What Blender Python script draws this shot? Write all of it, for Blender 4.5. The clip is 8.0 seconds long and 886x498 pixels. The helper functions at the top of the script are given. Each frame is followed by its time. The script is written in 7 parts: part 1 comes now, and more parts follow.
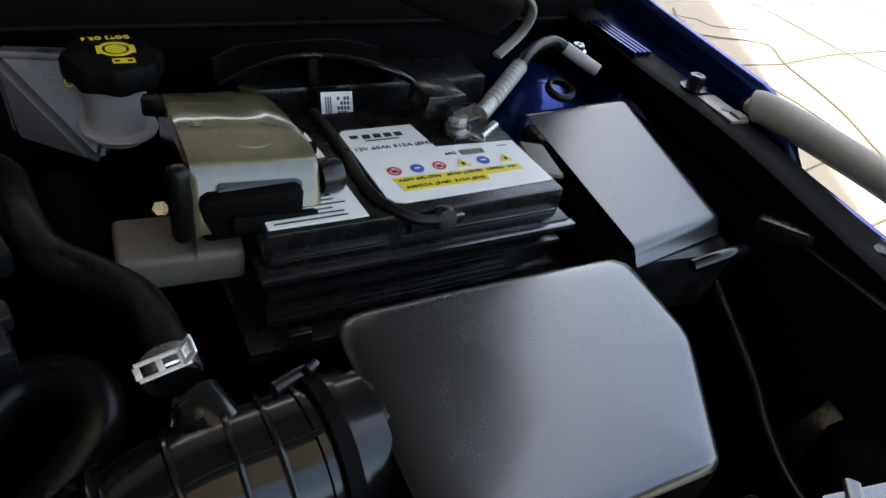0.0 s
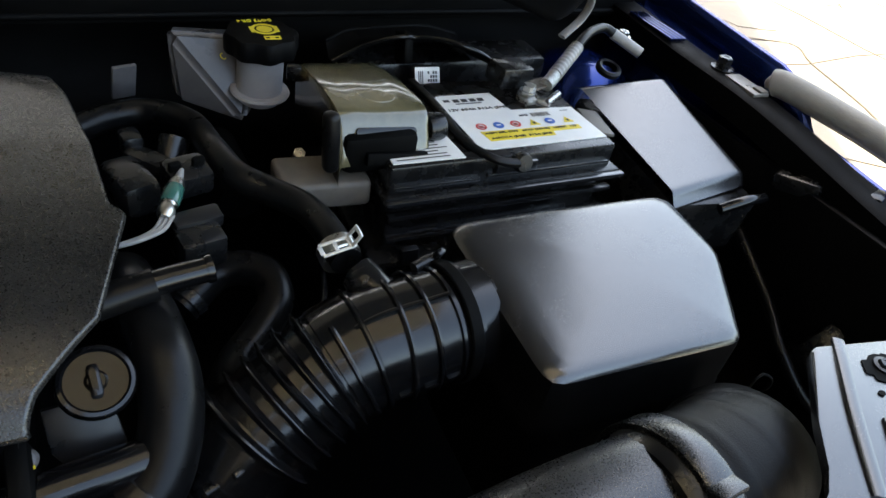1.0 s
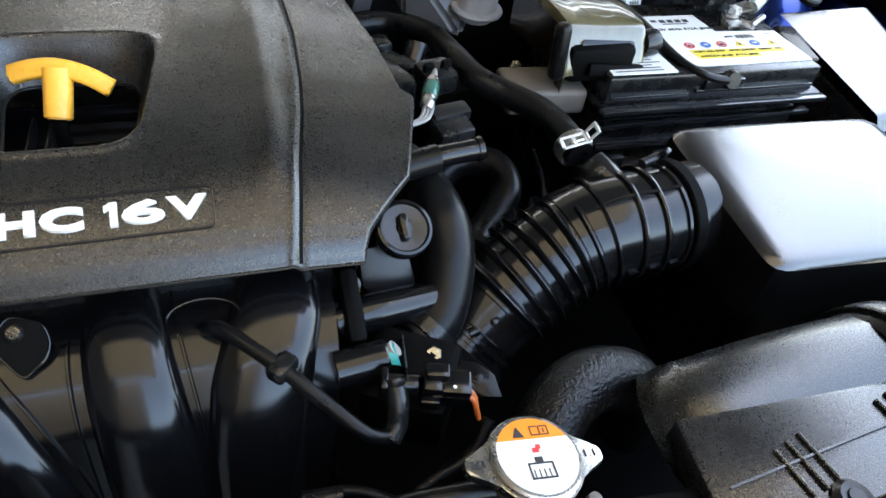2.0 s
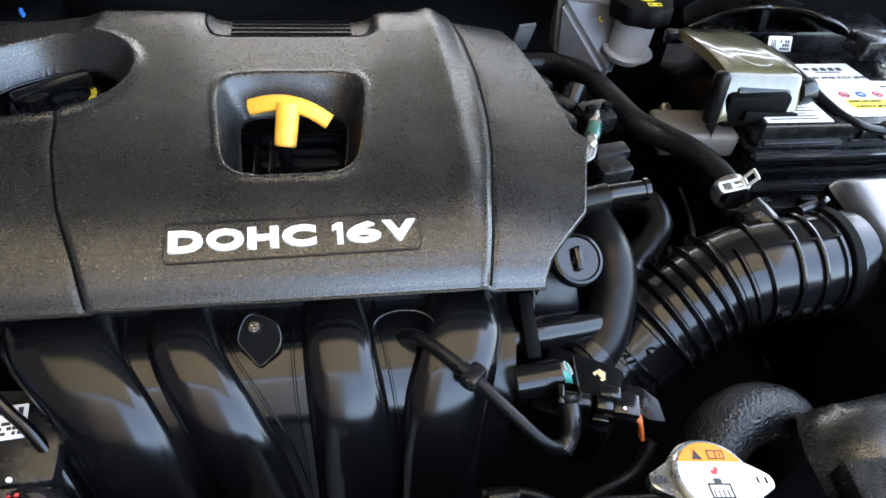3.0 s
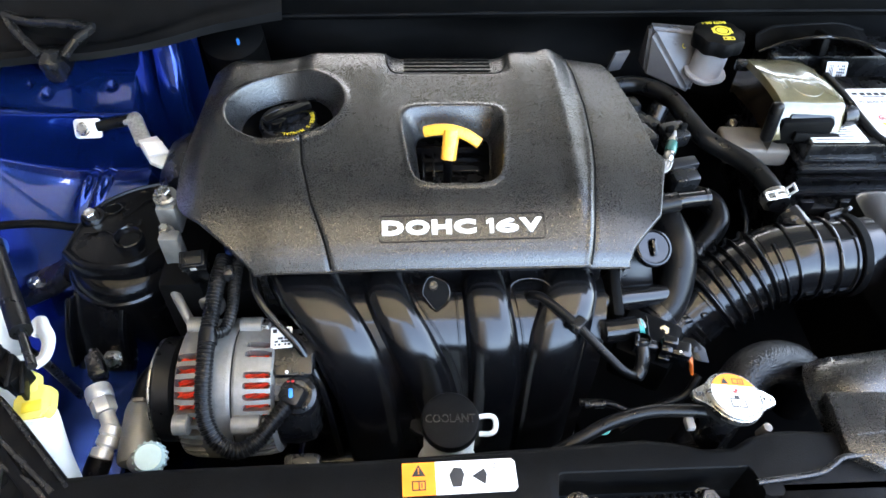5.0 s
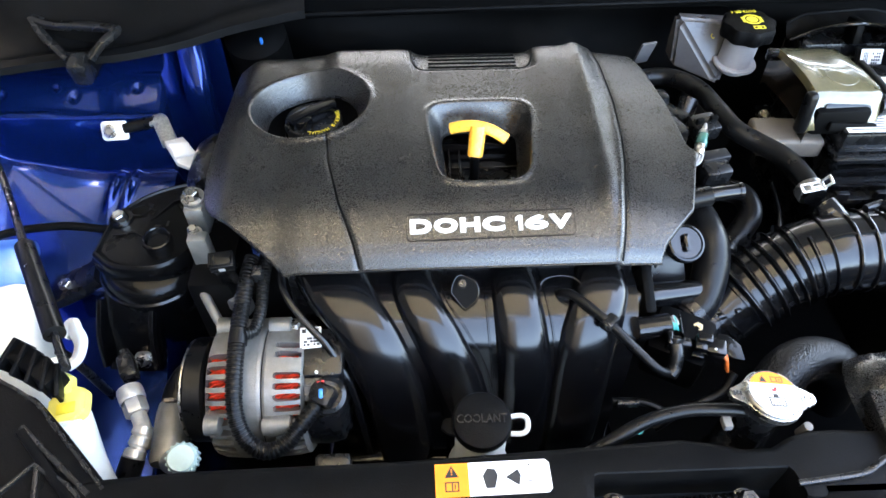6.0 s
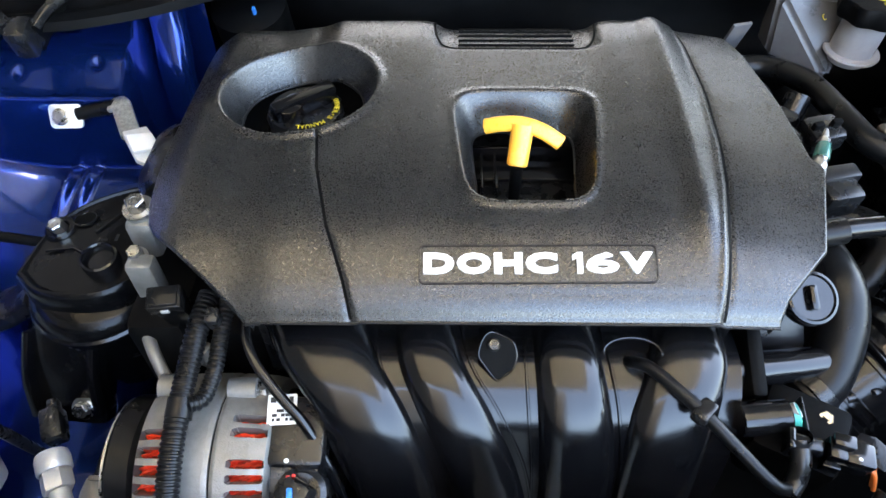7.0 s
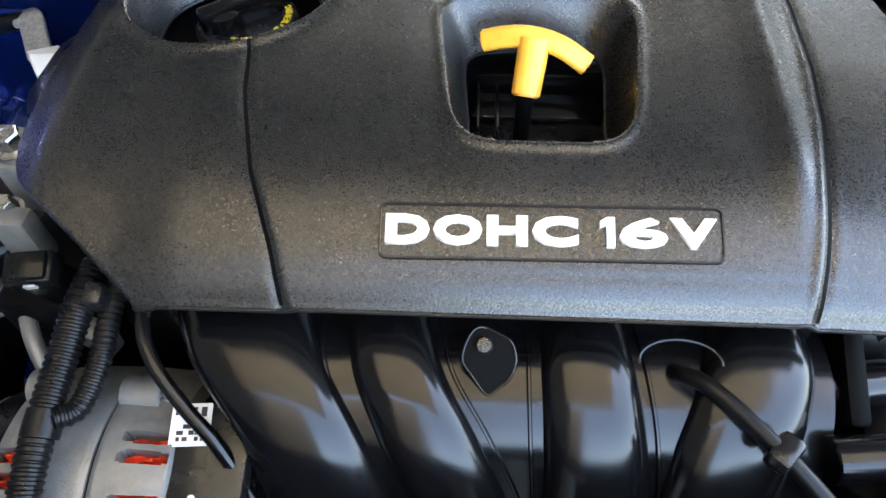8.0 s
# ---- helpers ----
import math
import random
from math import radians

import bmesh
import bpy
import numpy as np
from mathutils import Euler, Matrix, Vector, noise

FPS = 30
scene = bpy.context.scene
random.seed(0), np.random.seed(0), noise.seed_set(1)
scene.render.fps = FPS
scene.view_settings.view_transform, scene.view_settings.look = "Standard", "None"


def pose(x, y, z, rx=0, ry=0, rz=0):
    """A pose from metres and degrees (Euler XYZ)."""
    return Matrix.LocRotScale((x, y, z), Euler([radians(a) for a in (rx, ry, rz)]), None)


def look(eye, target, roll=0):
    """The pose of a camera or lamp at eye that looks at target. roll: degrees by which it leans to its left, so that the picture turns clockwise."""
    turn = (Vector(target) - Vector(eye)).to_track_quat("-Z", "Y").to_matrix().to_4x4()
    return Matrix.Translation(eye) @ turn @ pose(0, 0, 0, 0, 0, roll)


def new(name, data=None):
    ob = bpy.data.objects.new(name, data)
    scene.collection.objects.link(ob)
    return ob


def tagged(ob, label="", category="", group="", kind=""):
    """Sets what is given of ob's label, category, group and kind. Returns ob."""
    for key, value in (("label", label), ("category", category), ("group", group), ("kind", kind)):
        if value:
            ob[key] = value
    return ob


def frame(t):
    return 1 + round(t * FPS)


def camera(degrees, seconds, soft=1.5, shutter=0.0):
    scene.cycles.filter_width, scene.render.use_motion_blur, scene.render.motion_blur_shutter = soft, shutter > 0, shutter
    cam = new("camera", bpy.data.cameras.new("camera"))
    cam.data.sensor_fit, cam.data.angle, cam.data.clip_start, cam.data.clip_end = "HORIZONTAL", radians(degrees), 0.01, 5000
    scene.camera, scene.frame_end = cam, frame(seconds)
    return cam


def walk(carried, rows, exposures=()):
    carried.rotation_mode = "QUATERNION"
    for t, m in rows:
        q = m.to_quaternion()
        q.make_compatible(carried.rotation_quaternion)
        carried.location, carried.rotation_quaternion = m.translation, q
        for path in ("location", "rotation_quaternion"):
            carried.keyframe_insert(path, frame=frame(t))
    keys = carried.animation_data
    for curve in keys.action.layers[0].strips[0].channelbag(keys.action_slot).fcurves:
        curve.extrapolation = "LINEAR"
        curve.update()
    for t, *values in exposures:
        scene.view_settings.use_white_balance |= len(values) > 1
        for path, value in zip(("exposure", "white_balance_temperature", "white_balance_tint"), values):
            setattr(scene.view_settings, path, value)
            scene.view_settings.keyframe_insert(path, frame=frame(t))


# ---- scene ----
cam = camera(66.8, 8.0)
PATH = [
    (0, (0.356, -0.146, 1.094), (1.269, 1.14, -0.137), 12.7),
    (0.5, (0.299, -0.203, 1.118), (1.199, 1.091, -0.112), 12.8),
    (1, (0.24, -0.246, 1.12), (1.097, 1.073, -0.115), 12.0),
    (1.5, (0.183, -0.28, 1.109), (0.92, 1.024, -0.216), 9.9),
    (2, (0.117, -0.286, 1.114), (0.673, 1.044, -0.273), 8.9),
    (2.2, (0.095, -0.285, 1.123), (0.59, 1.059, -0.273), 7.7),
    (3.3, (0.025, -0.319, 1.16), (0.297, 1.122, -0.2), 5.9),
    (3.5, (0.009, -0.334, 1.174), (0.259, 1.114, -0.183), 6.0),
    (4, (-0.012, -0.364, 1.21), (0.176, 1.094, -0.146), 5.4),
    (4.5, (-0.028, -0.402, 1.262), (0.107, 1.023, -0.134), 4.0),
    (4.7, (-0.03, -0.42, 1.292), (0.09, 0.961, -0.149), 3.3),
    (5.8, (-0.044, -0.441, 1.329), (0.015, 0.897, -0.157), -0.3),
    (6, (-0.042, -0.426, 1.312), (0.0, 0.92, -0.167), -0.4),
    (6.5, (-0.039, -0.341, 1.255), (-0.031, 1.008, -0.222), -0.6),
    (7, (-0.038, -0.273, 1.197), (-0.074, 1.062, -0.292), -0.8),
    (7.5, (-0.025, -0.221, 1.144), (-0.098, 1.057, -0.393), -1.2),
    (8, (-0.02, -0.179, 1.092), (-0.093, 1.065, -0.472), -0.9),
]
walk(cam, [(t, look(eye, target, roll)) for t, eye, target, roll in PATH],
     exposures=[(0, 2.68, 7750, 7), (1, 3.06, 7750, 6), (1.5, 3.5, 7850, 6), (2, 4.0, 7450, 7), (3.5, 4.54, 7500, 9), (4.5, 4.86, 7350, 9), (6, 4.96, 7250, 9), (7, 4.86, 7250, 9), (8, 4.52, 7400, 9)])

# ---- light ----
world = bpy.data.worlds.new("sky")
scene.world = world
world.use_nodes = True
wn = world.node_tree.nodes
sky = wn.new("ShaderNodeTexSky")
sky.sky_type = "NISHITA"
sky.sun_disc = False
sky.sun_elevation = radians(56)
sky.sun_rotation = radians(-14)
sky.air_density, sky.dust_density, sky.ozone_density = 1.0, 4.0, 1.0
wn["Background"].inputs["Strength"].default_value = 0.15
world.node_tree.links.new(sky.outputs["Color"], wn["Background"].inputs["Color"])

sun_data = bpy.data.lights.new("sun", "SUN")
sun_data.energy, sun_data.angle, sun_data.color = 2.7, radians(0.6), (1.0, 0.95, 0.87)
sun = new("sun", sun_data)
sun.matrix_world = look((-0.24 * 6, 0.97 * 6, 9.0), (0, 0, 0))


# ---- materials ----
def mat(name, base, rough=0.5, metal=0.0, spec=0.5, vary=0.25, scale=40.0, grain=0.0, grain_scale=900.0,
        dirt=None, dirt_amount=0.0, coat=0.0, rough_vary=0.15, bumps=0.0, trans=0.0, alpha=1.0, speck=0.0, relief=0.0006, fleck=0.0, coat_rough=0.04):
    """A surface with two scales of variation: broad tone and roughness, fine grain in relief."""
    m = bpy.data.materials.new(name)
    m.use_nodes = True
    n, l = m.node_tree.nodes, m.node_tree.links
    b = n["Principled BSDF"]
    co = n.new("ShaderNodeTexCoord")
    broad = n.new("ShaderNodeTexNoise")
    broad.inputs["Scale"].default_value, broad.inputs["Detail"].default_value = scale, 6.0
    broad.inputs["Roughness"].default_value = 0.65
    l.new(co.outputs["Object"], broad.inputs["Vector"])
    ramp = n.new("ShaderNodeMapRange")
    ramp.inputs["From Min"].default_value, ramp.inputs["From Max"].default_value = 0.3, 0.7
    ramp.inputs["To Min"].default_value, ramp.inputs["To Max"].default_value = 1.0 - vary, 1.0 + vary
    l.new(broad.outputs["Fac"], ramp.inputs["Value"])
    tone = n.new("ShaderNodeVectorMath")
    tone.operation = "SCALE"
    tone.inputs[0].default_value = base[:3]
    l.new(ramp.outputs["Result"], tone.inputs["Scale"])
    colour = tone.outputs["Vector"]
    if dirt:
        spots = n.new("ShaderNodeTexNoise")
        spots.inputs["Scale"].default_value, spots.inputs["Detail"].default_value = scale * 2.3, 9.0
        spots.inputs["Roughness"].default_value = 0.75
        l.new(co.outputs["Object"], spots.inputs["Vector"])
        cut = n.new("ShaderNodeMapRange")
        cut.inputs["From Min"].default_value, cut.inputs["From Max"].default_value = 0.52, 0.72
        cut.inputs["To Max"].default_value = dirt_amount
        l.new(spots.outputs["Fac"], cut.inputs["Value"])
        mix = n.new("ShaderNodeMix")
        mix.data_type = "RGBA"
        mix.inputs["B"].default_value = (*dirt[:3], 1)
        l.new(cut.outputs["Result"], mix.inputs["Factor"])
        l.new(colour, mix.inputs["A"])
        colour = mix.outputs["Result"]
    if fleck:
        pits = n.new("ShaderNodeTexNoise")
        pits.inputs["Scale"].default_value, pits.inputs["Detail"].default_value = 480.0, 3.0
        l.new(co.outputs["Object"], pits.inputs["Vector"])
        pale = n.new("ShaderNodeMapRange")
        pale.inputs["From Min"].default_value, pale.inputs["From Max"].default_value = 0.42, 0.60
        pale.inputs["To Min"].default_value, pale.inputs["To Max"].default_value = 1.0 - fleck, 1.0 + fleck * 1.6
        l.new(pits.outputs["Fac"], pale.inputs["Value"])
        mottle = n.new("ShaderNodeVectorMath")
        mottle.operation = "SCALE"
        l.new(colour, mottle.inputs[0])
        l.new(pale.outputs["Result"], mottle.inputs["Scale"])
        colour = mottle.outputs["Vector"]
    l.new(colour, b.inputs["Base Color"])
    rr = n.new("ShaderNodeMapRange")
    rr.inputs["From Min"].default_value, rr.inputs["From Max"].default_value = 0.3, 0.7
    rr.inputs["To Min"].default_value = max(0.02, rough * (1 - rough_vary))
    rr.inputs["To Max"].default_value = min(1.0, rough * (1 + rough_vary))
    l.new(broad.outputs["Fac"], rr.inputs["Value"])
    l.new(rr.outputs["Result"], b.inputs["Roughness"])
    b.inputs["Metallic"].default_value = metal
    b.inputs["Specular IOR Level"].default_value = spec
    b.inputs["Coat Weight"].default_value = coat
    b.inputs["Coat Roughness"].default_value = coat_rough
    b.inputs["Transmission Weight"].default_value = trans
    b.inputs["Alpha"].default_value = alpha
    if grain or bumps:
        fine = n.new("ShaderNodeTexNoise")
        fine.inputs["Scale"].default_value, fine.inputs["Detail"].default_value = grain_scale, 3.0
        l.new(co.outputs["Object"], fine.inputs["Vector"])
        if speck:
            shift = n.new("ShaderNodeMapRange")
            shift.inputs["From Min"].default_value, shift.inputs["From Max"].default_value = 0.35, 0.65
            shift.inputs["To Min"].default_value, shift.inputs["To Max"].default_value = -speck, speck
            l.new(fine.outputs["Fac"], shift.inputs["Value"])
            both = n.new("ShaderNodeMath")
            both.operation = "ADD"
            both.use_clamp = True
            l.new(rr.outputs["Result"], both.inputs[0])
            l.new(shift.outputs["Result"], both.inputs[1])
            l.new(both.outputs["Value"], b.inputs["Roughness"])
        bump = n.new("ShaderNodeBump")
        bump.inputs["Strength"].default_value, bump.inputs["Distance"].default_value = grain, relief
        l.new(fine.outputs["Fac"], bump.inputs["Height"])
        last = bump
        if bumps:
            wave = n.new("ShaderNodeTexNoise")
            wave.inputs["Scale"].default_value, wave.inputs["Detail"].default_value = scale * 0.5, 2.0
            l.new(co.outputs["Object"], wave.inputs["Vector"])
            bump2 = n.new("ShaderNodeBump")
            bump2.inputs["Strength"].default_value, bump2.inputs["Distance"].default_value = bumps, 0.004
            l.new(wave.outputs["Fac"], bump2.inputs["Height"])
            l.new(bump.outputs["Normal"], bump2.inputs["Normal"])
            last = bump2
        l.new(last.outputs["Normal"], b.inputs["Normal"])
    return m


COVER = mat("grained_black_plastic", (0.0088, 0.0084, 0.0080), 0.30, spec=0.85, speck=0.09, grain=0.34, relief=0.0005, grain_scale=900, vary=0.2, fleck=0.4, scale=14, rough_vary=0.15,
            dirt=(0.045, 0.043, 0.040), dirt_amount=0.07)
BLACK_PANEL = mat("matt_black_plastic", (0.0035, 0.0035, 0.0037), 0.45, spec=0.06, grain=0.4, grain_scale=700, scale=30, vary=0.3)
HOSE = mat("black_intake_rubber", (0.006, 0.006, 0.0065), 0.17, grain=0.06, grain_scale=900, scale=40, vary=0.3, rough_vary=0.25)
CREASED = mat("creased_black_rubber", (0.004, 0.004, 0.0045), 0.20, spec=0.26, grain=1.0, relief=0.0015, grain_scale=420, scale=60, vary=0.3)
BRIGHT = mat("bright_aluminium", (0.74, 0.74, 0.72), 0.36, metal=0.45, grain=0.3, grain_scale=800, scale=60, vary=0.15)
COVER_SMOOTH = mat("smooth_black_plastic", (0.010, 0.010, 0.011), 0.30, spec=0.4, grain=0.12, grain_scale=1500, scale=45)
SATIN = mat("satin_black_plastic", (0.008, 0.008, 0.0085), 0.27, grain=0.07, grain_scale=1100, scale=50, vary=0.35, rough_vary=0.3)
GLOSS = mat("glossy_black_plastic", (0.0035, 0.0035, 0.004), 0.18, spec=0.48, grain=0.03, grain_scale=300, scale=18, rough_vary=0.4, bumps=0.05)
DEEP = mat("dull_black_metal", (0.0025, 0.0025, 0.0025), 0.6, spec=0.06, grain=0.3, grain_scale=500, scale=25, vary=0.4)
RUBBER = mat("black_rubber", (0.0045, 0.0045, 0.0048), 0.30, spec=0.22, grain=0.12, grain_scale=1400, scale=60, vary=0.3, dirt=(0.03, 0.03, 0.028), dirt_amount=0.08)
LIDMAT = mat("moulded_black_plastic", (0.012, 0.012, 0.013), 0.24, spec=1.0, coat=0.45, coat_rough=0.22, speck=0.03, grain=0.12, relief=0.0003, grain_scale=1100, scale=12, vary=0.25, rough_vary=0.12)
DUCT = mat("dusty_black_plastic", (0.008, 0.0078, 0.0078), 0.28, spec=0.85, speck=0.05, grain=0.35, relief=0.0003, grain_scale=900, scale=12, vary=0.35, fleck=0.3)
DUSTY = mat("dusty_black_rubber", (0.006, 0.0058, 0.0056), 0.4, spec=0.10, grain=0.4, grain_scale=900, scale=25, vary=0.4)
ALU = mat("cast_aluminium", (0.23, 0.226, 0.214), 0.48, metal=0.6, grain=0.5, grain_scale=700, scale=60, vary=0.22, dirt=(0.2, 0.18, 0.15), dirt_amount=0.35)
STEEL = mat("zinc_plated_steel", (0.55, 0.54, 0.515), 0.28, metal=1.0, grain=0.15, grain_scale=900, scale=80, vary=0.2, dirt=(0.3, 0.27, 0.2), dirt_amount=0.25)
COPPER = mat("red_copper_winding", (0.75, 0.07, 0.03), 0.35, metal=0.25, grain=0.5, grain_scale=400, scale=120, vary=0.5)
BLUE = mat("blue_metallic_paint", (0.004, 0.026, 0.17), 0.22, metal=0.8, spec=0.4, coat=0.5, scale=9, vary=0.12, grain=0.05, grain_scale=60, bumps=0.10)
WHITE_PL = mat("milky_white_plastic", (0.72, 0.73, 0.68), 0.4, scale=40, vary=0.08, grain=0.1)
PAPER = mat("white_label", (0.82, 0.82, 0.80), 0.35, scale=60, vary=0.04)
INK = mat("black_ink", (0.02, 0.02, 0.022), 0.5, scale=200)
YELLOW = mat("yellow_ink", (0.80, 0.62, 0.05), 0.45, scale=80, vary=0.08)
ORANGE = mat("orange_ink", (0.95, 0.26, 0.02), 0.4, scale=80, vary=0.08)
RED = mat("red_ink", (0.65, 0.04, 0.04), 0.4, scale=80)
BLUE_INK = mat("blue_ink", (0.03, 0.12, 0.45), 0.4, scale=80)
MOUNT = mat("black_coated_casting", (0.0035, 0.0035, 0.0037), 0.22, spec=0.22, grain=0.25, grain_scale=420, scale=30, vary=0.3, rough_vary=0.4, bumps=0.12)
HANDLE = mat("yellow_orange_plastic", (0.97, 0.46, 0.055), 0.28, scale=60, vary=0.06, grain=0.08)
LETTER = mat("silver_white_lettering", (0.80, 0.80, 0.79), 0.32, metal=0.2, scale=120, vary=0.06, grain=0.1)
SMOKE = mat("smoky_olive_plastic", (0.105, 0.092, 0.050), 0.16, coat=1.0, coat_rough=0.07, scale=16, vary=0.45, grain=0.05, bumps=0.25, spec=0.6)
FILM = mat("dark_brown_film", (0.016, 0.012, 0.007), 0.18, coat=0.5, coat_rough=0.1, scale=20, vary=0.5, bumps=0.2, grain=0.05)
BEIGE = mat("dusty_beige_plastic", (0.13, 0.112, 0.093), 0.55, scale=60, vary=0.2, grain=0.3)
DARK_MILKY = mat("darkened_milky_plastic", (0.105, 0.099, 0.101), 0.30, scale=22, vary=0.3, grain=0.1)
RESERVOIR = mat("translucent_white_plastic", (0.38, 0.365, 0.37), 0.36, scale=30, vary=0.12, grain=0.1)
PALE_ROLL = mat("pale_grey_matt", (0.34, 0.33, 0.31), 0.75, scale=60, vary=0.1, grain=0.4)
BRAID = mat("tinned_copper_braid", (0.45, 0.46, 0.44), 0.35, metal=0.8, scale=300, vary=0.4, grain=1.0, grain_scale=1800)
SLEEVE = mat("grey_shrink_sleeve", (0.30, 0.29, 0.28), 0.35, scale=60, vary=0.2)
JOINT = mat("brown_earth_joint", (0.085, 0.066, 0.048), 0.9, scale=12, vary=0.3)
CONCRETE = mat("worn_concrete", (0.20, 0.180, 0.148), 0.85, scale=2.0, vary=0.18, grain=0.4, grain_scale=60, dirt=(0.25, 0.22, 0.18), dirt_amount=0.5)
BACKING = mat("grey_brown_backing", (0.085, 0.079, 0.070), 0.7, scale=20, vary=0.25, grain=0.3, grain_scale=300)
TAN_PATCH = mat("pale_tan_reflector", (0.68, 0.60, 0.48), 0.95, scale=30, vary=0.3, grain=0.6, grain_scale=400)
WALL = mat("dark_render", (0.05, 0.047, 0.042), 0.9, scale=1.5, vary=0.2, grain=0.3, grain_scale=80)
DARK_SLAB = mat("unlit_ground_slab", (0.03, 0.03, 0.031), 0.75, scale=3, vary=0.3, grain=0.3, grain_scale=90)
# translucent, so the added overhead sheet passes sunlight down onto the engine
BEIGE_SHEET = mat("translucent_beige_sheet", (0.47, 0.445, 0.38), 0.7, scale=2, vary=0.1, grain=0.2, grain_scale=60)
cn = BEIGE_SHEET.node_tree
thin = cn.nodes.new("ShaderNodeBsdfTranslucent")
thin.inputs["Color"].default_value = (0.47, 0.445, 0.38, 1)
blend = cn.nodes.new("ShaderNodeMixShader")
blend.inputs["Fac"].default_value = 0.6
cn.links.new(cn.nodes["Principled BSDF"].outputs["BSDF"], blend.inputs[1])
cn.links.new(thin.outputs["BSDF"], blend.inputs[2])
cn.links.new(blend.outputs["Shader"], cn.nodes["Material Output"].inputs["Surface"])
MINT = mat("pale_mint_plastic", (0.40, 0.52, 0.49), 0.35, scale=60, vary=0.12, grain=0.15)
SUNLIT_BLUE = mat("sunlit_blue_tone", (0.06, 0.20, 0.62), 0.35, scale=40, vary=0.12, grain=0.1)
TEAL = mat("teal_plastic", (0.05, 0.42, 0.38), 0.35, scale=80)
GREEN_PL = mat("clear_green_plastic", (0.03, 0.11, 0.09), 0.12, scale=80, coat=0.5)
BLUE_PL = mat("bright_blue_plastic", (0.03, 0.25, 0.75), 0.3, scale=80)
ORANGE_WIRE = mat("orange_wire", (0.6, 0.14, 0.03), 0.4, scale=80)
CREAM = mat("yellow_cream_plastic", (0.78, 0.66, 0.14), 0.4, scale=50, vary=0.08)


# ---- building blocks ----
def thing(name, label, category, at=(0, 0, 0), group="", kind=""):
    ob = new(name)
    ob.location = at
    ob.empty_display_size = 0.02
    return tagged(ob, label, category, group, kind)


def finish(name, me, material, parent=None, label="", smooth=True):
    if material:
        me.materials.append(material)
    if smooth:
        me.shade_smooth()
        me.set_sharp_from_angle(angle=radians(38))
    ob = new(name, me)
    if parent:
        ob.parent = parent
        base = parent
        off = Vector((0, 0, 0))
        while base:
            off += Vector(base.location)
            base = base.parent
        ob.location = -off
    return tagged(ob, label) if label else ob


def part(name, bm, material, parent=None, label="", smooth=True):
    me = bpy.data.meshes.new(name)
    bmesh.ops.recalc_face_normals(bm, faces=bm.faces)
    bm.to_mesh(me)
    bm.free()
    return finish(name, me, material, parent, label, smooth)


def sheet(name, verts, faces, material, parent=None, label="", smooth=True):
    me = bpy.data.meshes.new(name)
    me.from_pydata([tuple(v) for v in verts], [], faces)
    me.update()
    return finish(name, me, material, parent, label, smooth)


def spline(pts, n=8):
    """Points of a smooth curve through pts."""
    p = [np.array(q, float) for q in pts]
    p = [2 * p[0] - p[1]] + p + [2 * p[-1] - p[-2]]
    out = []
    for i in range(1, len(p) - 2):
        for k in range(n):
            t = k / n
            out.append(0.5 * (2 * p[i] + (p[i + 1] - p[i - 1]) * t + (2 * p[i - 1] - 5 * p[i] + 4 * p[i + 1] - p[i + 2]) * t * t
                              + (3 * p[i] - p[i - 1] - 3 * p[i + 1] + p[i + 2]) * t ** 3))
    out.append(p[-2])
    return out


def sweep(bm, path, section, side=None, caps=True, scale=None):
    """A closed section (across, out) carried along a path; side: a fixed direction for 'across'."""
    path = [np.array(q, float) for q in path]
    rings, last = [], None
    for i, c in enumerate(path):
        t = path[min(i + 1, len(path) - 1)] - path[max(i - 1, 0)]
        t /= np.linalg.norm(t) + 1e-12
        if side is not None:
            a = np.array(side, float)
        elif last is None:
            a = np.cross(t, (0, 0, 1)) if abs(t[2]) < 0.9 else np.cross(t, (0, 1, 0))
        else:
            a = last
        a = a - t * a.dot(t)
        a /= np.linalg.norm(a) + 1e-12
        last = a
        o = np.cross(a, t)
        k = scale(i / (len(path) - 1)) if scale else 1.0
        rings.append([bm.verts.new(c + a * u * k + o * w * k) for u, w in section])
    m = len(section)
    for r0, r1 in zip(rings, rings[1:]):
        for j in range(m):
            bm.faces.new((r0[j], r0[(j + 1) % m], r1[(j + 1) % m], r1[j]))
    if caps:
        bm.faces.new(rings[0][::-1])
        bm.faces.new(rings[-1])
    return bm


def circle(r, n=14):
    return [(r * math.cos(2 * math.pi * i / n), r * math.sin(2 * math.pi * i / n)) for i in range(n)]


def squircle(a, b, p=4.0, n=28):
    out = []
    for i in range(n):
        t = 2 * math.pi * i / n
        c, s = math.cos(t), math.sin(t)
        out.append((a * math.copysign(abs(c) ** (2 / p), c), b * math.copysign(abs(s) ** (2 / p), s)))
    return out


def tube(pts, r, n=14, steps=8, ribs=0.0, pitch=0.004):
    """A round hose through pts; with ribs it is corrugated."""
    bm = bmesh.new()
    path = spline(pts, steps)
    if not ribs:
        return sweep(bm, path, circle(r, n))
    length = sum(np.linalg.norm(b - a) for a, b in zip(path, path[1:]))
    count = int(length / pitch) * 6
    arc = np.concatenate([[0], np.cumsum([np.linalg.norm(b - a) for a, b in zip(path, path[1:])])])
    fine = [np.array([np.interp(s, arc, [q[k] for q in path]) for k in range(3)]) for s in np.linspace(0, length, count)]
    return sweep(bm, fine, circle(r, n), scale=lambda t: 1 + ribs * (1 if math.sin(2 * math.pi * t * length / pitch) > -0.1 else -1))


def frame_of(axis):
    z = Vector(axis).normalized()
    return z.to_track_quat("Z", "Y").to_matrix()


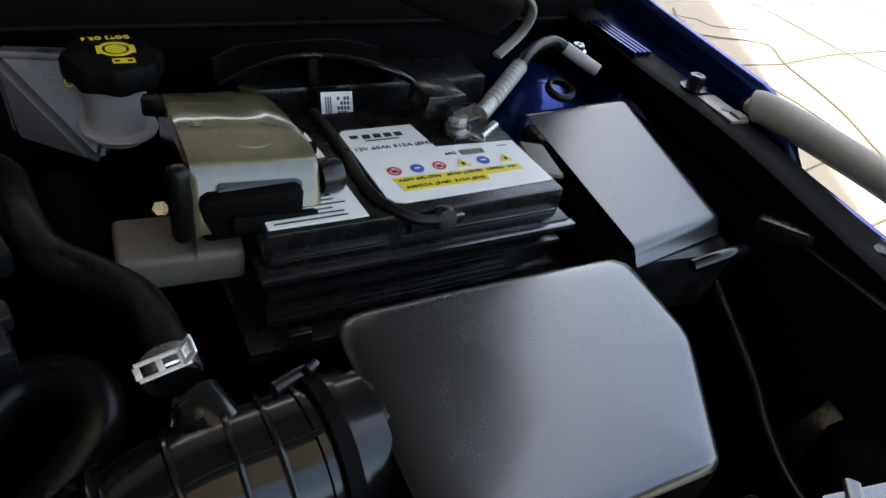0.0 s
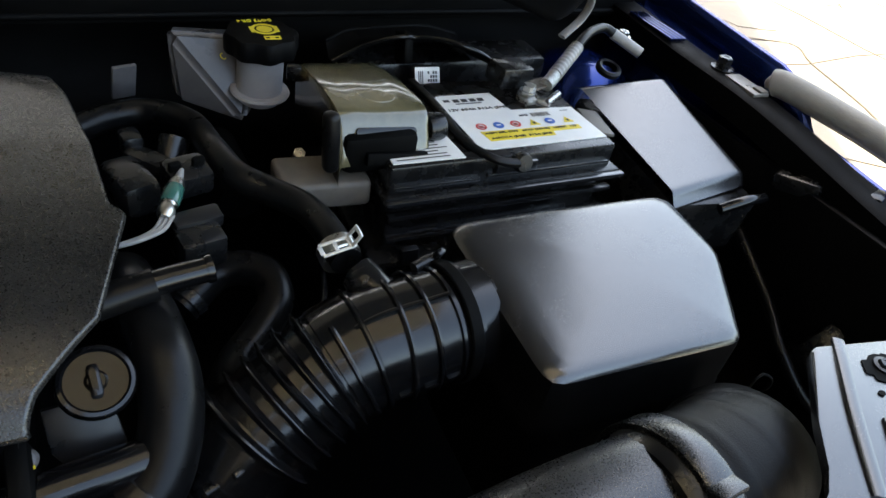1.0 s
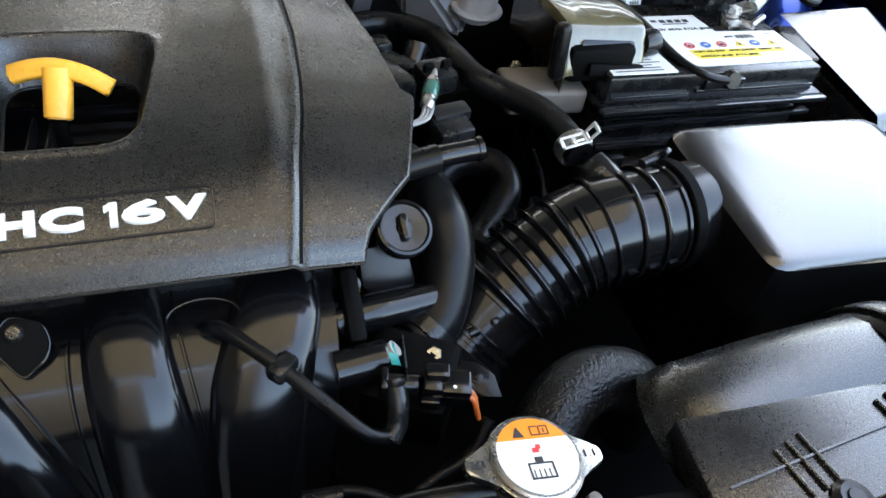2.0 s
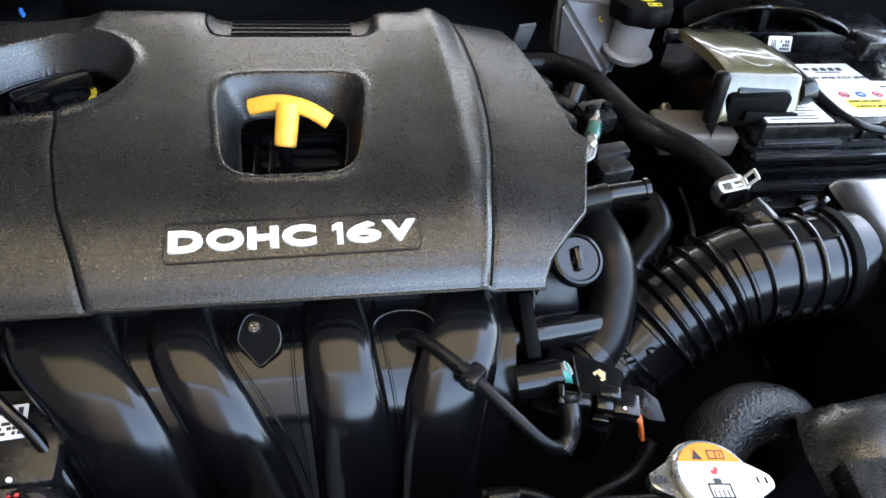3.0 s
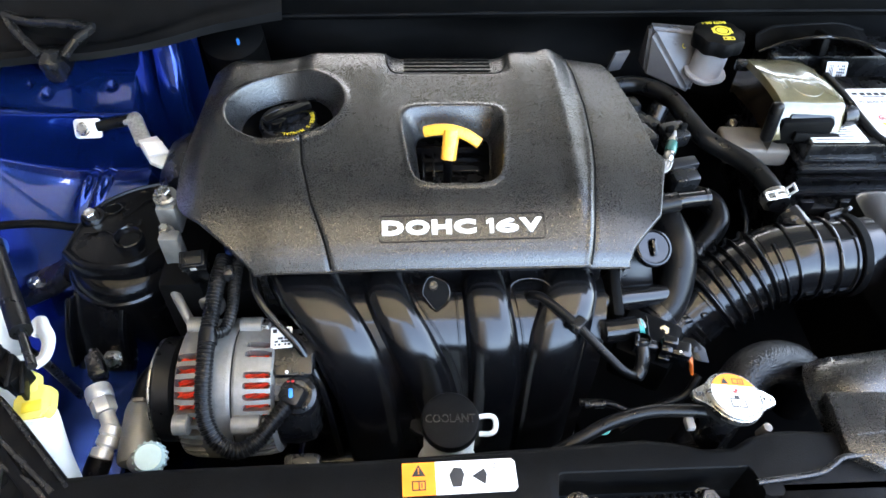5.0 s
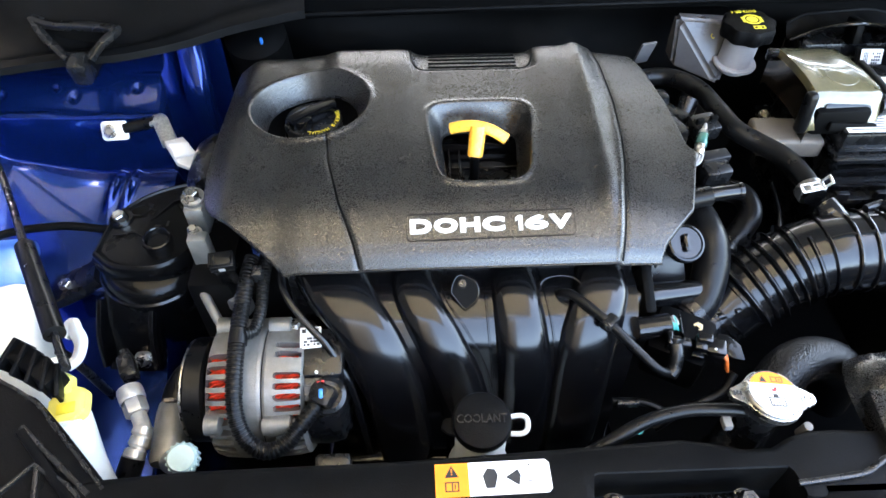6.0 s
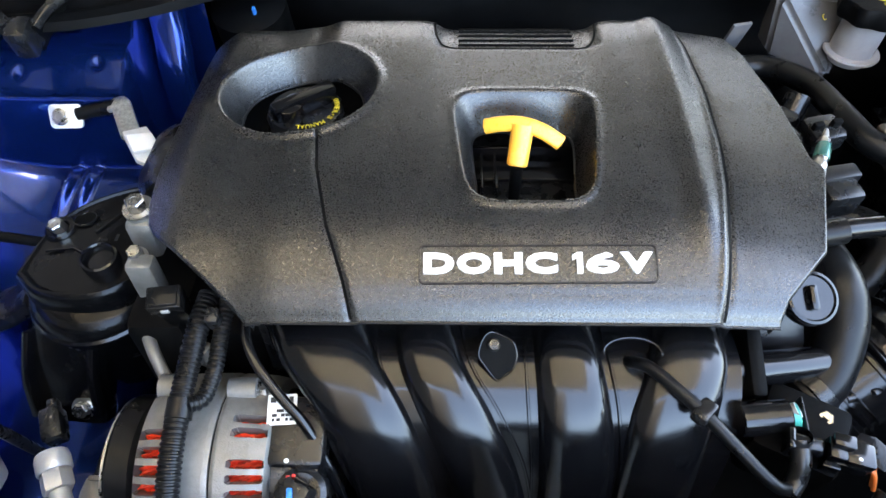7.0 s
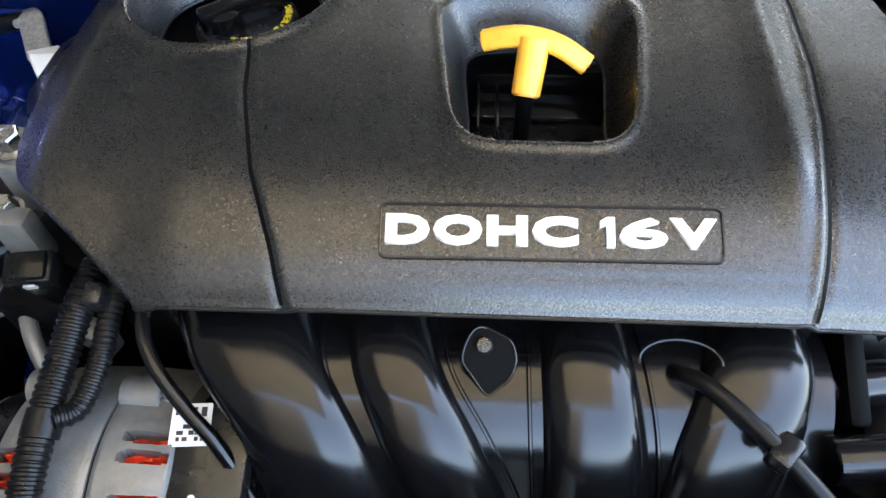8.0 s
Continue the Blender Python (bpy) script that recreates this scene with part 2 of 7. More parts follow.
def lathe(profile, at, axis=(0, 0, 1), n=32, bm=None):
    """A turned body: (radius, height) pairs along an axis."""
    bm = bm or bmesh.new()
    m = frame_of(axis)
    rings = []
    for r, h in profile:
        if r < 1e-6:
            rings.append([bm.verts.new(Vector(at) + m @ Vector((0, 0, h)))])
        else:
            rings.append([bm.verts.new(Vector(at) + m @ Vector((r * math.cos(2 * math.pi * i / n), r * math.sin(2 * math.pi * i / n), h))) for i in range(n)])
    for a, b in zip(rings, rings[1:]):
        for i in range(n):
            j = (i + 1) % n
            if len(a) == 1 and len(b) == 1:
                continue
            if len(a) == 1:
                bm.faces.new((a[0], b[i], b[j]))
            elif len(b) == 1:
                bm.faces.new((a[i], a[j], b[0]))
            else:
                bm.faces.new((a[i], a[j], b[j], b[i]))
    return bm


def box(size, m=None, bevel=0.002, bm=None, seg=2):
    """A bevelled box of that size, about the pose m."""
    bm = bm or bmesh.new()
    got = bmesh.ops.create_cube(bm, size=1.0)
    bmesh.ops.scale(bm, vec=size, verts=got["verts"])
    if bevel:
        edges = list({e for v in got["verts"] for e in v.link_edges})
        made = bmesh.ops.bevel(bm, geom=edges, offset=bevel, segments=seg, affect="EDGES", profile=0.5)
        verts = list({v for f in made["faces"] for v in f.verts} | {v for v in got["verts"] if v.is_valid})
    else:
        verts = got["verts"]
    if m is not None:
        bmesh.ops.transform(bm, matrix=m, verts=verts)
    return bm


def prism(outline, z0, z1, m=None, bevel=0.0, bm=None, seg=2):
    """An outline (x, y) raised from z0 to z1."""
    bm = bm or bmesh.new()
    bot = [bm.verts.new((x, y, z0)) for x, y in outline]
    top = [bm.verts.new((x, y, z1)) for x, y in outline]
    n = len(outline)
    bm.faces.new(bot[::-1])
    bm.faces.new(top)
    for i in range(n):
        bm.faces.new((bot[i], bot[(i + 1) % n], top[(i + 1) % n], top[i]))
    verts = bot + top
    if bevel:
        edges = [e for e in bm.edges if e.verts[0] in top and e.verts[1] in top]
        edges += [e for e in bm.edges if (e.verts[0] in top) != (e.verts[1] in top) and (e.verts[0] in bot or e.verts[1] in bot)]
        made = bmesh.ops.bevel(bm, geom=edges, offset=bevel, segments=seg, affect="EDGES", profile=0.5)
        verts = list({v for f in made["faces"] for v in f.verts} | {v for v in verts if v.is_valid})
    if m is not None:
        bmesh.ops.transform(bm, matrix=m, verts=verts)
    return bm


def rounded(w, h, r, n=5):
    pts = []
    for cx, cy, a0 in ((w / 2 - r, h / 2 - r, 0), (-w / 2 + r, h / 2 - r, 90), (-w / 2 + r, -h / 2 + r, 180), (w / 2 - r, -h / 2 + r, 270)):
        for i in range(n + 1):
            a = radians(a0 + 90 * i / n)
            pts.append((cx + r * math.cos(a), cy + r * math.sin(a)))
    return pts


def words(text, width, m, material, name="lettering", parent=None, extrude=0.0003, height=None, label="", bold=0.0):
    """Raised lettering in the built-in font, scaled to a width (and height), centred at the pose m."""
    curve = bpy.data.curves.new(name, "FONT")
    curve.body, curve.align_x, curve.align_y, curve.extrude, curve.offset = text, "CENTER", "CENTER", 0.001, bold
    curve.resolution_u = 3
    tmp = new(name, curve)
    bpy.context.view_layer.update()
    me = bpy.data.meshes.new_from_object(tmp.evaluated_get(bpy.context.evaluated_depsgraph_get()))
    bpy.data.objects.remove(tmp)
    co = np.array([v.co for v in me.vertices])
    lo, hi = co.min(0), co.max(0)
    s = width / (hi[0] - lo[0])
    sy = height / (hi[1] - lo[1]) if height else s
    mid = (lo + hi) / 2
    for v in me.vertices:
        v.co = m @ Vector(((v.co.x - mid[0]) * s, (v.co.y - mid[1]) * sy, extrude if v.co.z > 0 else -0.0004))
    return finish(name, me, material, parent, label, smooth=False)


def hex_bolt(name, at, axis, parent, r=0.007, washer=0.010, h=0.006, material=None):
    bm = lathe([(0, 0), (washer, 0), (washer, 0.0015), (r * 0.99, 0.002)], at, axis, 20)
    lathe([(r, 0.0015), (r, h - 0.001), (r * 0.86, h), (r * 0.5, h), (r * 0.45, h - 0.0006), (0, h - 0.0006)], at, axis, 6, bm)
    return part(name, bm, material or STEEL, parent)


def smooth_step(a, b, v):
    t = np.clip((v - a) / (b - a), 0, 1)
    return t * t * (3 - 2 * t)


def grid_faces(nu, nv):
    return [(j * nu + i, j * nu + i + 1, (j + 1) * nu + i + 1, (j + 1) * nu + i) for j in range(nv - 1) for i in range(nu - 1)]


def bars(name, m, rows, parent, material=None):
    """Rows of (x, y, width, height) as thin printed bars on a label at the pose m."""
    bm = bmesh.new()
    for x, y, w, h in rows:
        bm.faces.new([bm.verts.new(m @ Vector((x + a * w, y + b * h, 0))) for a, b in ((0, 0), (1, 0), (1, 1), (0, 1))])
    return part(name, bm, material or INK, parent, smooth=False)


# ---- ground and car body ----
def ground():
    bm = bmesh.new()
    bmesh.ops.create_grid(bm, x_segments=8, y_segments=8, size=600)
    ob = part("ground", bm, CONCRETE)
    tagged(ob, "sunlit worn concrete yard paving with cracked joints", "ground", kind="structure")
    bm = bmesh.new()
    rng = random.Random(5)
    for k in range(7):
        x = 2.2 + k * 1.05
        pts = [(x + 0.03 * rng.uniform(-1, 1), -2 + 0.5 * j, 0.003) for j in range(20)]
        sweep(bm, pts, [(-0.004, 0), (0.004, 0), (0.004, 0.002), (-0.004, 0.002)], side=(1, 0, 0))
    for k in range(6):
        y = -0.4 + k * 1.15
        pts = [(1.6 + 0.5 * j, y + 0.05 * rng.uniform(-1, 1), 0.0035) for j in range(18)]
        sweep(bm, pts, [(-0.004, 0), (0.004, 0), (0.004, 0.002), (-0.004, 0.002)], side=(0, 1, 0))
    for k in range(9):
        a, b = rng.uniform(2.4, 5.5), rng.uniform(0.5, 4.5)
        pts = [(a, b, 0.004)]
        for j in range(9):
            a, b = a + rng.uniform(-0.03, 0.16), b + rng.uniform(-0.12, 0.1)
            pts.append((a, b, 0.004))
        sweep(bm, pts, [(-0.0025, 0), (0.0025, 0), (0.0025, 0.002), (-0.0025, 0.002)], side=(0.6, 0.8, 0))
    part("joint", bm, JOINT, ob)
    bm = bmesh.new()
    sweep(bm, spline([(3.10, 0.60, 0.005), (3.24, 1.01, 0.005), (3.46, 1.40, 0.005), (3.63, 1.86, 0.005), (3.75, 2.11, 0.005), (3.34, 2.28, 0.005), (3.53, 2.61, 0.005)], 4), [(-0.006, 0), (0.006, 0), (0.006, 0.002), (-0.006, 0.002)], side=(0.9, -0.4, 0))
    part("crack", bm, JOINT, ob)


ground()

# unseen walls added to block light and darken reflections on the left
for name, size, at in (("unseen_wall_side", (0.3, 11.2, 4.4), (-1.85, 2.4, 2.2)), ("unseen_wall_front", (1.95, 0.3, 4.8), (-1.025, -3.35, 2.4))):
    wall = part(name, box(size, pose(*at), 0.02), WALL)
    tagged(wall, "unseen plain dark wall added to block light and darken reflections", "wall", kind="structure")

# unseen beige sheet added overhead to light and reflect in glossy parts
cover_sheet = part("reflector_sheet", box((3.2, 2.6, 0.03), pose(-0.12, -0.55, 3.4), 0.004), BEIGE_SHEET)
tagged(cover_sheet, "unseen translucent beige sheet added overhead to light and reflect in the engine", "canopy", kind="structure")
# unseen roof edge added to cast the slanting shadow on the yard
eave = part("unseen_roof_rear", prism([(-1.72, 3.0), (2.15, 3.0), (2.5, 3.55), (3.6, 5.3), (3.6, 6.5), (-1.72, 6.5)], 3.40, 3.50), WALL)
tagged(eave, "unseen dark roof edge added behind the car to shade the yard", "roof", kind="structure")
# unseen dark slabs added over the ground to cut its bounce and reflection
slab = part("floor", box((20.0, 11.5, 0.02), pose(-1.5, -6.3, 0.004), 0.002), DARK_SLAB)
tagged(slab, "unseen dark slab added in front of the car to darken reflections", "floor", kind="structure")

strip = part("dark_side_slab", box((2.0, 8.0, 0.02), pose(-1.72, 2.5, 0.006), 0.002), DARK_SLAB)
tagged(strip, "unseen dark slab added beside the wall to stop ground bounce", "floor", kind="structure")

car = thing("car_body", "dark blue painted car body around an open engine bay", "car body")


def heightfield(name, xs, ys, h, material, parent, label="", keep=None):
    X, Y = np.meshgrid(xs, ys)
    Z = h(X, Y)
    verts = np.stack([X, Y, Z], -1).reshape(-1, 3)
    faces = grid_faces(len(xs), len(ys))
    if keep is not None:
        K = keep(X, Y).reshape(-1)
        faces = [f for f in faces if all(K[i] for i in f)]
    return sheet(name, verts, faces, material, parent, label)


def bump(X, Y, cx, cy, rx, ry, h, p=2):
    return h * np.exp(-((np.abs((X - cx) / rx)) ** p + (np.abs((Y - cy) / ry)) ** p))


def apron(X, Y):
    """Inner wing on the washer-bottle side: a rear shelf, a step, the strut dome, then the wheel house."""
    z = 0.56 + 0 * X
    z = z + 0.075 * smooth_step(-0.02, 0.16, Y + 0.10 * (X + 0.5))
    z = z + 0.058 * smooth_step(0.15, 0.305, Y) + 0.03 * smooth_step(-0.48, -0.64, X) * smooth_step(0.18, 0.30, Y)
    z = z + (0.088 - 0.03 * smooth_step(-0.48, -0.64, X)) * smooth_step(0.299, 0.311, Y)
    z = z + 0.024 * smooth_step(0.311, 0.372, Y) + 0.035 * smooth_step(0.372, 0.46, Y)
    z = z + bump(X, Y, -0.58, 0.316, 0.055, 0.004, 0.004) + bump(X, Y, -0.62, 0.385, 0.09, 0.012, 0.006) + bump(X, Y, -0.475, 0.382, 0.030, 0.012, 0.007)
    for cx in (-0.470, -0.449):
        z = z + bump(X - 0.21 * (Y - 0.277), Y, cx, 0.274, 0.0055, 0.026, 0.010, 3)
    for cx, cy in ((-0.60, 0.345), (-0.530, 0.352), (-0.505, 0.340), (-0.423, 0.350)):
        z = z - bump(X, Y, cx, cy, 0.0045, 0.0045, 0.005)
    z = z - 0.34 * smooth_step(-0.385, -0.345, X + 0.06 * (Y - 0.2)) * (1 - smooth_step(0.42, 0.46, Y))
    z = z + 0.08 * smooth_step(-0.60, -0.70, X)
    return z


heightfield("inner_wing", np.linspace(-0.70, -0.33, 150), np.concatenate([np.linspace(-0.14, 0.24, 60), np.linspace(0.244, 0.296, 20), np.linspace(0.2975, 0.3125, 14), np.linspace(0.315, 0.50, 70)]), apron, BLUE, car, "glossy blue painted inner wing panel")


def apron_b(X, Y):
    """Inner wing on the battery side."""
    z = 0.52 + 0.05 * smooth_step(-0.1, 0.15, Y) + 0.12 * smooth_step(0.20, 0.34, Y)
    z = z + bump(X, Y, 0.84, 0.43, 0.085, 0.10, 0.105, 3)
    z = z + 0.10 * smooth_step(0.90, 0.955, X)
    z = z - 0.2 * smooth_step(0.74, 0.68, X)
    return z


heightfield("inner_wing", np.linspace(0.66, 0.965, 70), np.linspace(0.315, 0.62, 50), apron_b, BLUE, car, "dark blue painted strut tower")
# front of the same inner wing, its deep shade put in black
heightfield("shaded_wing_panel", np.linspace(0.66, 0.965, 70), np.linspace(-0.14, 0.315, 50), apron_b, BLACK_PANEL, car, "inner wing panel with its deep shade put in black")

# pillar edge of the firewall, blue, beside the shelf
bm = bmesh.new()
sweep(bm, spline([(-0.372, 0.445, 0.86), (-0.368, 0.43, 0.80), (-0.366, 0.405, 0.74), (-0.366, 0.40, 0.62)], 6), squircle(0.020, 0.016, 3), side=(1, 0, 0))
part("bulkhead_pillar", bm, BLUE, car)

# wing panels: flange inside, rounded crown, drop outside
for sx, x0 in ((1, 0.962), (-1, -0.665)):
    prof = [(-0.045, -0.04), (-0.042, 0.0), (-0.012, 0.004), (-0.010, 0.030), (-0.006, 0.036), (0.000, 0.038), (0.006, 0.034), (0.012, 0.010), (0.03, -0.06), (0.07, -0.3), (0.06, -0.55), (0.03, -0.55), (0.04, -0.3)]
    bm = bmesh.new()
    pts = [(x0 + sx * (0.055 * ((y - 0.2) / 0.5)), y, 0.828 + 0.03 * (y - 0.2) - (0.045 * float(smooth_step(0.225, 0.17, np.array(y))) if sx > 0 else 0)) for y in np.linspace(-0.25, 0.95, 50)]
    sweep(bm, pts, [(sx * a, b) for a, b in prof][::1 if sx < 0 else -1], side=(1, 0, 0))
    part("wing", bm, BLUE, car, "dark blue painted front wing")

# shelf added under the roll; black sheet added to darken the inner wing
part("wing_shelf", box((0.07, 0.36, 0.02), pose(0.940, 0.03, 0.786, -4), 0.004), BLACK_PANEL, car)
part("wing_shade_sheet", box((0.012, 0.60, 0.38), pose(0.895, 0.03, 0.605), 0.004), BLACK_PANEL, car, "black sheet added to darken the inner wing")

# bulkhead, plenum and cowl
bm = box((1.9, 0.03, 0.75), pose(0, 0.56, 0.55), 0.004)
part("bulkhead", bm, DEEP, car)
bm = bmesh.new()
sweep(bm, spline([(-0.95, 0.47, 0.90), (-0.5, 0.485, 0.905), (0.0, 0.49, 0.91), (0.5, 0.485, 0.905), (0.98, 0.50, 0.90)], 10),
      [(0.0, -0.06), (0.0, 0.0), (-0.012, 0.012), (-0.05, 0.018), (-0.11, 0.05), (-0.13, 0.05), (-0.13, -0.06)], side=(0, -1, 0))
part("cowl_panel", bm, BLACK_PANEL, car, "black plastic cowl panel under the windscreen")
bm = bmesh.new()
sweep(bm, spline([(-0.9, 0.485, 0.93), (-0.4, 0.50, 0.938), (0.0, 0.503, 0.94), (0.4, 0.50, 0.938), (0.95, 0.49, 0.93)], 10), squircle(0.011, 0.009, 2.5, 14), side=(0, 1, 0))
part("bonnet_seal", bm, RUBBER, car, "black rubber bonnet seal")
bm = bmesh.new()
sweep(bm, spline([(-0.28, 0.50, 0.905), (-0.1, 0.505, 0.912), (0.05, 0.505, 0.912)], 6), [(-0.012, 0), (0.012, 0), (0.012, 0.004), (-0.012, 0.004)], side=(0, 1, 0))
part("plenum_edge", bm, BLUE, car)
for z, r in ((0.829, 0.004), (0.862, 0.0045)):
    part("cowl_lip_bead", tube([(-0.25, 0.478, z - 0.003), (0.1, 0.482, z), (0.5, 0.482, z + 0.004), (0.92, 0.48, z + 0.006)], r, 10), BLACK_PANEL, car)
part("cowl_lip", box((1.2, 0.006, 0.05), pose(0.34, 0.484, 0.848, 0, -0.4), 0.002), DEEP, car, "black plastic lip under the cowl")
# front tyres, which carry the body
for x in (-0.62, 0.82):
    part("tyre", lathe([(0.17, -0.09), (0.25, -0.095), (0.275, -0.08), (0.28, 0.0), (0.275, 0.08), (0.25, 0.095), (0.17, 0.09)], (x, 0.28, 0.28), (1, 0, 0), 40), RUBBER, car)
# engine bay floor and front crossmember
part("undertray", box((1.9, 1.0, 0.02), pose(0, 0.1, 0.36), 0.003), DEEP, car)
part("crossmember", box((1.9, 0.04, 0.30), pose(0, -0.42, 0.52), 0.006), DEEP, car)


def cowl_corner():
    """Moulded black plastic corner of the cowl with a drain funnel, over the blue shelf."""
    ob = thing("cowl_corner_cover", "black moulded plastic cowl corner with a drain funnel", "cowl cover", (-0.55, 0.45, 0.85))

    def h(X, Y):
        z = 0.845 + 0.10 * smooth_step(0.36, 0.52, Y - 0.10 * (X + 0.5))
        return z + bump(X, Y, -0.60, 0.44, 0.10, 0.03, 0.012, 3) - bump(X, Y, -0.43, 0.45, 0.03, 0.012, 0.006)
    U, W = np.meshgrid(np.linspace(-0.70, -0.20, 110), np.concatenate([[-0.02, -0.008], np.linspace(0, 1, 50)]))
    edge = sum(np.interp(U + d, [-0.70, -0.58, -0.50, -0.44, -0.40, -0.30, -0.20], [0.30, 0.325, 0.345, 0.350, 0.362, 0.405, 0.43]) for d in (-0.02, -0.01, 0, 0.01, 0.02)) / 5
    T = np.clip(W, 0, 1)
    Y = edge + (0.60 - edge) * T + np.minimum(W, 0) * 0.12
    Z = h(U, Y) + 0.45 * np.minimum(W, 0) + bump(U, Y - edge, -0.5, 0.012, 0.4, 0.006, 0.004) - bump(U, Y, -0.62, 0.40, 0.03, 0.02, 0.01) + bump(U, Y, -0.34, 0.47, 0.05, 0.016, 0.012)
    sheet("panel", np.stack([U, Y, Z], -1).reshape(-1, 3), grid_faces(110, 52), BLACK_PANEL, ob)
    bm = bmesh.new()
    top = [(-0.549, 0.402, 0.870), (-0.515, 0.388, 0.868), (-0.470, 0.384, 0.868), (-0.430, 0.372, 0.868), (-0.448, 0.354, 0.860), (-0.462, 0.338, 0.848), (-0.490, 0.338, 0.848), (-0.522, 0.368, 0.860)]
    sweep(bm, spline(top[:4], 5), squircle(0.007, 0.005, 3, 12))
    sweep(bm, spline([top[3], top[4], top[5]], 5), squircle(0.006, 0.005, 3, 12))
    sweep(bm, spline([top[0], top[7], top[6]], 5), squircle(0.006, 0.005, 3, 12))
    part("funnel_rim", bm, SATIN, ob)
    bm = bmesh.new()
    vs = [bm.verts.new(p) for p in top]
    low = [bm.verts.new((p[0] * 0.55 - 0.482 * 0.45, p[1] * 0.6 + 0.365 * 0.4, p[2] - 0.035)) for p in top]
    n = len(top)
    for i in range(n):
        bm.faces.new((vs[i], vs[(i + 1) % n], low[(i + 1) % n], low[i]))
    bm.faces.new(low)
    part("funnel", bm, DEEP, ob)
    part("spout", box((0.024, 0.03, 0.035), pose(-0.477, 0.336, 0.836, 15), 0.006), SATIN, ob)


cowl_corner()


def bonnet():
    ob = thing("bonnet", "raised bonnet with an added pale tan reflector patch, propped open above the engine", "bonnet", (0, 0.62, 1.02))
    m = pose(0.19, 0.66, 1.0, -52) @ Matrix.Rotation(math.pi, 4, "X")
    n = 24
    verts, faces = [], []
    for k, t in enumerate((0.0, 0.012)):
        for j in range(n):
            for i in range(n):
                u, v = i / (n - 1) * 2 - 1, j / (n - 1)
                w = 0.83 + 0.03 * (1 - v)
                verts.append(m @ Vector((u * w, v * 1.003 + 0.014, -t - 0.03 * (1 - u * u) - 0.02 * v * (1 - v))))
    faces += grid_faces(n, n) + [tuple(i + n * n for i in f) for f in grid_faces(n, n)]
    sheet("panel", verts, faces, BLUE, ob, "blue painted bonnet skin")
    # tan patch added under the bonnet to brighten what the cover reflects
    lin = [m @ Vector((u * 0.50, v, 0.008 - 0.03 * (1 - u * u) - 0.02 * v * (1 - v))) for v in np.linspace(0.035, 0.30, 12) for u in np.linspace(-1, 1, 12)]
    sheet("tan_reflector", lin, grid_faces(12, 12), TAN_PATCH, ob, "pale tan patch added to brighten the cover's reflection")
    # unseen grey-brown layer added so the cover reflects no blue
    inner = [m @ Vector((u * 0.825, v, 0.004 - 0.03 * (1 - u * u) - 0.02 * v * (1 - v))) for v in np.linspace(0.024, 0.98, 16) for u in np.linspace(-1, 1, 16)]
    sheet("neutral_backing", inner, grid_faces(16, 16), BACKING, ob, "unseen grey brown layer added for neutral reflections")
    for u in (-0.70, 0.70):
        bm = bmesh.new()
        top = m @ Vector((u, 0.12, -0.012))
        sweep(bm, spline([tuple(top), (top.x, 0.66, 1.00), (top.x, 0.60, 0.93), (top.x, 0.54, 0.88)], 5), squircle(0.003, 0.016, 4, 12), side=(1, 0, 0))
        part("hinge_arm", bm, BLUE, ob)


bonnet()


# ---- engine ----
def engine():
    ob = thing("engine_block", "dark engine block and cylinder head under a plastic cover", "engine", (-0.05, 0.15, 0.6))
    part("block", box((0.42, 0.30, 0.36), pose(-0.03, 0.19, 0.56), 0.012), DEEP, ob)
    part("valve_cover", box((0.40, 0.22, 0.05), pose(-0.02, 0.18, 0.775), 0.012), SATIN, ob)
    part("coil_rail", box((0.12, 0.004, 0.02), pose(0.02, 0.185, 0.812, 10), 0.001), GLOSS, ob)
    part("coil_ledge", box((0.12, 0.02, 0.004), pose(0.02, 0.170, 0.805, 12), 0.001), GLOSS, ob)
    for x in (-0.016, -0.004):
        part("coil_fin", box((0.0018, 0.044, 0.022), pose(x, 0.156, 0.808), 0.0006), LIDMAT, ob)
    for y in (0.115, 0.102):
        part("coil_step", box((0.04, 0.004, 0.012), pose(0.045, y, 0.808), 0.001), GLOSS, ob)
    # timing cover, bare aluminium
    part("timing_case", box((0.05, 0.10, 0.30), pose(-0.275, 0.075, 0.62), 0.012), DEEP, ob)
    bm = box((0.022, 0.030, 0.040), pose(-0.292, 0.107, 0.795), 0.005)
    lathe([(0, 0), (0.012, 0), (0.012, 0.02), (0, 0.02)], (-0.292, 0.107, 0.80), (0, 0, 1), 16, bm)
    box((0.022, 0.016, 0.042), pose(-0.283, 0.064, 0.785), 0.004, bm)
    box((0.06, 0.015, 0.02), pose(-0.262, 0.035, 0.735, 0, 0, -25), 0.004, bm)
    part("timing_cover", bm, ALU, ob, "bare cast aluminium brackets")
    hex_bolt("bolt", (-0.292, 0.107, 0.820), (0, -0.15, 1), ob, 0.008, 0.0125, 0.011)
    hex_bolt("bolt", (-0.288, 0.073, 0.800), (0, -0.3, 1), ob, 0.006, 0.008, 0.011)
    # black plastic bulge beside the cover
    bm = lathe([(0, -0.04), (0.045, -0.04), (0.055, -0.02), (0.055, 0.02), (0.045, 0.035), (0, 0.04)], (-0.262, 0.175, 0.785), (0, 1, 0), 26)
    part("end_cover", bm, SATIN, ob)
    part("front_skirt", box((0.36, 0.02, 0.10), pose(-0.01, 0.032, 0.76), 0.006), SATIN, ob)


engine()


# ---- engine cover ----
OIL = (-0.169, 0.200, 0.066, 0.058)
WIN = (0.017, 0.136, 0.053, 0.059)


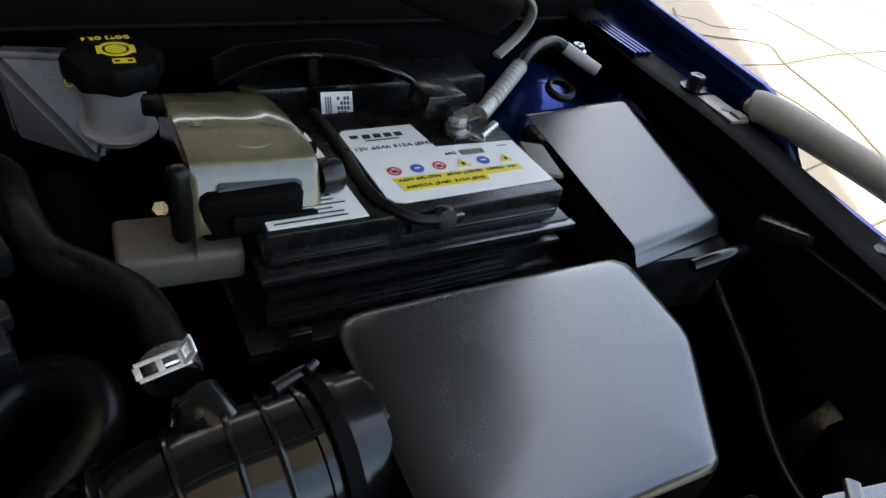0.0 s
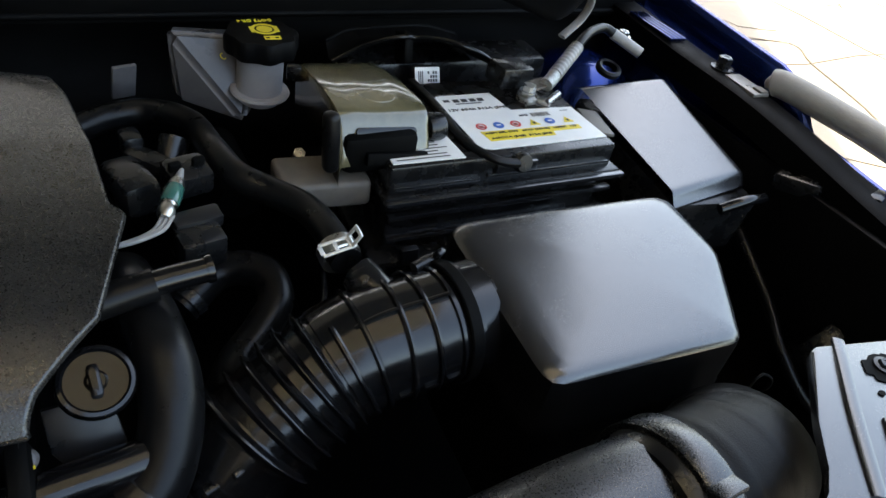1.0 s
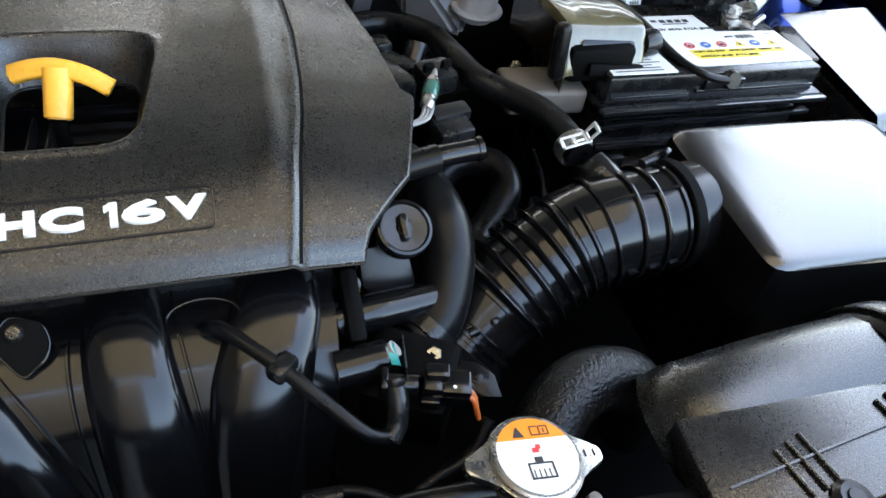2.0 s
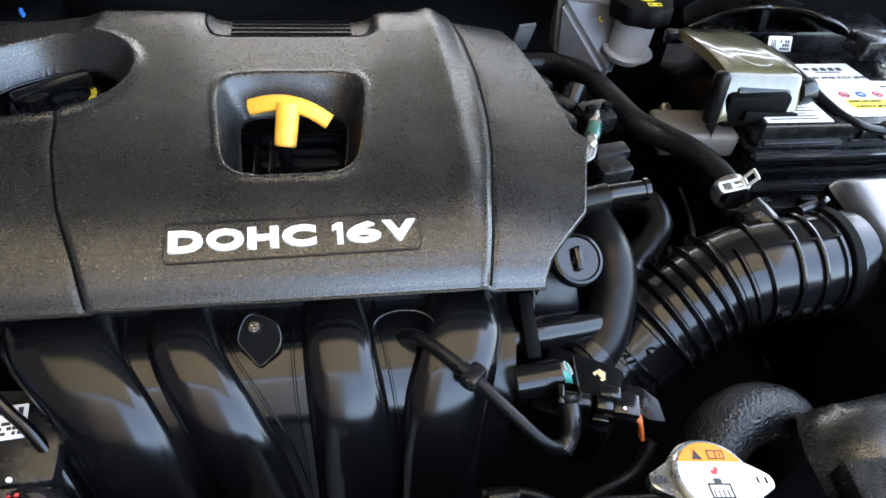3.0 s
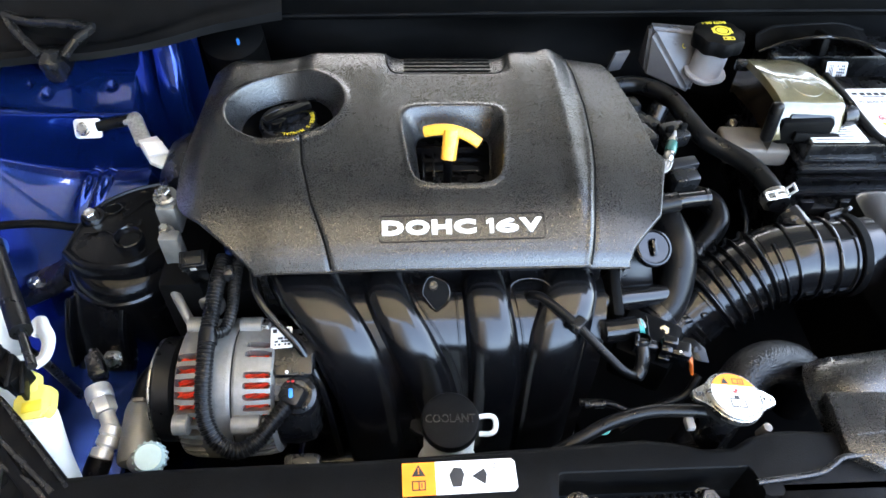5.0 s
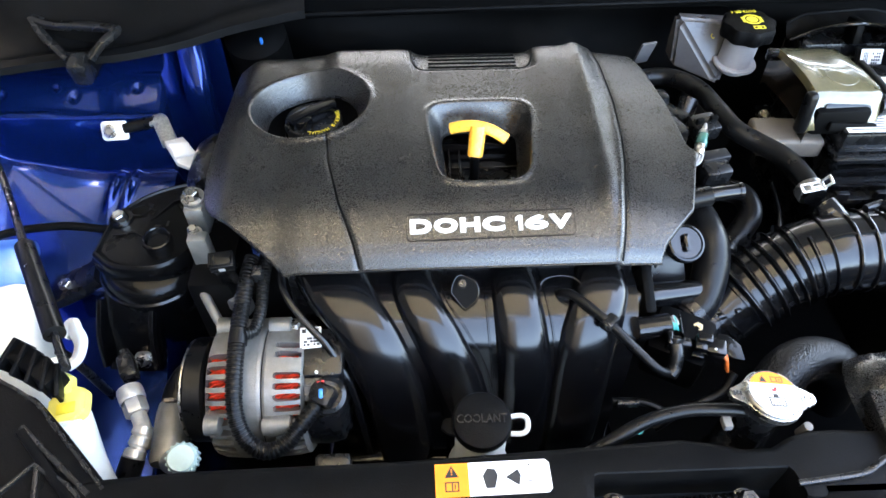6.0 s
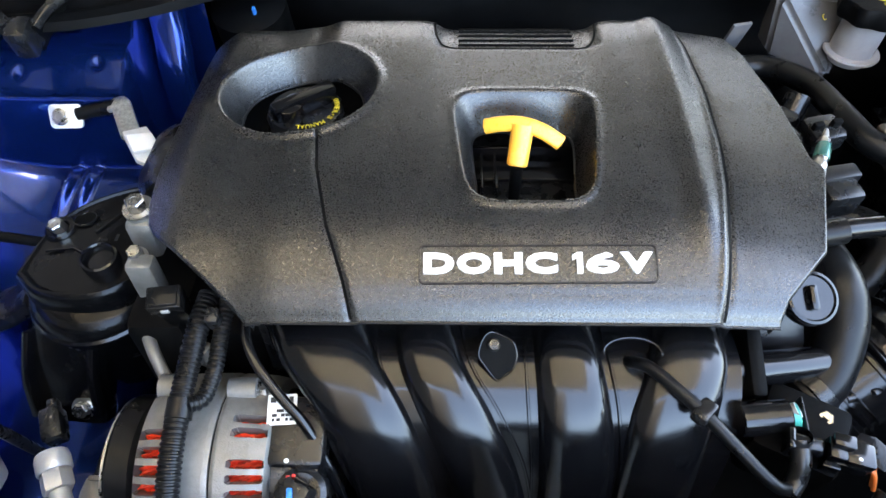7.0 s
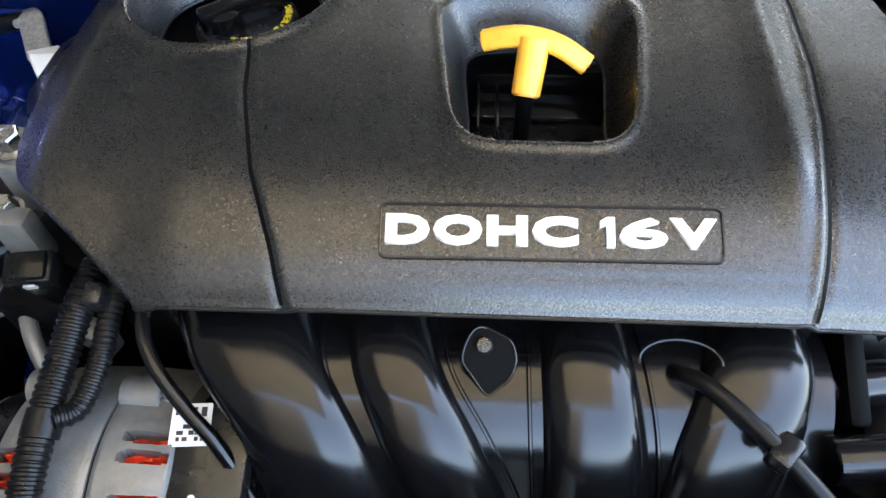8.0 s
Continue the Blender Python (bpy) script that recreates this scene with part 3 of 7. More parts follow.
def cover_left(y):
    return np.interp(y, [-0.002, 0.0, 0.050, 0.062, 0.074, 0.09, 0.12, 0.17, 0.32], [-0.184, -0.184, -0.247, -0.259, -0.2665, -0.2715, -0.2735, -0.272, -0.262])


def cover_right(y):
    return np.interp(y, [-0.002, 0.006, 0.012, 0.046, 0.118, 0.124, 0.134, 0.2, 0.27, 0.32], [0.184, 0.187, 0.190, 0.223, 0.244, 0.245, 0.237, 0.232, 0.221, 0.205])


def win_r(X, Y):
    k = 1.0 - 0.12 * np.clip((WIN[1] - Y) / WIN[3], -1, 1)
    return (np.abs((X - WIN[0]) / (WIN[2] * k)) ** 5 + np.abs((Y - WIN[1]) / WIN[3]) ** 5) ** 0.2


def oil_r(X, Y):
    return np.sqrt(((X - OIL[0]) / OIL[2]) ** 2 + ((Y - OIL[1]) / OIL[3]) ** 2)


def oil_in(Y):
    return 0.80 + 0.15 * smooth_step(0.0, 0.9, (OIL[1] - Y) / OIL[3])


def win_in(Y):
    return 0.77 + 0.17 * smooth_step(0.3, 0.95, (WIN[1] - Y) / WIN[3])


def seam_left(Y):
    return np.interp(Y, [0, 0.02, 0.057, 0.108, 0.148], [-0.110, -0.116, -0.130, -0.1425, -0.147])


def seam_right(Y):
    return np.interp(Y, [0, 0.03, 0.056, 0.10, 0.138, 0.20, 0.27, 0.32], [0.147, 0.152, 0.1555, 0.163, 0.167, 0.170, 0.168, 0.160])


def cover_height(X, Y):
    reach = np.clip(Y, 0, 0.012)
    z = sum(w * np.interp(Y + f * reach, [0.0, 0.004, 0.010, 0.020, 0.030, 0.045, 0.060, 0.075, 0.10, 0.14, 0.20, 0.27, 0.30, 0.312, 0.32],
                          [0.819, 0.8255, 0.8315, 0.8380, 0.8435, 0.8503, 0.8553, 0.8592, 0.8637, 0.8680, 0.8705, 0.871, 0.869, 0.863, 0.846])
            for f, w in ((-0.9, 0.12), (-0.45, 0.23), (0, 0.30), (0.45, 0.23), (0.9, 0.12)))
    z = z - (0.011 * smooth_step(0.150, 0.250, X) + 0.004 * smooth_step(0.135, 0.165, X)) * (0.30 + 0.70 * smooth_step(0.0, 0.09, Y))
    z = z + 0.0045 * np.exp(-((X - 0.140) / 0.010) ** 2) * smooth_step(0.02, 0.08, Y)
    z = z - 0.022 * smooth_step(-0.235, -0.280, X) - 0.004 * smooth_step(-0.16, -0.20, X)
    # two humps that run to the back on both sides of a valley
    back = smooth_step(0.10, 0.27, Y)
    hump = smooth_step(-0.165, -0.140, X) * smooth_step(-0.035, -0.072, X) + smooth_step(0.070, 0.105, X) * smooth_step(0.172, 0.150, X)
    z = z + 0.0065 * back * hump
    # recessed louvre field in the valley
    field = smooth_step(0.256, 0.266, Y) * smooth_step(-0.060, -0.048, X) * smooth_step(0.094, 0.082, X)
    z = z - 0.0035 * field
    # seams
    front = (Y < 0.150)
    z = z - 0.0016 * np.exp(-((X - seam_left(Y)) / 0.0026) ** 2) * front
    z = z - 0.0016 * np.exp(-((X - seam_right(Y)) / 0.0026) ** 2) + 0.0010 * np.exp(-((X - seam_right(Y) + 0.0045) / 0.0025) ** 2)
    z = z + 0.0018 * smooth_step(-0.004, 0.004, X - seam_left(Y)) * smooth_step(0.004, -0.004, X - seam_right(Y)) * smooth_step(0.10, 0.0, Y)
    # filler recess, with a soft raised rim, and dipstick window
    r = oil_r(X, Y)
    q = oil_in(Y)
    z = z + 0.003 * np.exp(-((r - 1.03) / 0.07) ** 2) - 0.026 * np.clip((1 - r) / (1 - q), 0, 1) ** 1.15
    w = win_r(X, Y)
    q = win_in(Y)
    z = z + 0.0015 * np.exp(-((w - 1.04) / 0.05) ** 2) - 0.030 * np.clip((1 - w) / (1 - q), 0, 1) ** 1.25
    return z


def cover_point(x, y):
    X, Y = np.array([x]), np.array([y])
    e = 0.004
    z = float(cover_height(X, Y)[0])
    gx = float((cover_height(X + e, Y) - cover_height(X - e, Y))[0]) / (2 * e)
    gy = float((cover_height(X, Y + e) - cover_height(X, Y - e))[0]) / (2 * e)
    return z, gx, gy


def engine_cover():
    ob = thing("engine_cover", "textured black plastic engine cover with silver lettering", "engine cover", (0, 0.15, 0.80))
    nu, nv = 600, 240
    ys = np.linspace(0, 0.32, nv)
    U, Y = np.meshgrid(np.linspace(0, 1, nu), ys)
    L, R = cover_left(Y), cover_right(Y)
    X = L + (R - L) * U
    Z = cover_height(X, Y)
    G = np.stack([X, Y, Z], -1)

    def ring(g, out, down):
        top = np.concatenate([g[:1], g, g[-1:]], 0)
        g2 = np.concatenate([top[:, :1], top, top[:, -1:]], 1).copy()
        g2[0, :, 1] -= out
        g2[-1, :, 1] += out
        g2[:, 0, 0] -= out
        g2[:, -1, 0] += out
        edge = np.ones(g2.shape[:2], bool)
        edge[1:-1, 1:-1] = False
        g2[edge, 2] -= down
        return g2
    G = ring(G, 0.0010, 0.0008)
    G = ring(G, 0.0006, 0.0014)
    G = ring(G, 0.0002, 0.0016)
    G = ring(G, -0.0050, 0.0004)
    G = ring(G, -0.0010, 0.0060)
    NV, NU = G.shape[:2]
    V = G.reshape(-1, 3).copy()
    faces = np.array(grid_faces(NU, NV))
    C = V[faces].mean(1)
    hole = (oil_r(C[:, 0], C[:, 1]) < oil_in(C[:, 1])) | (win_r(C[:, 0], C[:, 1]) < win_in(C[:, 1]))
    keep = faces[~hole]
    rim = np.intersect1d(np.unique(keep), np.unique(faces[hole]))
    for i in rim:
        x, y = V[i, 0], V[i, 1]
        ro, rw = float(oil_r(x, y)), float(win_r(np.array(x), np.array(y)))
        if ro < 1:
            k = float(oil_in(y)) / ro
            V[i, 0], V[i, 1] = OIL[0] + (x - OIL[0]) * k, OIL[1] + (y - OIL[1]) * k
        else:
            k = float(win_in(np.array(y))) / rw
            V[i, 0], V[i, 1] = WIN[0] + (x - WIN[0]) * k, WIN[1] + (y - WIN[1]) * k
    used = np.unique(keep)
    remap = -np.ones(len(V), int)
    remap[used] = np.arange(len(used))
    body = sheet("shell", V[used], [tuple(int(i) for i in remap[f]) for f in keep], COVER, ob)
    # louvres in the valley, inside a dark outline
    for k in range(5):
        y = 0.270 + 0.0085 * k
        bm = bmesh.new()
        sweep(bm, [(x, y, float(cover_height(np.array(x), np.array(y))) + 0.0004) for x in np.linspace(-0.036, 0.068, 24)], squircle(0.0011, 0.0011, 2.5, 8))
        part("louvre", bm, BLACK_PANEL, ob)
    bm = bmesh.new()
    line = spline([(-0.058, 0.305, 0), (-0.056, 0.276, 0), (-0.047, 0.2625, 0), (-0.030, 0.260, 0), (0.012, 0.2595, 0), (0.055, 0.260, 0), (0.075, 0.2625, 0), (0.086, 0.276, 0), (0.090, 0.305, 0)], 8)
    sweep(bm, [(p[0], p[1], float(cover_height(np.array(p[0]), np.array(p[1]))) + 0.0001) for p in line], squircle(0.0013, 0.0007, 2.5, 8))
    part("louvre_outline", bm, DEEP, ob)
    # crisp dark joints between the mouldings
    for line, y1 in ((seam_left, 0.146), (seam_right, 0.317)):
        bm = bmesh.new()
        rows = []
        for y in np.linspace(0.0, y1, 90):
            x = float(line(y))
            rows.append([bm.verts.new((x + d, y, float(cover_height(np.array(x + d), np.array(y))) + e)) for d, e in ((-0.0011, 0.0002), (0.0, 0.0005), (0.0011, 0.0002))])
        for a, b in zip(rows, rows[1:]):
            bm.faces.new((a[0], a[1], b[1], b[0]))
            bm.faces.new((a[1], a[2], b[2], b[1]))
        part("seam", bm, DEEP, ob, "dark joint between mouldings")
    # neat lips round the two openings
    for centre, half, inner, radius in ((OIL[:2], OIL[2:], oil_in, oil_r), (WIN[:2], WIN[2:], win_in, win_r)):
        loop = []
        for a in np.linspace(0, 2 * math.pi, 97):
            s = 1.0
            for _ in range(12):
                x, y = centre[0] + s * half[0] * math.cos(a), centre[1] + s * half[1] * math.sin(a)
                s *= float(inner(np.array(y))) / max(float(radius(np.array(x), np.array(y))), 1e-6)
            loop.append((x, y, float(cover_height(np.array(x), np.array(y))) - 0.0006))
        bm = bmesh.new()
        sweep(bm, loop, circle(0.0013, 8), caps=False)
        part("opening_lip", bm, COVER_SMOOTH, ob)
    bm = bmesh.new()
    sweep(bm, [(x, -0.0018, float(cover_height(np.array(x), np.array(0.0))) - 0.0026) for x in np.linspace(-0.184, 0.186, 60)], circle(0.0011, 8))
    part("edge_bead", bm, COVER_SMOOTH, ob)
    # name plate: a thin raised outline, with letters that follow the slope
    x0, y0 = 0.0192, 0.0298
    z, gx, gy = cover_point(x0, y0)
    slope = math.degrees(math.atan(gy))
    plate = pose(x0, y0, z + 0.0012, slope, 0, 0.6)
    o, i = rounded(0.1648, 0.0275, 0.004), rounded(0.1630, 0.0257, 0.0032)
    bm = bmesh.new()

    def on(p, dz):
        q = plate @ Vector((p[0], p[1], 0))
        return bm.verts.new((q.x, q.y, cover_point(q.x, q.y)[0] + dz))
    vo, vi, vo2, vi2 = [on(p, 0.0012) for p in o], [on(p, 0.0012) for p in i], [on(p, -0.001) for p in rounded(0.1654, 0.0281, 0.004)], [on(p, -0.001) for p in rounded(0.1624, 0.0251, 0.0032)]
    n = len(o)
    for k in range(n):
        j = (k + 1) % n
        bm.faces.new((vo[k], vo[j], vi[j], vi[k]))
        bm.faces.new((vo2[k], vo2[j], vo[j], vo[k]))
        bm.faces.new((vi[k], vi[j], vi2[j], vi2[k]))
    part("name_plate_rim", bm, COVER_SMOOTH, ob)
    for ch, c, w in (("D", -0.0684, 0.0212), ("O", -0.0442, 0.0234), ("H", -0.0205, 0.0196), ("C", 0.0024, 0.0220), ("1", 0.0273, 0.0065), ("6", 0.0442, 0.0228), ("V", 0.0677, 0.0226)):
        if ch == "1":
            stroke = [(-0.0006, -0.0071), (0.0034, -0.0071), (0.0034, 0.0071), (-0.0002, 0.0071), (-0.0036, 0.0050), (-0.0036, 0.0022), (-0.0006, 0.0036)]
            t = part("letter", prism(stroke, -0.0004, 0.0016), LETTER, ob, "silver white raised letter", smooth=False)
        else:
            t = words(ch, w, Matrix.Identity(4), LETTER, "letter", ob, 0.0016, 0.0142, "silver white raised letter", bold=0.022 if ch == "6" else 0.045)
        for v in t.data.vertices:
            q = plate @ Vector((v.co.x + c, v.co.y, 0))
            v.co = (q.x, q.y, cover_point(q.x, q.y)[0] + (0.0020 if v.co.z > 0 else -0.001))
    return ob


engine_cover()


def oil_cap():
    at = Vector((-0.170, 0.210, 0.835))
    ob = thing("oil_filler_cap", "black oil filler cap with a raised grip bar", "oil cap", at)
    bm = lathe([(0, -0.05), (0.030, -0.05), (0.034, -0.01), (0.034, 0.004), (0.032, 0.007), (0.025, 0.008), (0.023, 0.006), (0, 0.006)], at, n=40)
    cap = part("cap", bm, SATIN, ob)
    bm = box((0.060, 0.013, 0.018), Matrix.Translation(at) @ pose(0, 0, 0.013, 0, 0, 38), 0.003)
    lathe([(0, 0), (0.013, 0), (0.012, 0.012), (0.009, 0.014), (0, 0.014)], at + Vector((-0.012, -0.0095, 0.005)), n=20, bm=bm)
    part("grip", bm, GLOSS, cap)
    text = "OWNER'S MANUAL"
    for k, ch in enumerate(text):
        if ch in " ":
            continue
        a = radians(22 - k * 9.0)
        m = Matrix.Translation(at) @ pose(0.0280 * math.cos(a), 0.0280 * math.sin(a), 0.0086, 0, 0, math.degrees(a) - 90)
        words(ch, 0.0035 if ch not in "'I" else 0.001, m, YELLOW, "letter", cap, 0.0004, 0.0045 if ch != "'" else 0.002)
    bm = lathe([(0.060, -0.006), (0.036, -0.012), (0.036, -0.05)], at, n=36)
    part("neck", bm, DEEP, ob)


oil_cap()


def dipstick():
    ob = thing("dipstick", "bright yellow T-shaped dipstick handle", "dipstick", (0.012, 0.14, 0.80))
    bm = bmesh.new()
    sweep(bm, spline([(-0.0145, 0.1600, 0.8615), (-0.001, 0.1565, 0.8668), (0.0145, 0.1530, 0.8688), (0.030, 0.1490, 0.8655), (0.0450, 0.1440, 0.8575)], 7), squircle(0.0048, 0.0062, 4, 20), side=(0.15, 0.75, -0.62))
    bmesh.ops.bevel(bm, geom=[e for e in bm.edges if len(e.link_faces) == 2 and any(len(f.verts) > 4 for f in e.link_faces)], offset=0.0012, segments=2, affect="EDGES")
    part("grip", bm, HANDLE, ob)
    bm = bmesh.new()
    sweep(bm, spline([(0.0145, 0.1530, 0.868), (0.0135, 0.1475, 0.861), (0.0122, 0.1410, 0.853), (0.0110, 0.1350, 0.8455), (0.0106, 0.1330, 0.8430)], 5), squircle(0.0086, 0.0075, 2.6, 24), side=(1, 0, 0), scale=lambda t: 1.05 - 0.1 * t if t < 0.93 else 0.82)
    part("stem", bm, HANDLE, ob)
    part("tube", tube([(0.0105, 0.1325, 0.843), (0.010, 0.128, 0.80), (0.010, 0.12, 0.76)], 0.005), DEEP, ob)


dipstick()


# ---- intake manifold ----
def manifold():
    ob = thing("intake_manifold", "glossy black plastic intake manifold with four curved runners", "intake manifold", (0, -0.05, 0.7))
    Y = [0.055, 0.02, -0.012, -0.037, -0.058, -0.072, -0.077, -0.066]
    Z = [0.772, 0.779, 0.778, 0.762, 0.728, 0.675, 0.615, 0.55]
    # centre line across the engine and half width of each runner, from the head down to the plenum
    rows = (([-0.150, -0.142, -0.126, -0.104, -0.087, -0.078, -0.074, -0.074], [0.036, 0.038, 0.037, 0.034, 0.032, 0.031, 0.031, 0.031]),
            ([-0.062, -0.061, -0.054, -0.038, -0.020, -0.008, -0.002, -0.002], [0.022, 0.022, 0.0245, 0.027, 0.0275, 0.028, 0.028, 0.028]),
            ([0.0415, 0.0415, 0.0435, 0.047, 0.0505, 0.052, 0.053, 0.053], [0.0225, 0.0225, 0.025, 0.027, 0.028, 0.028, 0.028, 0.028]),
            ([0.133, 0.1325, 0.127, 0.117, 0.110, 0.107, 0.106, 0.106], [0.0265, 0.0265, 0.030, 0.0315, 0.030, 0.029, 0.029, 0.029]))
    section = squircle(1.0, 0.021, 2.35, 48)
    for xs, ws in rows:
        path = spline(list(zip(xs, Y, Z)), 10)
        wide = np.interp(np.linspace(0, 7, len(path)), range(8), ws)
        bm = bmesh.new()
        rings = []
        for k, c in enumerate(path):
            t = path[min(k + 1, len(path) - 1)] - path[max(k - 1, 0)]
            t = np.array((0.0, t[1], t[2])) / math.hypot(t[1], t[2])
            out = np.cross((1, 0, 0), t)
            rings.append([bm.verts.new(c + np.array((u * wide[k], 0, 0)) + out * (w + 0.0025 * (1 - u * u))) for u, w in section])
        for r0, r1 in zip(rings, rings[1:]):
            for q in range(48):
                bm.faces.new((r0[q], r0[(q + 1) % 48], r1[(q + 1) % 48], r1[q]))
        part("runner", bm, GLOSS, ob)
    # web between the runners, set back
    X = np.linspace(-0.142, 0.166, 90)
    path = spline(list(zip([0] * 8, Y, Z)), 8)
    along = [path[min(k + 1, len(path) - 1)] - path[max(k - 1, 0)] for k in range(len(path))]
    path = [p + 0.007 * np.array((0, d[2], -d[1])) / np.linalg.norm(d) for p, d in zip(path, along)]
    V = [(x + 0.055 * np.interp(p[2], [0.66, 0.79], [1, 0]) * np.interp(x, [-0.2, 0.02, 0.17], [1, 0.3, -0.4]), p[1], p[2]) for p in path for x in X]
    sheet("web", V, grid_faces(90, len(path)), GLOSS, ob)
    # narrow ridges along the runners' feet
    def web_at(k):
        return path[min(k * 8, len(path) - 1)][1:]
    for xs, first in (([-0.098, -0.098, -0.091, -0.076, -0.060, -0.049], 1), ([-0.034, -0.034, -0.026, -0.006, 0.0125, 0.0225], 1), ([0.0135, 0.0135, 0.0130, 0.0145, 0.018, 0.0205], 1), ([0.0690, 0.0690, 0.0730, 0.078, 0.082, 0.084], 1)):
        bm = bmesh.new()
        sweep(bm, spline([(x, *web_at(k)) for k, x in enumerate(xs)][first:], 8), squircle(0.0012, 0.0022, 3, 10), side=(1, 0, 0))
        part("rib", bm, GLOSS, ob)
    # flange that runs along the outer runner
    bm = bmesh.new()
    lip = [(-0.192, 0.03, 0.798), (-0.188, 0.0, 0.795), (-0.177, -0.020, 0.789), (-0.161, -0.036, 0.777), (-0.145, -0.049, 0.764), (-0.133, -0.062, 0.745), (-0.121, -0.078, 0.712), (-0.113, -0.088, 0.61)]
    sweep(bm, spline(lip, 8), squircle(0.0036, 0.0034, 3, 14), side=(1, 0, 0))
    part("flange", bm, GLOSS, ob)
    # pocket with a bolt between two runners
    bm = bmesh.new()
    drop = [(0.0135 * math.cos(a) * (1 - 0.48 * max(0, -math.sin(a)) ** 1.3) - 0.001 * math.sin(a), 0.0165 * math.sin(a) + 0.0012 * math.sin(4 * a)) for a in np.linspace(0, 2 * math.pi, 34)[:-1]]
    m = pose(-0.0075, -0.0115, 0.7925, 36, 0, 3)
    loop = [m @ Vector((a, b, 0.001)) for a, b in drop]
    sweep(bm, [*loop, loop[0], loop[1]], circle(0.0007, 8), caps=False)
    part("pocket_rim", bm, GLOSS, ob)
    # flat black plug stands for the pocket's shaded hollow
    part("pocket", prism([(a * 0.95, b * 0.95) for a, b in drop], -0.002, 0.0014, m), DEEP, ob)
    part("pocket_stud", lathe([(0, 0), (0.0046, 0), (0.0046, 0.004), (0.0036, 0.0056), (0, 0.006)], m @ Vector((-0.0025, 0.0075, 0)), (0, -0.45, 0.85), 20), COVER, ob, "dark grey rubber stud")
    # round boss that holds the vacuum hose
    bm = bmesh.new()
    m = pose(0.0875, -0.0095, 0.7945, 14)
    arc = [m @ Vector((0.0205 * math.cos(a), 0.0115 * math.sin(a), 0)) for a in np.linspace(radians(-8), radians(188), 26)]
    sweep(bm, arc, circle(0.0010, 8))
    part("boss_rim", bm, GLOSS, ob)
    part("boss", lathe([(0, -0.03), (0.014, -0.03), (0.014, -0.002), (0.010, 0.002), (0, 0.002)], (0.088, -0.012, 0.776), (0, -0.5, 0.85), 24), GLOSS, ob)
    part("end_flange", box((0.012, 0.05, 0.05), pose(0.177, 0.0, 0.765, 25), 0.004), DEEP, ob)
    part("plenum", box((0.36, 0.10, 0.14), pose(0.0, -0.045, 0.50), 0.03, seg=4), GLOSS, ob)


manifold()


def vacuum_hose():
    ob = thing("vacuum_hose", "thin black vacuum hose clipped across the manifold", "hose", (0.13, -0.05, 0.78))
    part("hose", tube([(0.085, -0.008, 0.780), (0.090, -0.016, 0.792), (0.100, -0.026, 0.797), (0.127, -0.053, 0.791), (0.152, -0.077, 0.778), (0.170, -0.092, 0.768), (0.183, -0.092, 0.760)], 0.0045), RUBBER, ob)
    part("elbow", tube([(0.183, -0.093, 0.758), (0.189, -0.086, 0.762), (0.191, -0.077, 0.772), (0.191, -0.066, 0.778)], 0.0066), SATIN, ob)
    part("clip", box((0.012, 0.018, 0.011), pose(0.128, -0.053, 0.791, 0, 0, -45), 0.003), SATIN, ob)
    part("fitting", lathe([(0.0075, 0), (0.0082, 0.002), (0.0082, 0.014), (0.0072, 0.016)], (0.191, -0.068, 0.768), (0, 0.2, 1), 14), SATIN, ob)


vacuum_hose()


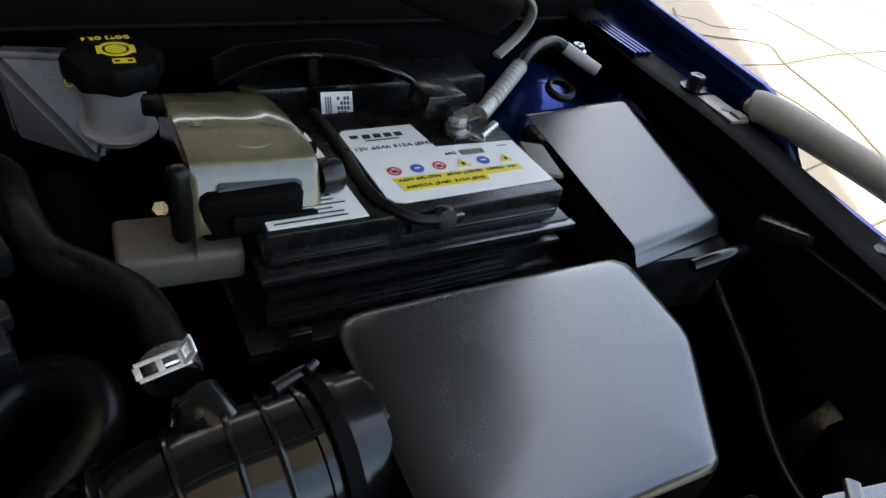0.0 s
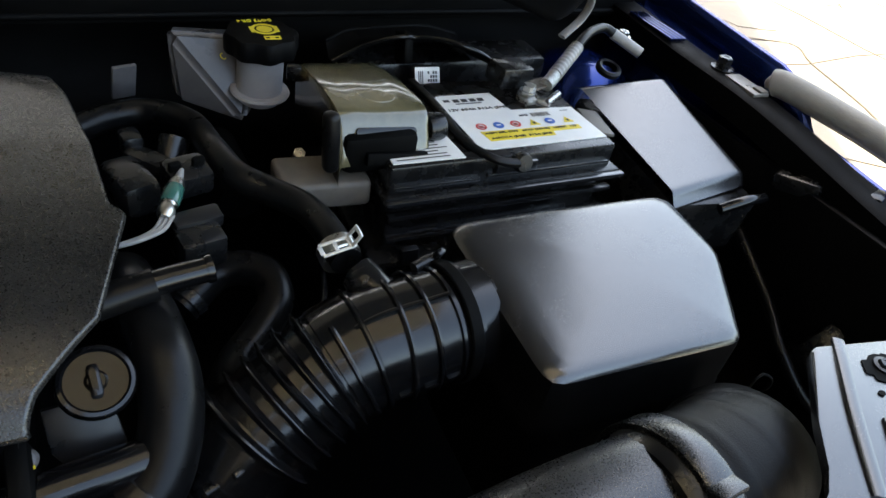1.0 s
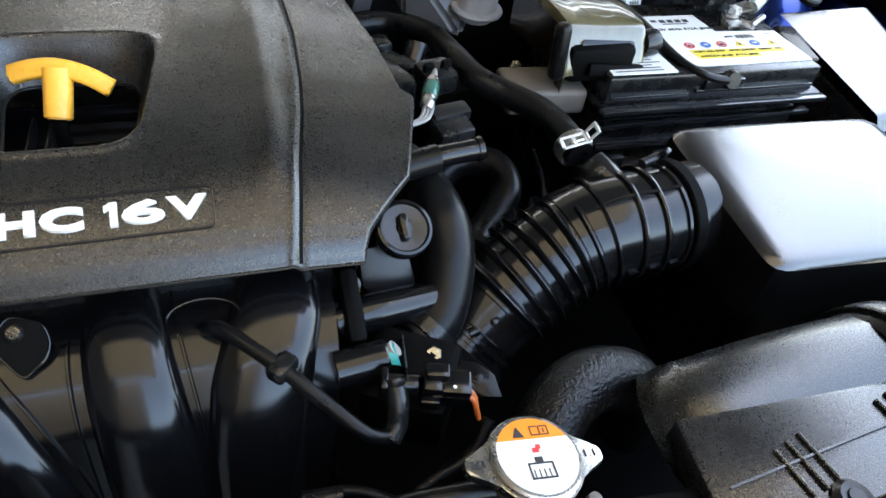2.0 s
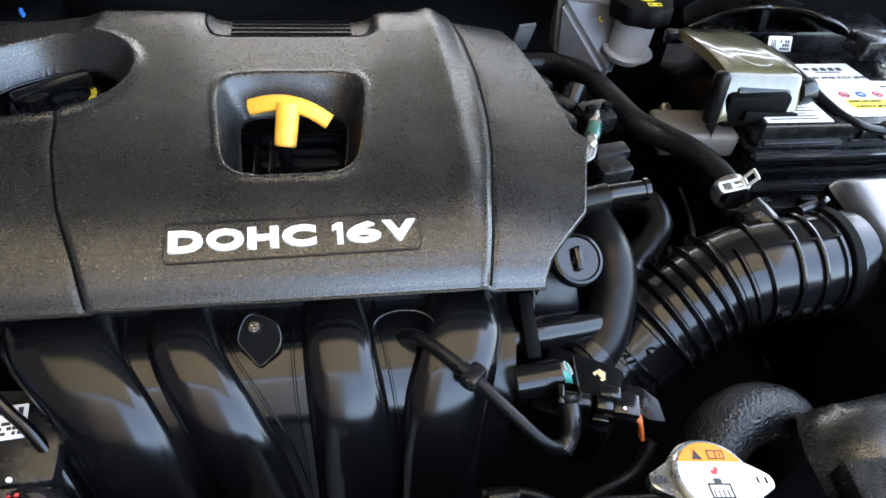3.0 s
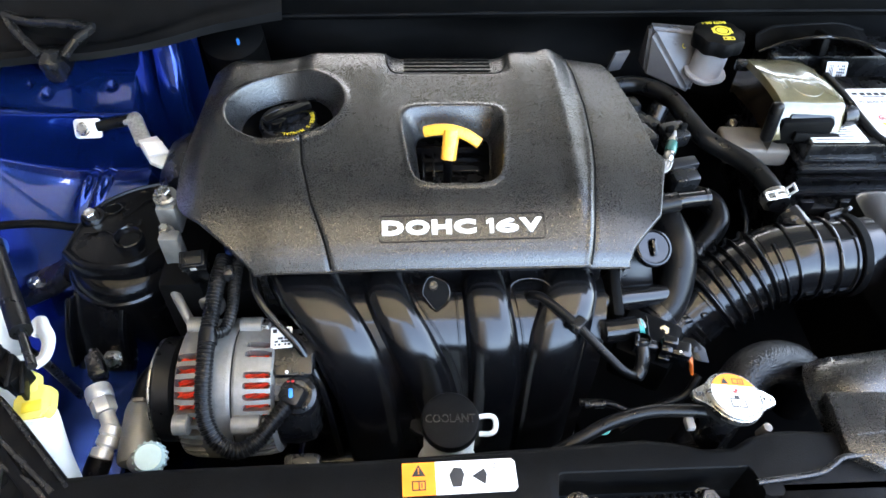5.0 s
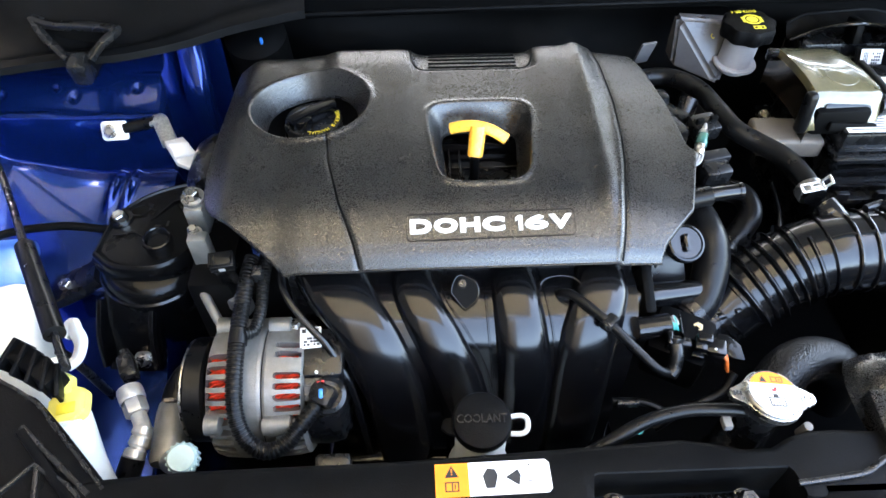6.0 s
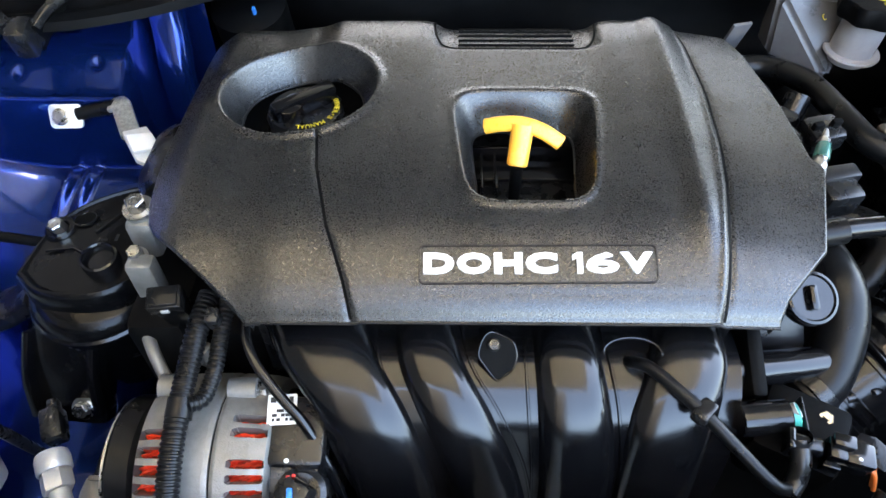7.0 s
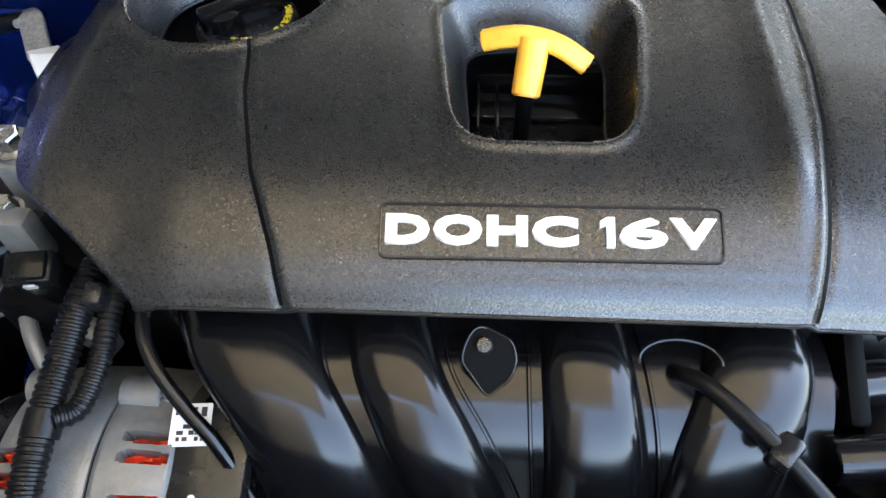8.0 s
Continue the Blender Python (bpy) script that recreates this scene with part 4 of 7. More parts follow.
# ---- alternator ----
def alternator():
    c = Vector((-0.222, -0.050, 0.692))
    ob = thing("alternator", "cast aluminium alternator with red windings behind its slots", "alternator", c)

    def ring(name, prof, mat_, n=48):
        return part(name, lathe([(r, x - c.x) for x, r in prof], c, (1, 0, 0), n), mat_, ob)
    # wound coils seen through the slots: a drum of slanting strands
    for x0, x1 in ((-0.258, -0.233), (-0.197, -0.170)):
        na, nx = 560, 9
        V = []
        for j in range(nx):
            x = x0 + (x1 - x0) * j / (nx - 1)
            for i in range(na):
                w = 2 * math.pi * i / na
                r = 0.0585 + 0.0030 * math.sin(84 * w + 5.0 * j * 2 * math.pi / nx * 0.45)
                V.append((x, c.y + r * math.cos(w), c.z + r * math.sin(w)))
        F = [(j * na + i, j * na + (i + 1) % na, (j + 1) * na + (i + 1) % na, (j + 1) * na + i) for j in range(nx - 1) for i in range(na)]
        sheet("winding", V, F, COPPER, ob, "red lacquered copper winding")

    def slotted(name, prof, slots, xa, xb, half):
        """A cast drum (x, radius) with rounded slots cut through it at the angles given, each with walls of its own."""
        na = 560
        xs = np.concatenate([np.linspace(p[0], q[0], max(2, int(abs(q[0] - p[0]) / 0.0011)))[:-1] for p, q in zip(prof, prof[1:])] + [[prof[-1][0]]])
        rs = np.interp(np.arange(len(xs)), np.arange(len(xs)), [np.interp(x, [p[0] for p in prof], [p[1] for p in prof]) for x in xs])
        bm = bmesh.new()
        ang = [math.radians(360 * i / na) for i in range(na)]
        grid = [[bm.verts.new((x, c.y - r * math.cos(a), c.z + r * math.sin(a))) for a in ang] for x, r in zip(xs, rs)]
        mid, wide = (xa + xb) / 2, (xb - xa) / 2
        cut = set()
        for j in range(len(xs) - 1):
            for i in range(na):
                x, a = (xs[j] + xs[j + 1]) / 2, 360 * (i + 0.5) / na
                if any(abs((x - mid) / wide) ** 6 + abs(((a - b + 180) % 360 - 180) / half) ** 4 < 1 for b in slots):
                    cut.add((j, i))
                else:
                    bm.faces.new((grid[j][i], grid[j + 1][i], grid[j + 1][(i + 1) % na], grid[j][(i + 1) % na]))
        inner = {}

        def sink(v):
            if v not in inner:
                k = 1 - 0.011 / math.hypot(v.co.y - c.y, v.co.z - c.z)
                inner[v] = bm.verts.new((v.co.x, c.y + (v.co.y - c.y) * k, c.z + (v.co.z - c.z) * k))
            return inner[v]
        for j, i in cut:
            k = (i + 1) % na
            for n, a, b in (((j - 1, i), grid[j][i], grid[j][k]), ((j + 1, i), grid[j + 1][k], grid[j + 1][i]), ((j, (i - 1) % na), grid[j + 1][i], grid[j][i]), ((j, k), grid[j][k], grid[j + 1][k])):
                if n not in cut:
                    bm.faces.new((a, b, sink(b), sink(a)))
        for v in [v for v in bm.verts if not v.link_faces]:
            bm.verts.remove(v)
        return part(name, bm, ALU, ob)
    slotted("drive_end_housing", [(-0.2612, 0.040), (-0.2611, 0.0625), (-0.2590, 0.0672), (-0.2520, 0.0698), (-0.2340, 0.0712), (-0.2100, 0.0716), (-0.2068, 0.0706), (-0.2066, 0.0660)],
            [42 + 10.2 * k for k in range(5)] + [42 - 10.2 * k for k in range(1, 12)], -0.2600, -0.2362, 3.3)
    slotted("slip_end_housing", [(-0.2056, 0.0660), (-0.2054, 0.0700), (-0.2030, 0.0712), (-0.1800, 0.0700), (-0.1690, 0.0676), (-0.1664, 0.0640), (-0.1662, 0.040)],
            [93.0, 84.5] + [67.0 - 8.6 * k for k in range(12)], -0.1945, -0.1690, 2.7)
    ring("stator_band", [(-0.208, 0.06), (-0.208, 0.0688), (-0.204, 0.0688), (-0.204, 0.06)], DEEP)
    # raised rib along the crown and mounting lugs with their bolts
    for a, x0, x1, r in ((116, -0.2045, -0.1830, 0.0095), (28, -0.2045, -0.1780, 0.0100), (118, -0.2570, -0.2400, 0.0100), (30, -0.2590, -0.2450, 0.0105), (-60, -0.2045, -0.178, 0.010)):
        at = c + Vector((x0 - c.x, -0.0705 * math.cos(radians(a)), 0.0705 * math.sin(radians(a))))
        part("lug", lathe([(0, 0), (r, 0), (r, x1 - x0 - 0.001), (r - 0.001, x1 - x0), (0, x1 - x0)], at, (1, 0, 0), 20), ALU, ob)
        if x1 > -0.2:
            hex_bolt("bolt", at + Vector((x1 - x0, 0, 0)), (1, -0.1, 0.15), ob, 0.0052, 0.0072, 0.007)
    ring("pulley", [(-0.2945, 0.0), (-0.2945, 0.030), (-0.2935, 0.046), (-0.2900, 0.0525), (-0.2885, 0.0525), (-0.2880, 0.049), (-0.2880, 0.0)], STEEL)
    ring("belt", [(-0.2885, 0.03), (-0.2885, 0.0515), (-0.2860, 0.0540), (-0.2700, 0.0540), (-0.2670, 0.0510), (-0.2670, 0.03)], RUBBER)
    # black rear cover with a label and the plug
    bm = lathe([(0.0, -0.128 - c.x), (0.045, -0.128 - c.x), (0.056, -0.134 - c.x), (0.060, -0.150 - c.x), (0.060, -0.172 - c.x), (0, -0.172 - c.x)], c, (1, 0, 0), 40)
    part("rear_cover", bm, SATIN, ob)
    bm = box((0.042, 0.05, 0.02), pose(-0.15, -0.050, 0.748, 12), 0.004)
    part("regulator", bm, SATIN, ob)
    m = pose(-0.1615, -0.0385, 0.7615, 14, 0, 4)
    tag = part("label", prism(rounded(0.021, 0.022, 0.001), 0, 0.0006, m), PAPER, ob, "small white printed label")
    m2 = m @ pose(0, 0, 0.0009)
    bars("print", m2, [(-0.0085, 0.005, 0.004, 0.004), (0.0, 0.005, 0.003, 0.004), (0.005, 0.004, 0.003, 0.005)] + [(-0.007 + 0.0032 * (k % 5), -0.0085 + 0.0032 * (k // 5), 0.002 + 0.0008 * (k % 3), 0.0022) for k in range(15) if k % 4 != 2], tag)
    part("stud", lathe([(0, 0), (0.0016, 0), (0.0016, 0.003), (0, 0.0035)], (-0.154, -0.073, 0.752), (0, -0.3, 1), 12), WHITE_PL, ob)
    part("plug_boss", lathe([(0, -0.02), (0.018, -0.02), (0.018, 0.004), (0.014, 0.006), (0.014, 0.0), (0, 0.0)], (-0.144, -0.090, 0.737), (0.1, -0.35, 0.9), 24), SATIN, ob)
    return ob


alternator()


def harness():
    ob = thing("wiring_conduit", "black corrugated wiring conduit looping over the alternator to its plug", "wiring", (-0.22, -0.08, 0.75))
    part("conduit", tube([(-0.222, 0.035, 0.80), (-0.2245, 0.010, 0.797), (-0.2265, -0.015, 0.789), (-0.2275, -0.045, 0.782), (-0.227, -0.080, 0.772), (-0.226, -0.110, 0.755), (-0.218, -0.130, 0.738),
                          (-0.200, -0.140, 0.727), (-0.181, -0.134, 0.728), (-0.166, -0.118, 0.735), (-0.152, -0.102, 0.742)], 0.0078, 14, 10, 0.055, 0.0038), RUBBER, ob)
    part("branch", tube([(-0.207, 0.030, 0.80), (-0.2085, 0.005, 0.792), (-0.2085, -0.020, 0.785), (-0.213, -0.040, 0.780), (-0.221, -0.048, 0.784)], 0.0058, 12, 10, 0.055, 0.0034), RUBBER, ob)
    part("tape", tube([(-0.2265, -0.043, 0.783), (-0.2268, -0.056, 0.779)], 0.0092, 14, 3), RUBBER, ob)
    part("plug", box((0.022, 0.020, 0.018), pose(-0.146, -0.094, 0.745, 20, 0, -30), 0.004), SATIN, ob)
    part("lock_tab", box((0.004, 0.009, 0.003), pose(-0.1475, -0.098, 0.7555, 20, 0, 5), 0.001), BLUE_PL, ob, "bright blue plug lock")
    bm = box((0.0025, 0.002, 0.002), pose(-0.151, -0.085, 0.7540, 10), 0.0005)
    box((0.0025, 0.002, 0.002), pose(-0.147, -0.084, 0.7540, 10), 0.0005, bm)
    part("wire_seal", bm, RED, ob)
    part("bracket", box((0.010, 0.012, 0.018), pose(-0.212, 0.012, 0.802, 15), 0.002), SATIN, ob)
    m = pose(-0.249, 0.028, 0.795, 20, 0, 8)
    bm = box((0.021, 0.015, 0.052), m, 0.002)
    box((0.025, 0.018, 0.014), m @ pose(0, 0, 0.016), 0.002, bm)
    box((0.015, 0.011, 0.012), m @ pose(0, 0, -0.031), 0.002, bm)
    connector = part("connector", bm, MOUNT, ob)
    part("connector_slot", box((0.006, 0.002, 0.005), m @ pose(0, -0.0092, 0.017), 0.0006), SLEEVE, connector, "small grey lock slot")
    bm = box((0.034, 0.018, 0.018), pose(-0.138, -0.145, 0.705, 15), 0.004)
    part("lower_connector", bm, SATIN, ob)


harness()


# ---- throttle side ----
def intake_hose():
    ob = thing("intake_hose", "black rubber intake hose with a bellows and raised ribs", "intake hose", (0.36, 0.02, 0.76))
    axis = spline([(0.470, 0.051, 0.770), (0.446, 0.049, 0.771), (0.420, 0.047, 0.770), (0.385, 0.046, 0.766), (0.356, 0.043, 0.755), (0.330, 0.036, 0.741), (0.303, 0.027, 0.725), (0.275, 0.014, 0.703), (0.248, -0.002, 0.682)], 44)
    n = len(axis)

    def radius(u):
        r = 0.043
        if 0.085 < u < 0.20:
            r += 0.0022 * (1 if math.sin((u - 0.085) * 2 * math.pi / 0.038) > 0.2 else 0)
        if 0.475 < u < 0.775:
            r += 0.0058 * max(0.0, math.cos((u - 0.5) * 2 * math.pi / 0.05)) ** 1.5 - 0.0012
        if u > 0.775:
            r -= 0.004
        if u > 0.85:
            r += 0.0012 * (1 if math.sin(u * 2 * math.pi / 0.03) > 0 else -1)
        return r / 0.043
    bm = bmesh.new()
    sweep(bm, axis, circle(0.043, 44), scale=radius)
    part("hose_wall", bm, HOSE, ob)
    for u, a0, a1 in ((0.247, -60, 240), (0.314, -60, 240), (0.388, -60, 240), (0.440, 95, 215)):
        i = int(u * n)
        t = (axis[i + 1] - axis[i - 1])
        t /= np.linalg.norm(t)
        a = np.cross(t, (0, 0, 1))
        a /= np.linalg.norm(a)
        o = np.cross(a, t)
        bm = bmesh.new()
        arc = [axis[i] + 0.0435 * (a * math.cos(w) + o * math.sin(w)) for w in np.linspace(radians(a0), radians(a1), 40)]
        sweep(bm, arc, squircle(0.0019, 0.0028, 3, 8))
        part("rib", bm, HOSE, ob)
    for u0, u1, off in ((0.165, 0.45, (0.0, -0.012, 0.0425)), (0.12, 0.23, (0.004, -0.0425, -0.008)), (0.26, 0.30, (0.004, -0.0425, -0.008)), (0.33, 0.36, (0.004, -0.0425, -0.008))):
        bm = bmesh.new()
        sweep(bm, [axis[i] + np.array(off) for i in range(int(u0 * n), int(u1 * n))], squircle(0.0018, 0.0018, 3, 8))
        part("long_rib", bm, HOSE, ob)
    # steel band clamps with their screw ears
    for u, name in ((0.125, "band_clamp"), (0.93, "band_clamp")):
        i = int(u * n)
        t = axis[i + 1] - axis[i - 1]
        r = 0.0463 if u < 0.5 else 0.041
        part(name, lathe([(r, -0.005), (r + 0.0012, -0.004), (r + 0.0012, 0.004), (r, 0.005)], Vector(axis[i]), tuple(t), 40), DEEP, ob)
        ear = Vector(axis[i]) + Vector((0.0, 0.028, 0.040) if u < 0.5 else (0.02, -0.012, 0.042))
        bm = box((0.008, 0.005, 0.016), Matrix.Translation(ear) @ pose(0, 0, 0, 20, 0, 30), 0.0015)
        lathe([(0, -0.012), (0.0045, -0.012), (0.0045, 0.008), (0, 0.008)], ear + Vector((-0.008, 0.0, -0.003)), (1, 0.3, 0.1), 12, bm)
        part("clamp_screw", bm, SATIN, ob)
    # breather spigot
    part("spigot", tube([(0.405, 0.050, 0.786), (0.401, 0.058, 0.793), (0.395, 0.072, 0.798), (0.389, 0.086, 0.801)], 0.0136, 22), HOSE, ob)


intake_hose()


def breather():
    ob = thing("breather_hose", "curved black rubber breather hose with a spring clamp", "hose", (0.34, 0.2, 0.8))
    part("hose", tube([(0.222, 0.325, 0.795), (0.250, 0.342, 0.796), (0.284, 0.343, 0.798), (0.312, 0.308, 0.804), (0.321, 0.252, 0.810), (0.332, 0.213, 0.808), (0.355, 0.192, 0.803), (0.374, 0.166, 0.803), (0.3815, 0.132, 0.8045), (0.3845, 0.098, 0.802)], 0.0118, 22, 10), RUBBER, ob)
    d = Vector((0.10, -0.85, -0.12))
    part("clamp_band", lathe([(0.0140, -0.007), (0.0152, -0.006), (0.0152, 0.006), (0.0140, 0.007)], (0.3815, 0.108, 0.8030), d, 28), STEEL, ob, "bright spring band")
    # slotted plate across the hose and the slotted ear standing up from it
    m = pose(0.3775, 0.1005, 0.8160, 20, -6, 8)
    bm = bmesh.new()
    for y in (-0.0044, 0.0044):
        box((0.026, 0.0024, 0.0016), m @ pose(0, y, 0), 0.0004, bm)
    for x in (-0.0125, -0.0015, 0.0095):
        box((0.0034, 0.0070, 0.0016), m @ pose(x, 0, 0), 0.0004, bm)
    clamp_plate = part("clamp_plate", bm, BRIGHT, ob, "bright slotted clamp plate")
    e = m @ pose(0.0125, 0, 0.0062, 0, 24, 0)
    bm = bmesh.new()
    for y in (-0.0040, 0.0040):
        box((0.0016, 0.0026, 0.014), e @ pose(0, y, 0), 0.0004, bm)
    for z in (-0.0055, 0.0058):
        box((0.0016, 0.0066, 0.0030), e @ pose(0, 0, z), 0.0004, bm)
    part("clamp_ear", bm, BRIGHT, clamp_plate, "bright slotted clamp ear")
    part("nozzle_tip", lathe([(0.0128, 0), (0.0142, 0.002), (0.0142, 0.012), (0.0130, 0.014)], (0.3905, 0.084, 0.8002), (0.1, -0.9, -0.25), 24), SATIN, ob)
    part("nozzle_ring", lathe([(0.0100, 0), (0.0112, 0.001), (0.0112, 0.005), (0.0100, 0.006)], (0.3925, 0.069, 0.7965), (0.1, -0.9, -0.25), 24), STEEL, ob, "bright metal ring")


breather()


def throttle_area():
    # small round flap valve beside the cover
    ob = thing("vapour_valve", "round dark plastic purge valve on a bracket", "valve", (0.217, 0.03, 0.80))
    disc = part("disc", lathe([(0, -0.006), (0.0195, -0.006), (0.0205, -0.002), (0.0205, 0.002), (0.0192, 0.0045), (0.0172, 0.0050), (0.0160, 0.0036), (0.006, 0.0032), (0.0045, 0.0048), (0, 0.0048)], (0.2175, 0.028, 0.8105), (0.12, -0.5, 0.85), 36), GLOSS, ob)
    part("tab", box((0.006, 0.018, 0.005), pose(0.2175, 0.025, 0.8155, 30, 0, 5), 0.002), GLOSS, disc)
    part("bracket", prism([(-0.018, 0), (0.016, 0), (0.020, -0.03), (0.012, -0.052), (-0.002, -0.052), (-0.018, -0.025)], -0.002, 0.002, pose(0.206, 0.034, 0.792, 58, 0, 4), 0.001), COVER_SMOOTH, ob, "dark painted steel bracket")
    hex_bolt("bolt", (0.213, 0.017, 0.757), (0.3, -0.8, 0.6), ob, 0.006, 0.009, 0.009)

    ob = thing("coolant_hose", "thick black rubber coolant hose bending down beside the engine", "hose", (0.25, 0.04, 0.77), group="coolant hoses")
    part("hose", tube([(0.240, 0.150, 0.775), (0.242, 0.118, 0.792), (0.248, 0.088, 0.797), (0.253, 0.052, 0.795), (0.254, 0.031, 0.783), (0.249, 0.012, 0.766), (0.238, -0.006, 0.752), (0.222, -0.016, 0.744)], 0.0185, 24, 10), RUBBER, ob)
    part("hose_clamp", lathe([(0.0185, -0.006), (0.0198, -0.005), (0.0198, 0.005), (0.0185, 0.006)], (0.230, -0.0115, 0.748), (0.8, 0.5, 0.4), 30), SATIN, ob)
    ob = thing("coolant_hose", "looped black rubber heater hose", "hose", (0.33, 0.14, 0.75), group="coolant hoses")
    part("hose", tube([(0.275, 0.150, 0.735), (0.308, 0.170, 0.748), (0.338, 0.158, 0.752), (0.343, 0.132, 0.745), (0.325, 0.110, 0.735), (0.300, 0.085, 0.73), (0.288, 0.05, 0.735), (0.29, 0.03, 0.72)], 0.014, 20, 8), RUBBER, ob)
    part("hose_clamp", lathe([(0.014, -0.005), (0.0152, -0.004), (0.0152, 0.004), (0.014, 0.005)], (0.282, 0.154, 0.738), (0.8, 0.5, 0.3), 26), SATIN, ob)
    part("line", tube([(0.40, 0.20, 0.73), (0.385, 0.14, 0.735), (0.365, 0.09, 0.73), (0.362, 0.07, 0.72)], 0.003, 10), GLOSS, ob)

    ob = thing("coolant_outlet", "short glossy black water outlet pipe with a clamp", "pipe", (0.25, 0.09, 0.82))
    part("pipe", tube([(0.226, 0.078, 0.822), (0.245, 0.081, 0.824), (0.262, 0.083, 0.826), (0.290, 0.086, 0.827)], 0.0082, 20), GLOSS, ob)
    part("sleeve", tube([(0.222, 0.077, 0.821), (0.240, 0.080, 0.823), (0.256, 0.082, 0.825)], 0.0104, 20), RUBBER, ob)
    part("end_ring", lathe([(0.008, -0.002), (0.0094, -0.002), (0.0094, 0.002), (0.008, 0.002)], (0.288, 0.086, 0.827), (1, 0.1, 0.05), 24), GLOSS, ob)

    ob = thing("oxygen_sensor_plug", "clear-sleeved silver sensor plug on a grey wire", "plug", (0.275, 0.17, 0.81))
    d = Vector((0.022, 0.050, 0.010)).normalized()
    part("sleeve", lathe([(0, -0.020), (0.0045, -0.020), (0.0060, -0.016), (0.0064, -0.012), (0.0056, -0.010), (0.0056, -0.007), (0.0066, -0.005), (0.0066, 0.010), (0.0058, 0.012), (0.0062, 0.014), (0.0045, 0.019), (0, 0.019)], (0.279, 0.182, 0.815), d, 20), STEEL, ob)
    part("green_sleeve", lathe([(0.0067, -0.006), (0.0071, -0.005), (0.0071, 0.010), (0.0067, 0.011)], (0.279, 0.182, 0.815), d, 20), GREEN_PL, ob, "clear green sleeve")
    part("tip", lathe([(0.0036, 0), (0.003, 0.007), (0.0016, 0.014), (0, 0.015)], Vector((0.279, 0.182, 0.815)) + d * 0.017, d, 14), SLEEVE, ob)
    for k in (-0.0035, 0.0, 0.0035):
        part("wire", tube([(0.274 + k, 0.166, 0.811), (0.265 + k, 0.150, 0.812), (0.248 + k, 0.138, 0.815), (0.228 + k, 0.134, 0.815)], 0.0016, 10), SLEEVE, ob)
    part("socket", box((0.034, 0.030, 0.022), pose(0.296, 0.222, 0.806, 10, 0, 15), 0.005), SATIN, ob)
    bm = box((0.010, 0.006, 0.010), pose(0.287, 0.217, 0.818, 10, 0, 15), 0.002)
    box((0.010, 0.006, 0.010), pose(0.305, 0.222, 0.818, 10, 0, 15), 0.002, bm)
    part("lug", bm, DEEP, ob)

    ob = thing("ignition_connector", "black plastic electrical connector block", "connector", (0.292, 0.165, 0.79))
    part("body", box((0.034, 0.028, 0.030), pose(0.293, 0.158, 0.788, 8, 0, 12), 0.005), SATIN, ob)
    part("cap", box((0.036, 0.016, 0.012), pose(0.294, 0.170, 0.802, 8, 0, 12), 0.003), COVER_SMOOTH, ob)
    bm = box((0.03, 0.05, 0.03), pose(0.255, 0.225, 0.80, 0, 0, 20), 0.008)
    box((0.02, 0.04, 0.02), pose(0.272, 0.262, 0.795, 0, 0, 40), 0.006, bm)
    box((0.018, 0.024, 0.02), pose(0.262, 0.29, 0.80, 0, 0, 10), 0.006, bm)
    lathe([(0, 0), (0.012, 0), (0.012, 0.03), (0, 0.03)], (0.285, 0.262, 0.785), (0.3, 0.5, 0.6), 18, bm)
    part("housing", bm, SATIN, ob)

    ob = thing("throttle_body", "black throttle housing with sensors and steel bolts", "throttle body", (0.2, -0.04, 0.74))
    part("pipe", tube([(0.165, -0.008, 0.768), (0.190, -0.004, 0.768), (0.215, 0.0, 0.766), (0.235, 0.004, 0.764)], 0.0128, 22), GLOSS, ob)
    part("housing", box((0.060, 0.055, 0.07), pose(0.212, -0.040, 0.725, 12, 0, -30), 0.008), DEEP, ob)
    part("motor", lathe([(0, -0.022), (0.0112, -0.022), (0.0120, -0.021), (0.0120, 0.010), (0.0112, 0.011), (0, 0.011)], (0.181, -0.046, 0.772), (1, 0.05, 0.1), 24), GLOSS, ob)
    part("colour_ring", lathe([(0.0, 0), (0.0085, 0), (0.0085, 0.005), (0, 0.005)], (0.193, -0.046, 0.774), (1, 0.05, 0.25), 20), TEAL, ob, "small teal seal")
    part("ring_cap", lathe([(0.0, 0), (0.0055, 0), (0.0055, 0.003), (0, 0.003)], (0.1945, -0.045, 0.7785), (0.7, 0.05, 0.7), 20), SLEEVE, ob)
    hex_bolt("bolt", (0.2285, -0.0370, 0.752), (-0.35, -0.35, 0.85), ob, 0.0055, 0.0070, 0.012, STEEL)
    part("dome_bolt", lathe([(0, 0), (0.0062, 0), (0.0062, 0.002), (0.0045, 0.0042), (0, 0.005)], (0.1795, 0.0090, 0.7835), (0.1, -0.6, 0.8), 20), DARK_MILKY, ob)
    part("vane", box((0.0015, 0.026, 0.018), pose(0.2015, -0.045, 0.768, 0, 6, -8), 0.0005), COVER_SMOOTH, ob)
    plate = pose(0.2415, -0.0700, 0.7705, 12, 10, -32)
    flange_plate = part("flange_plate", prism([(-0.012, -0.008), (0.010, -0.009), (0.020, -0.005), (0.011, 0.007), (-0.002, 0.010), (-0.012, 0.007)], -0.0015, 0.0015, plate, 0.0008), MOUNT, ob, "glossy black bracket plate")
    part("rivet", lathe([(0, 0), (0.0042, 0), (0.0040, 0.001), (0.0022, 0.0014), (0.0022, 0.0026), (0, 0.003)], plate @ Vector((0.001, 0.0, 0.0015)), plate.to_3x3() @ Vector((0, 0, 1)), 18), MOUNT, flange_plate)
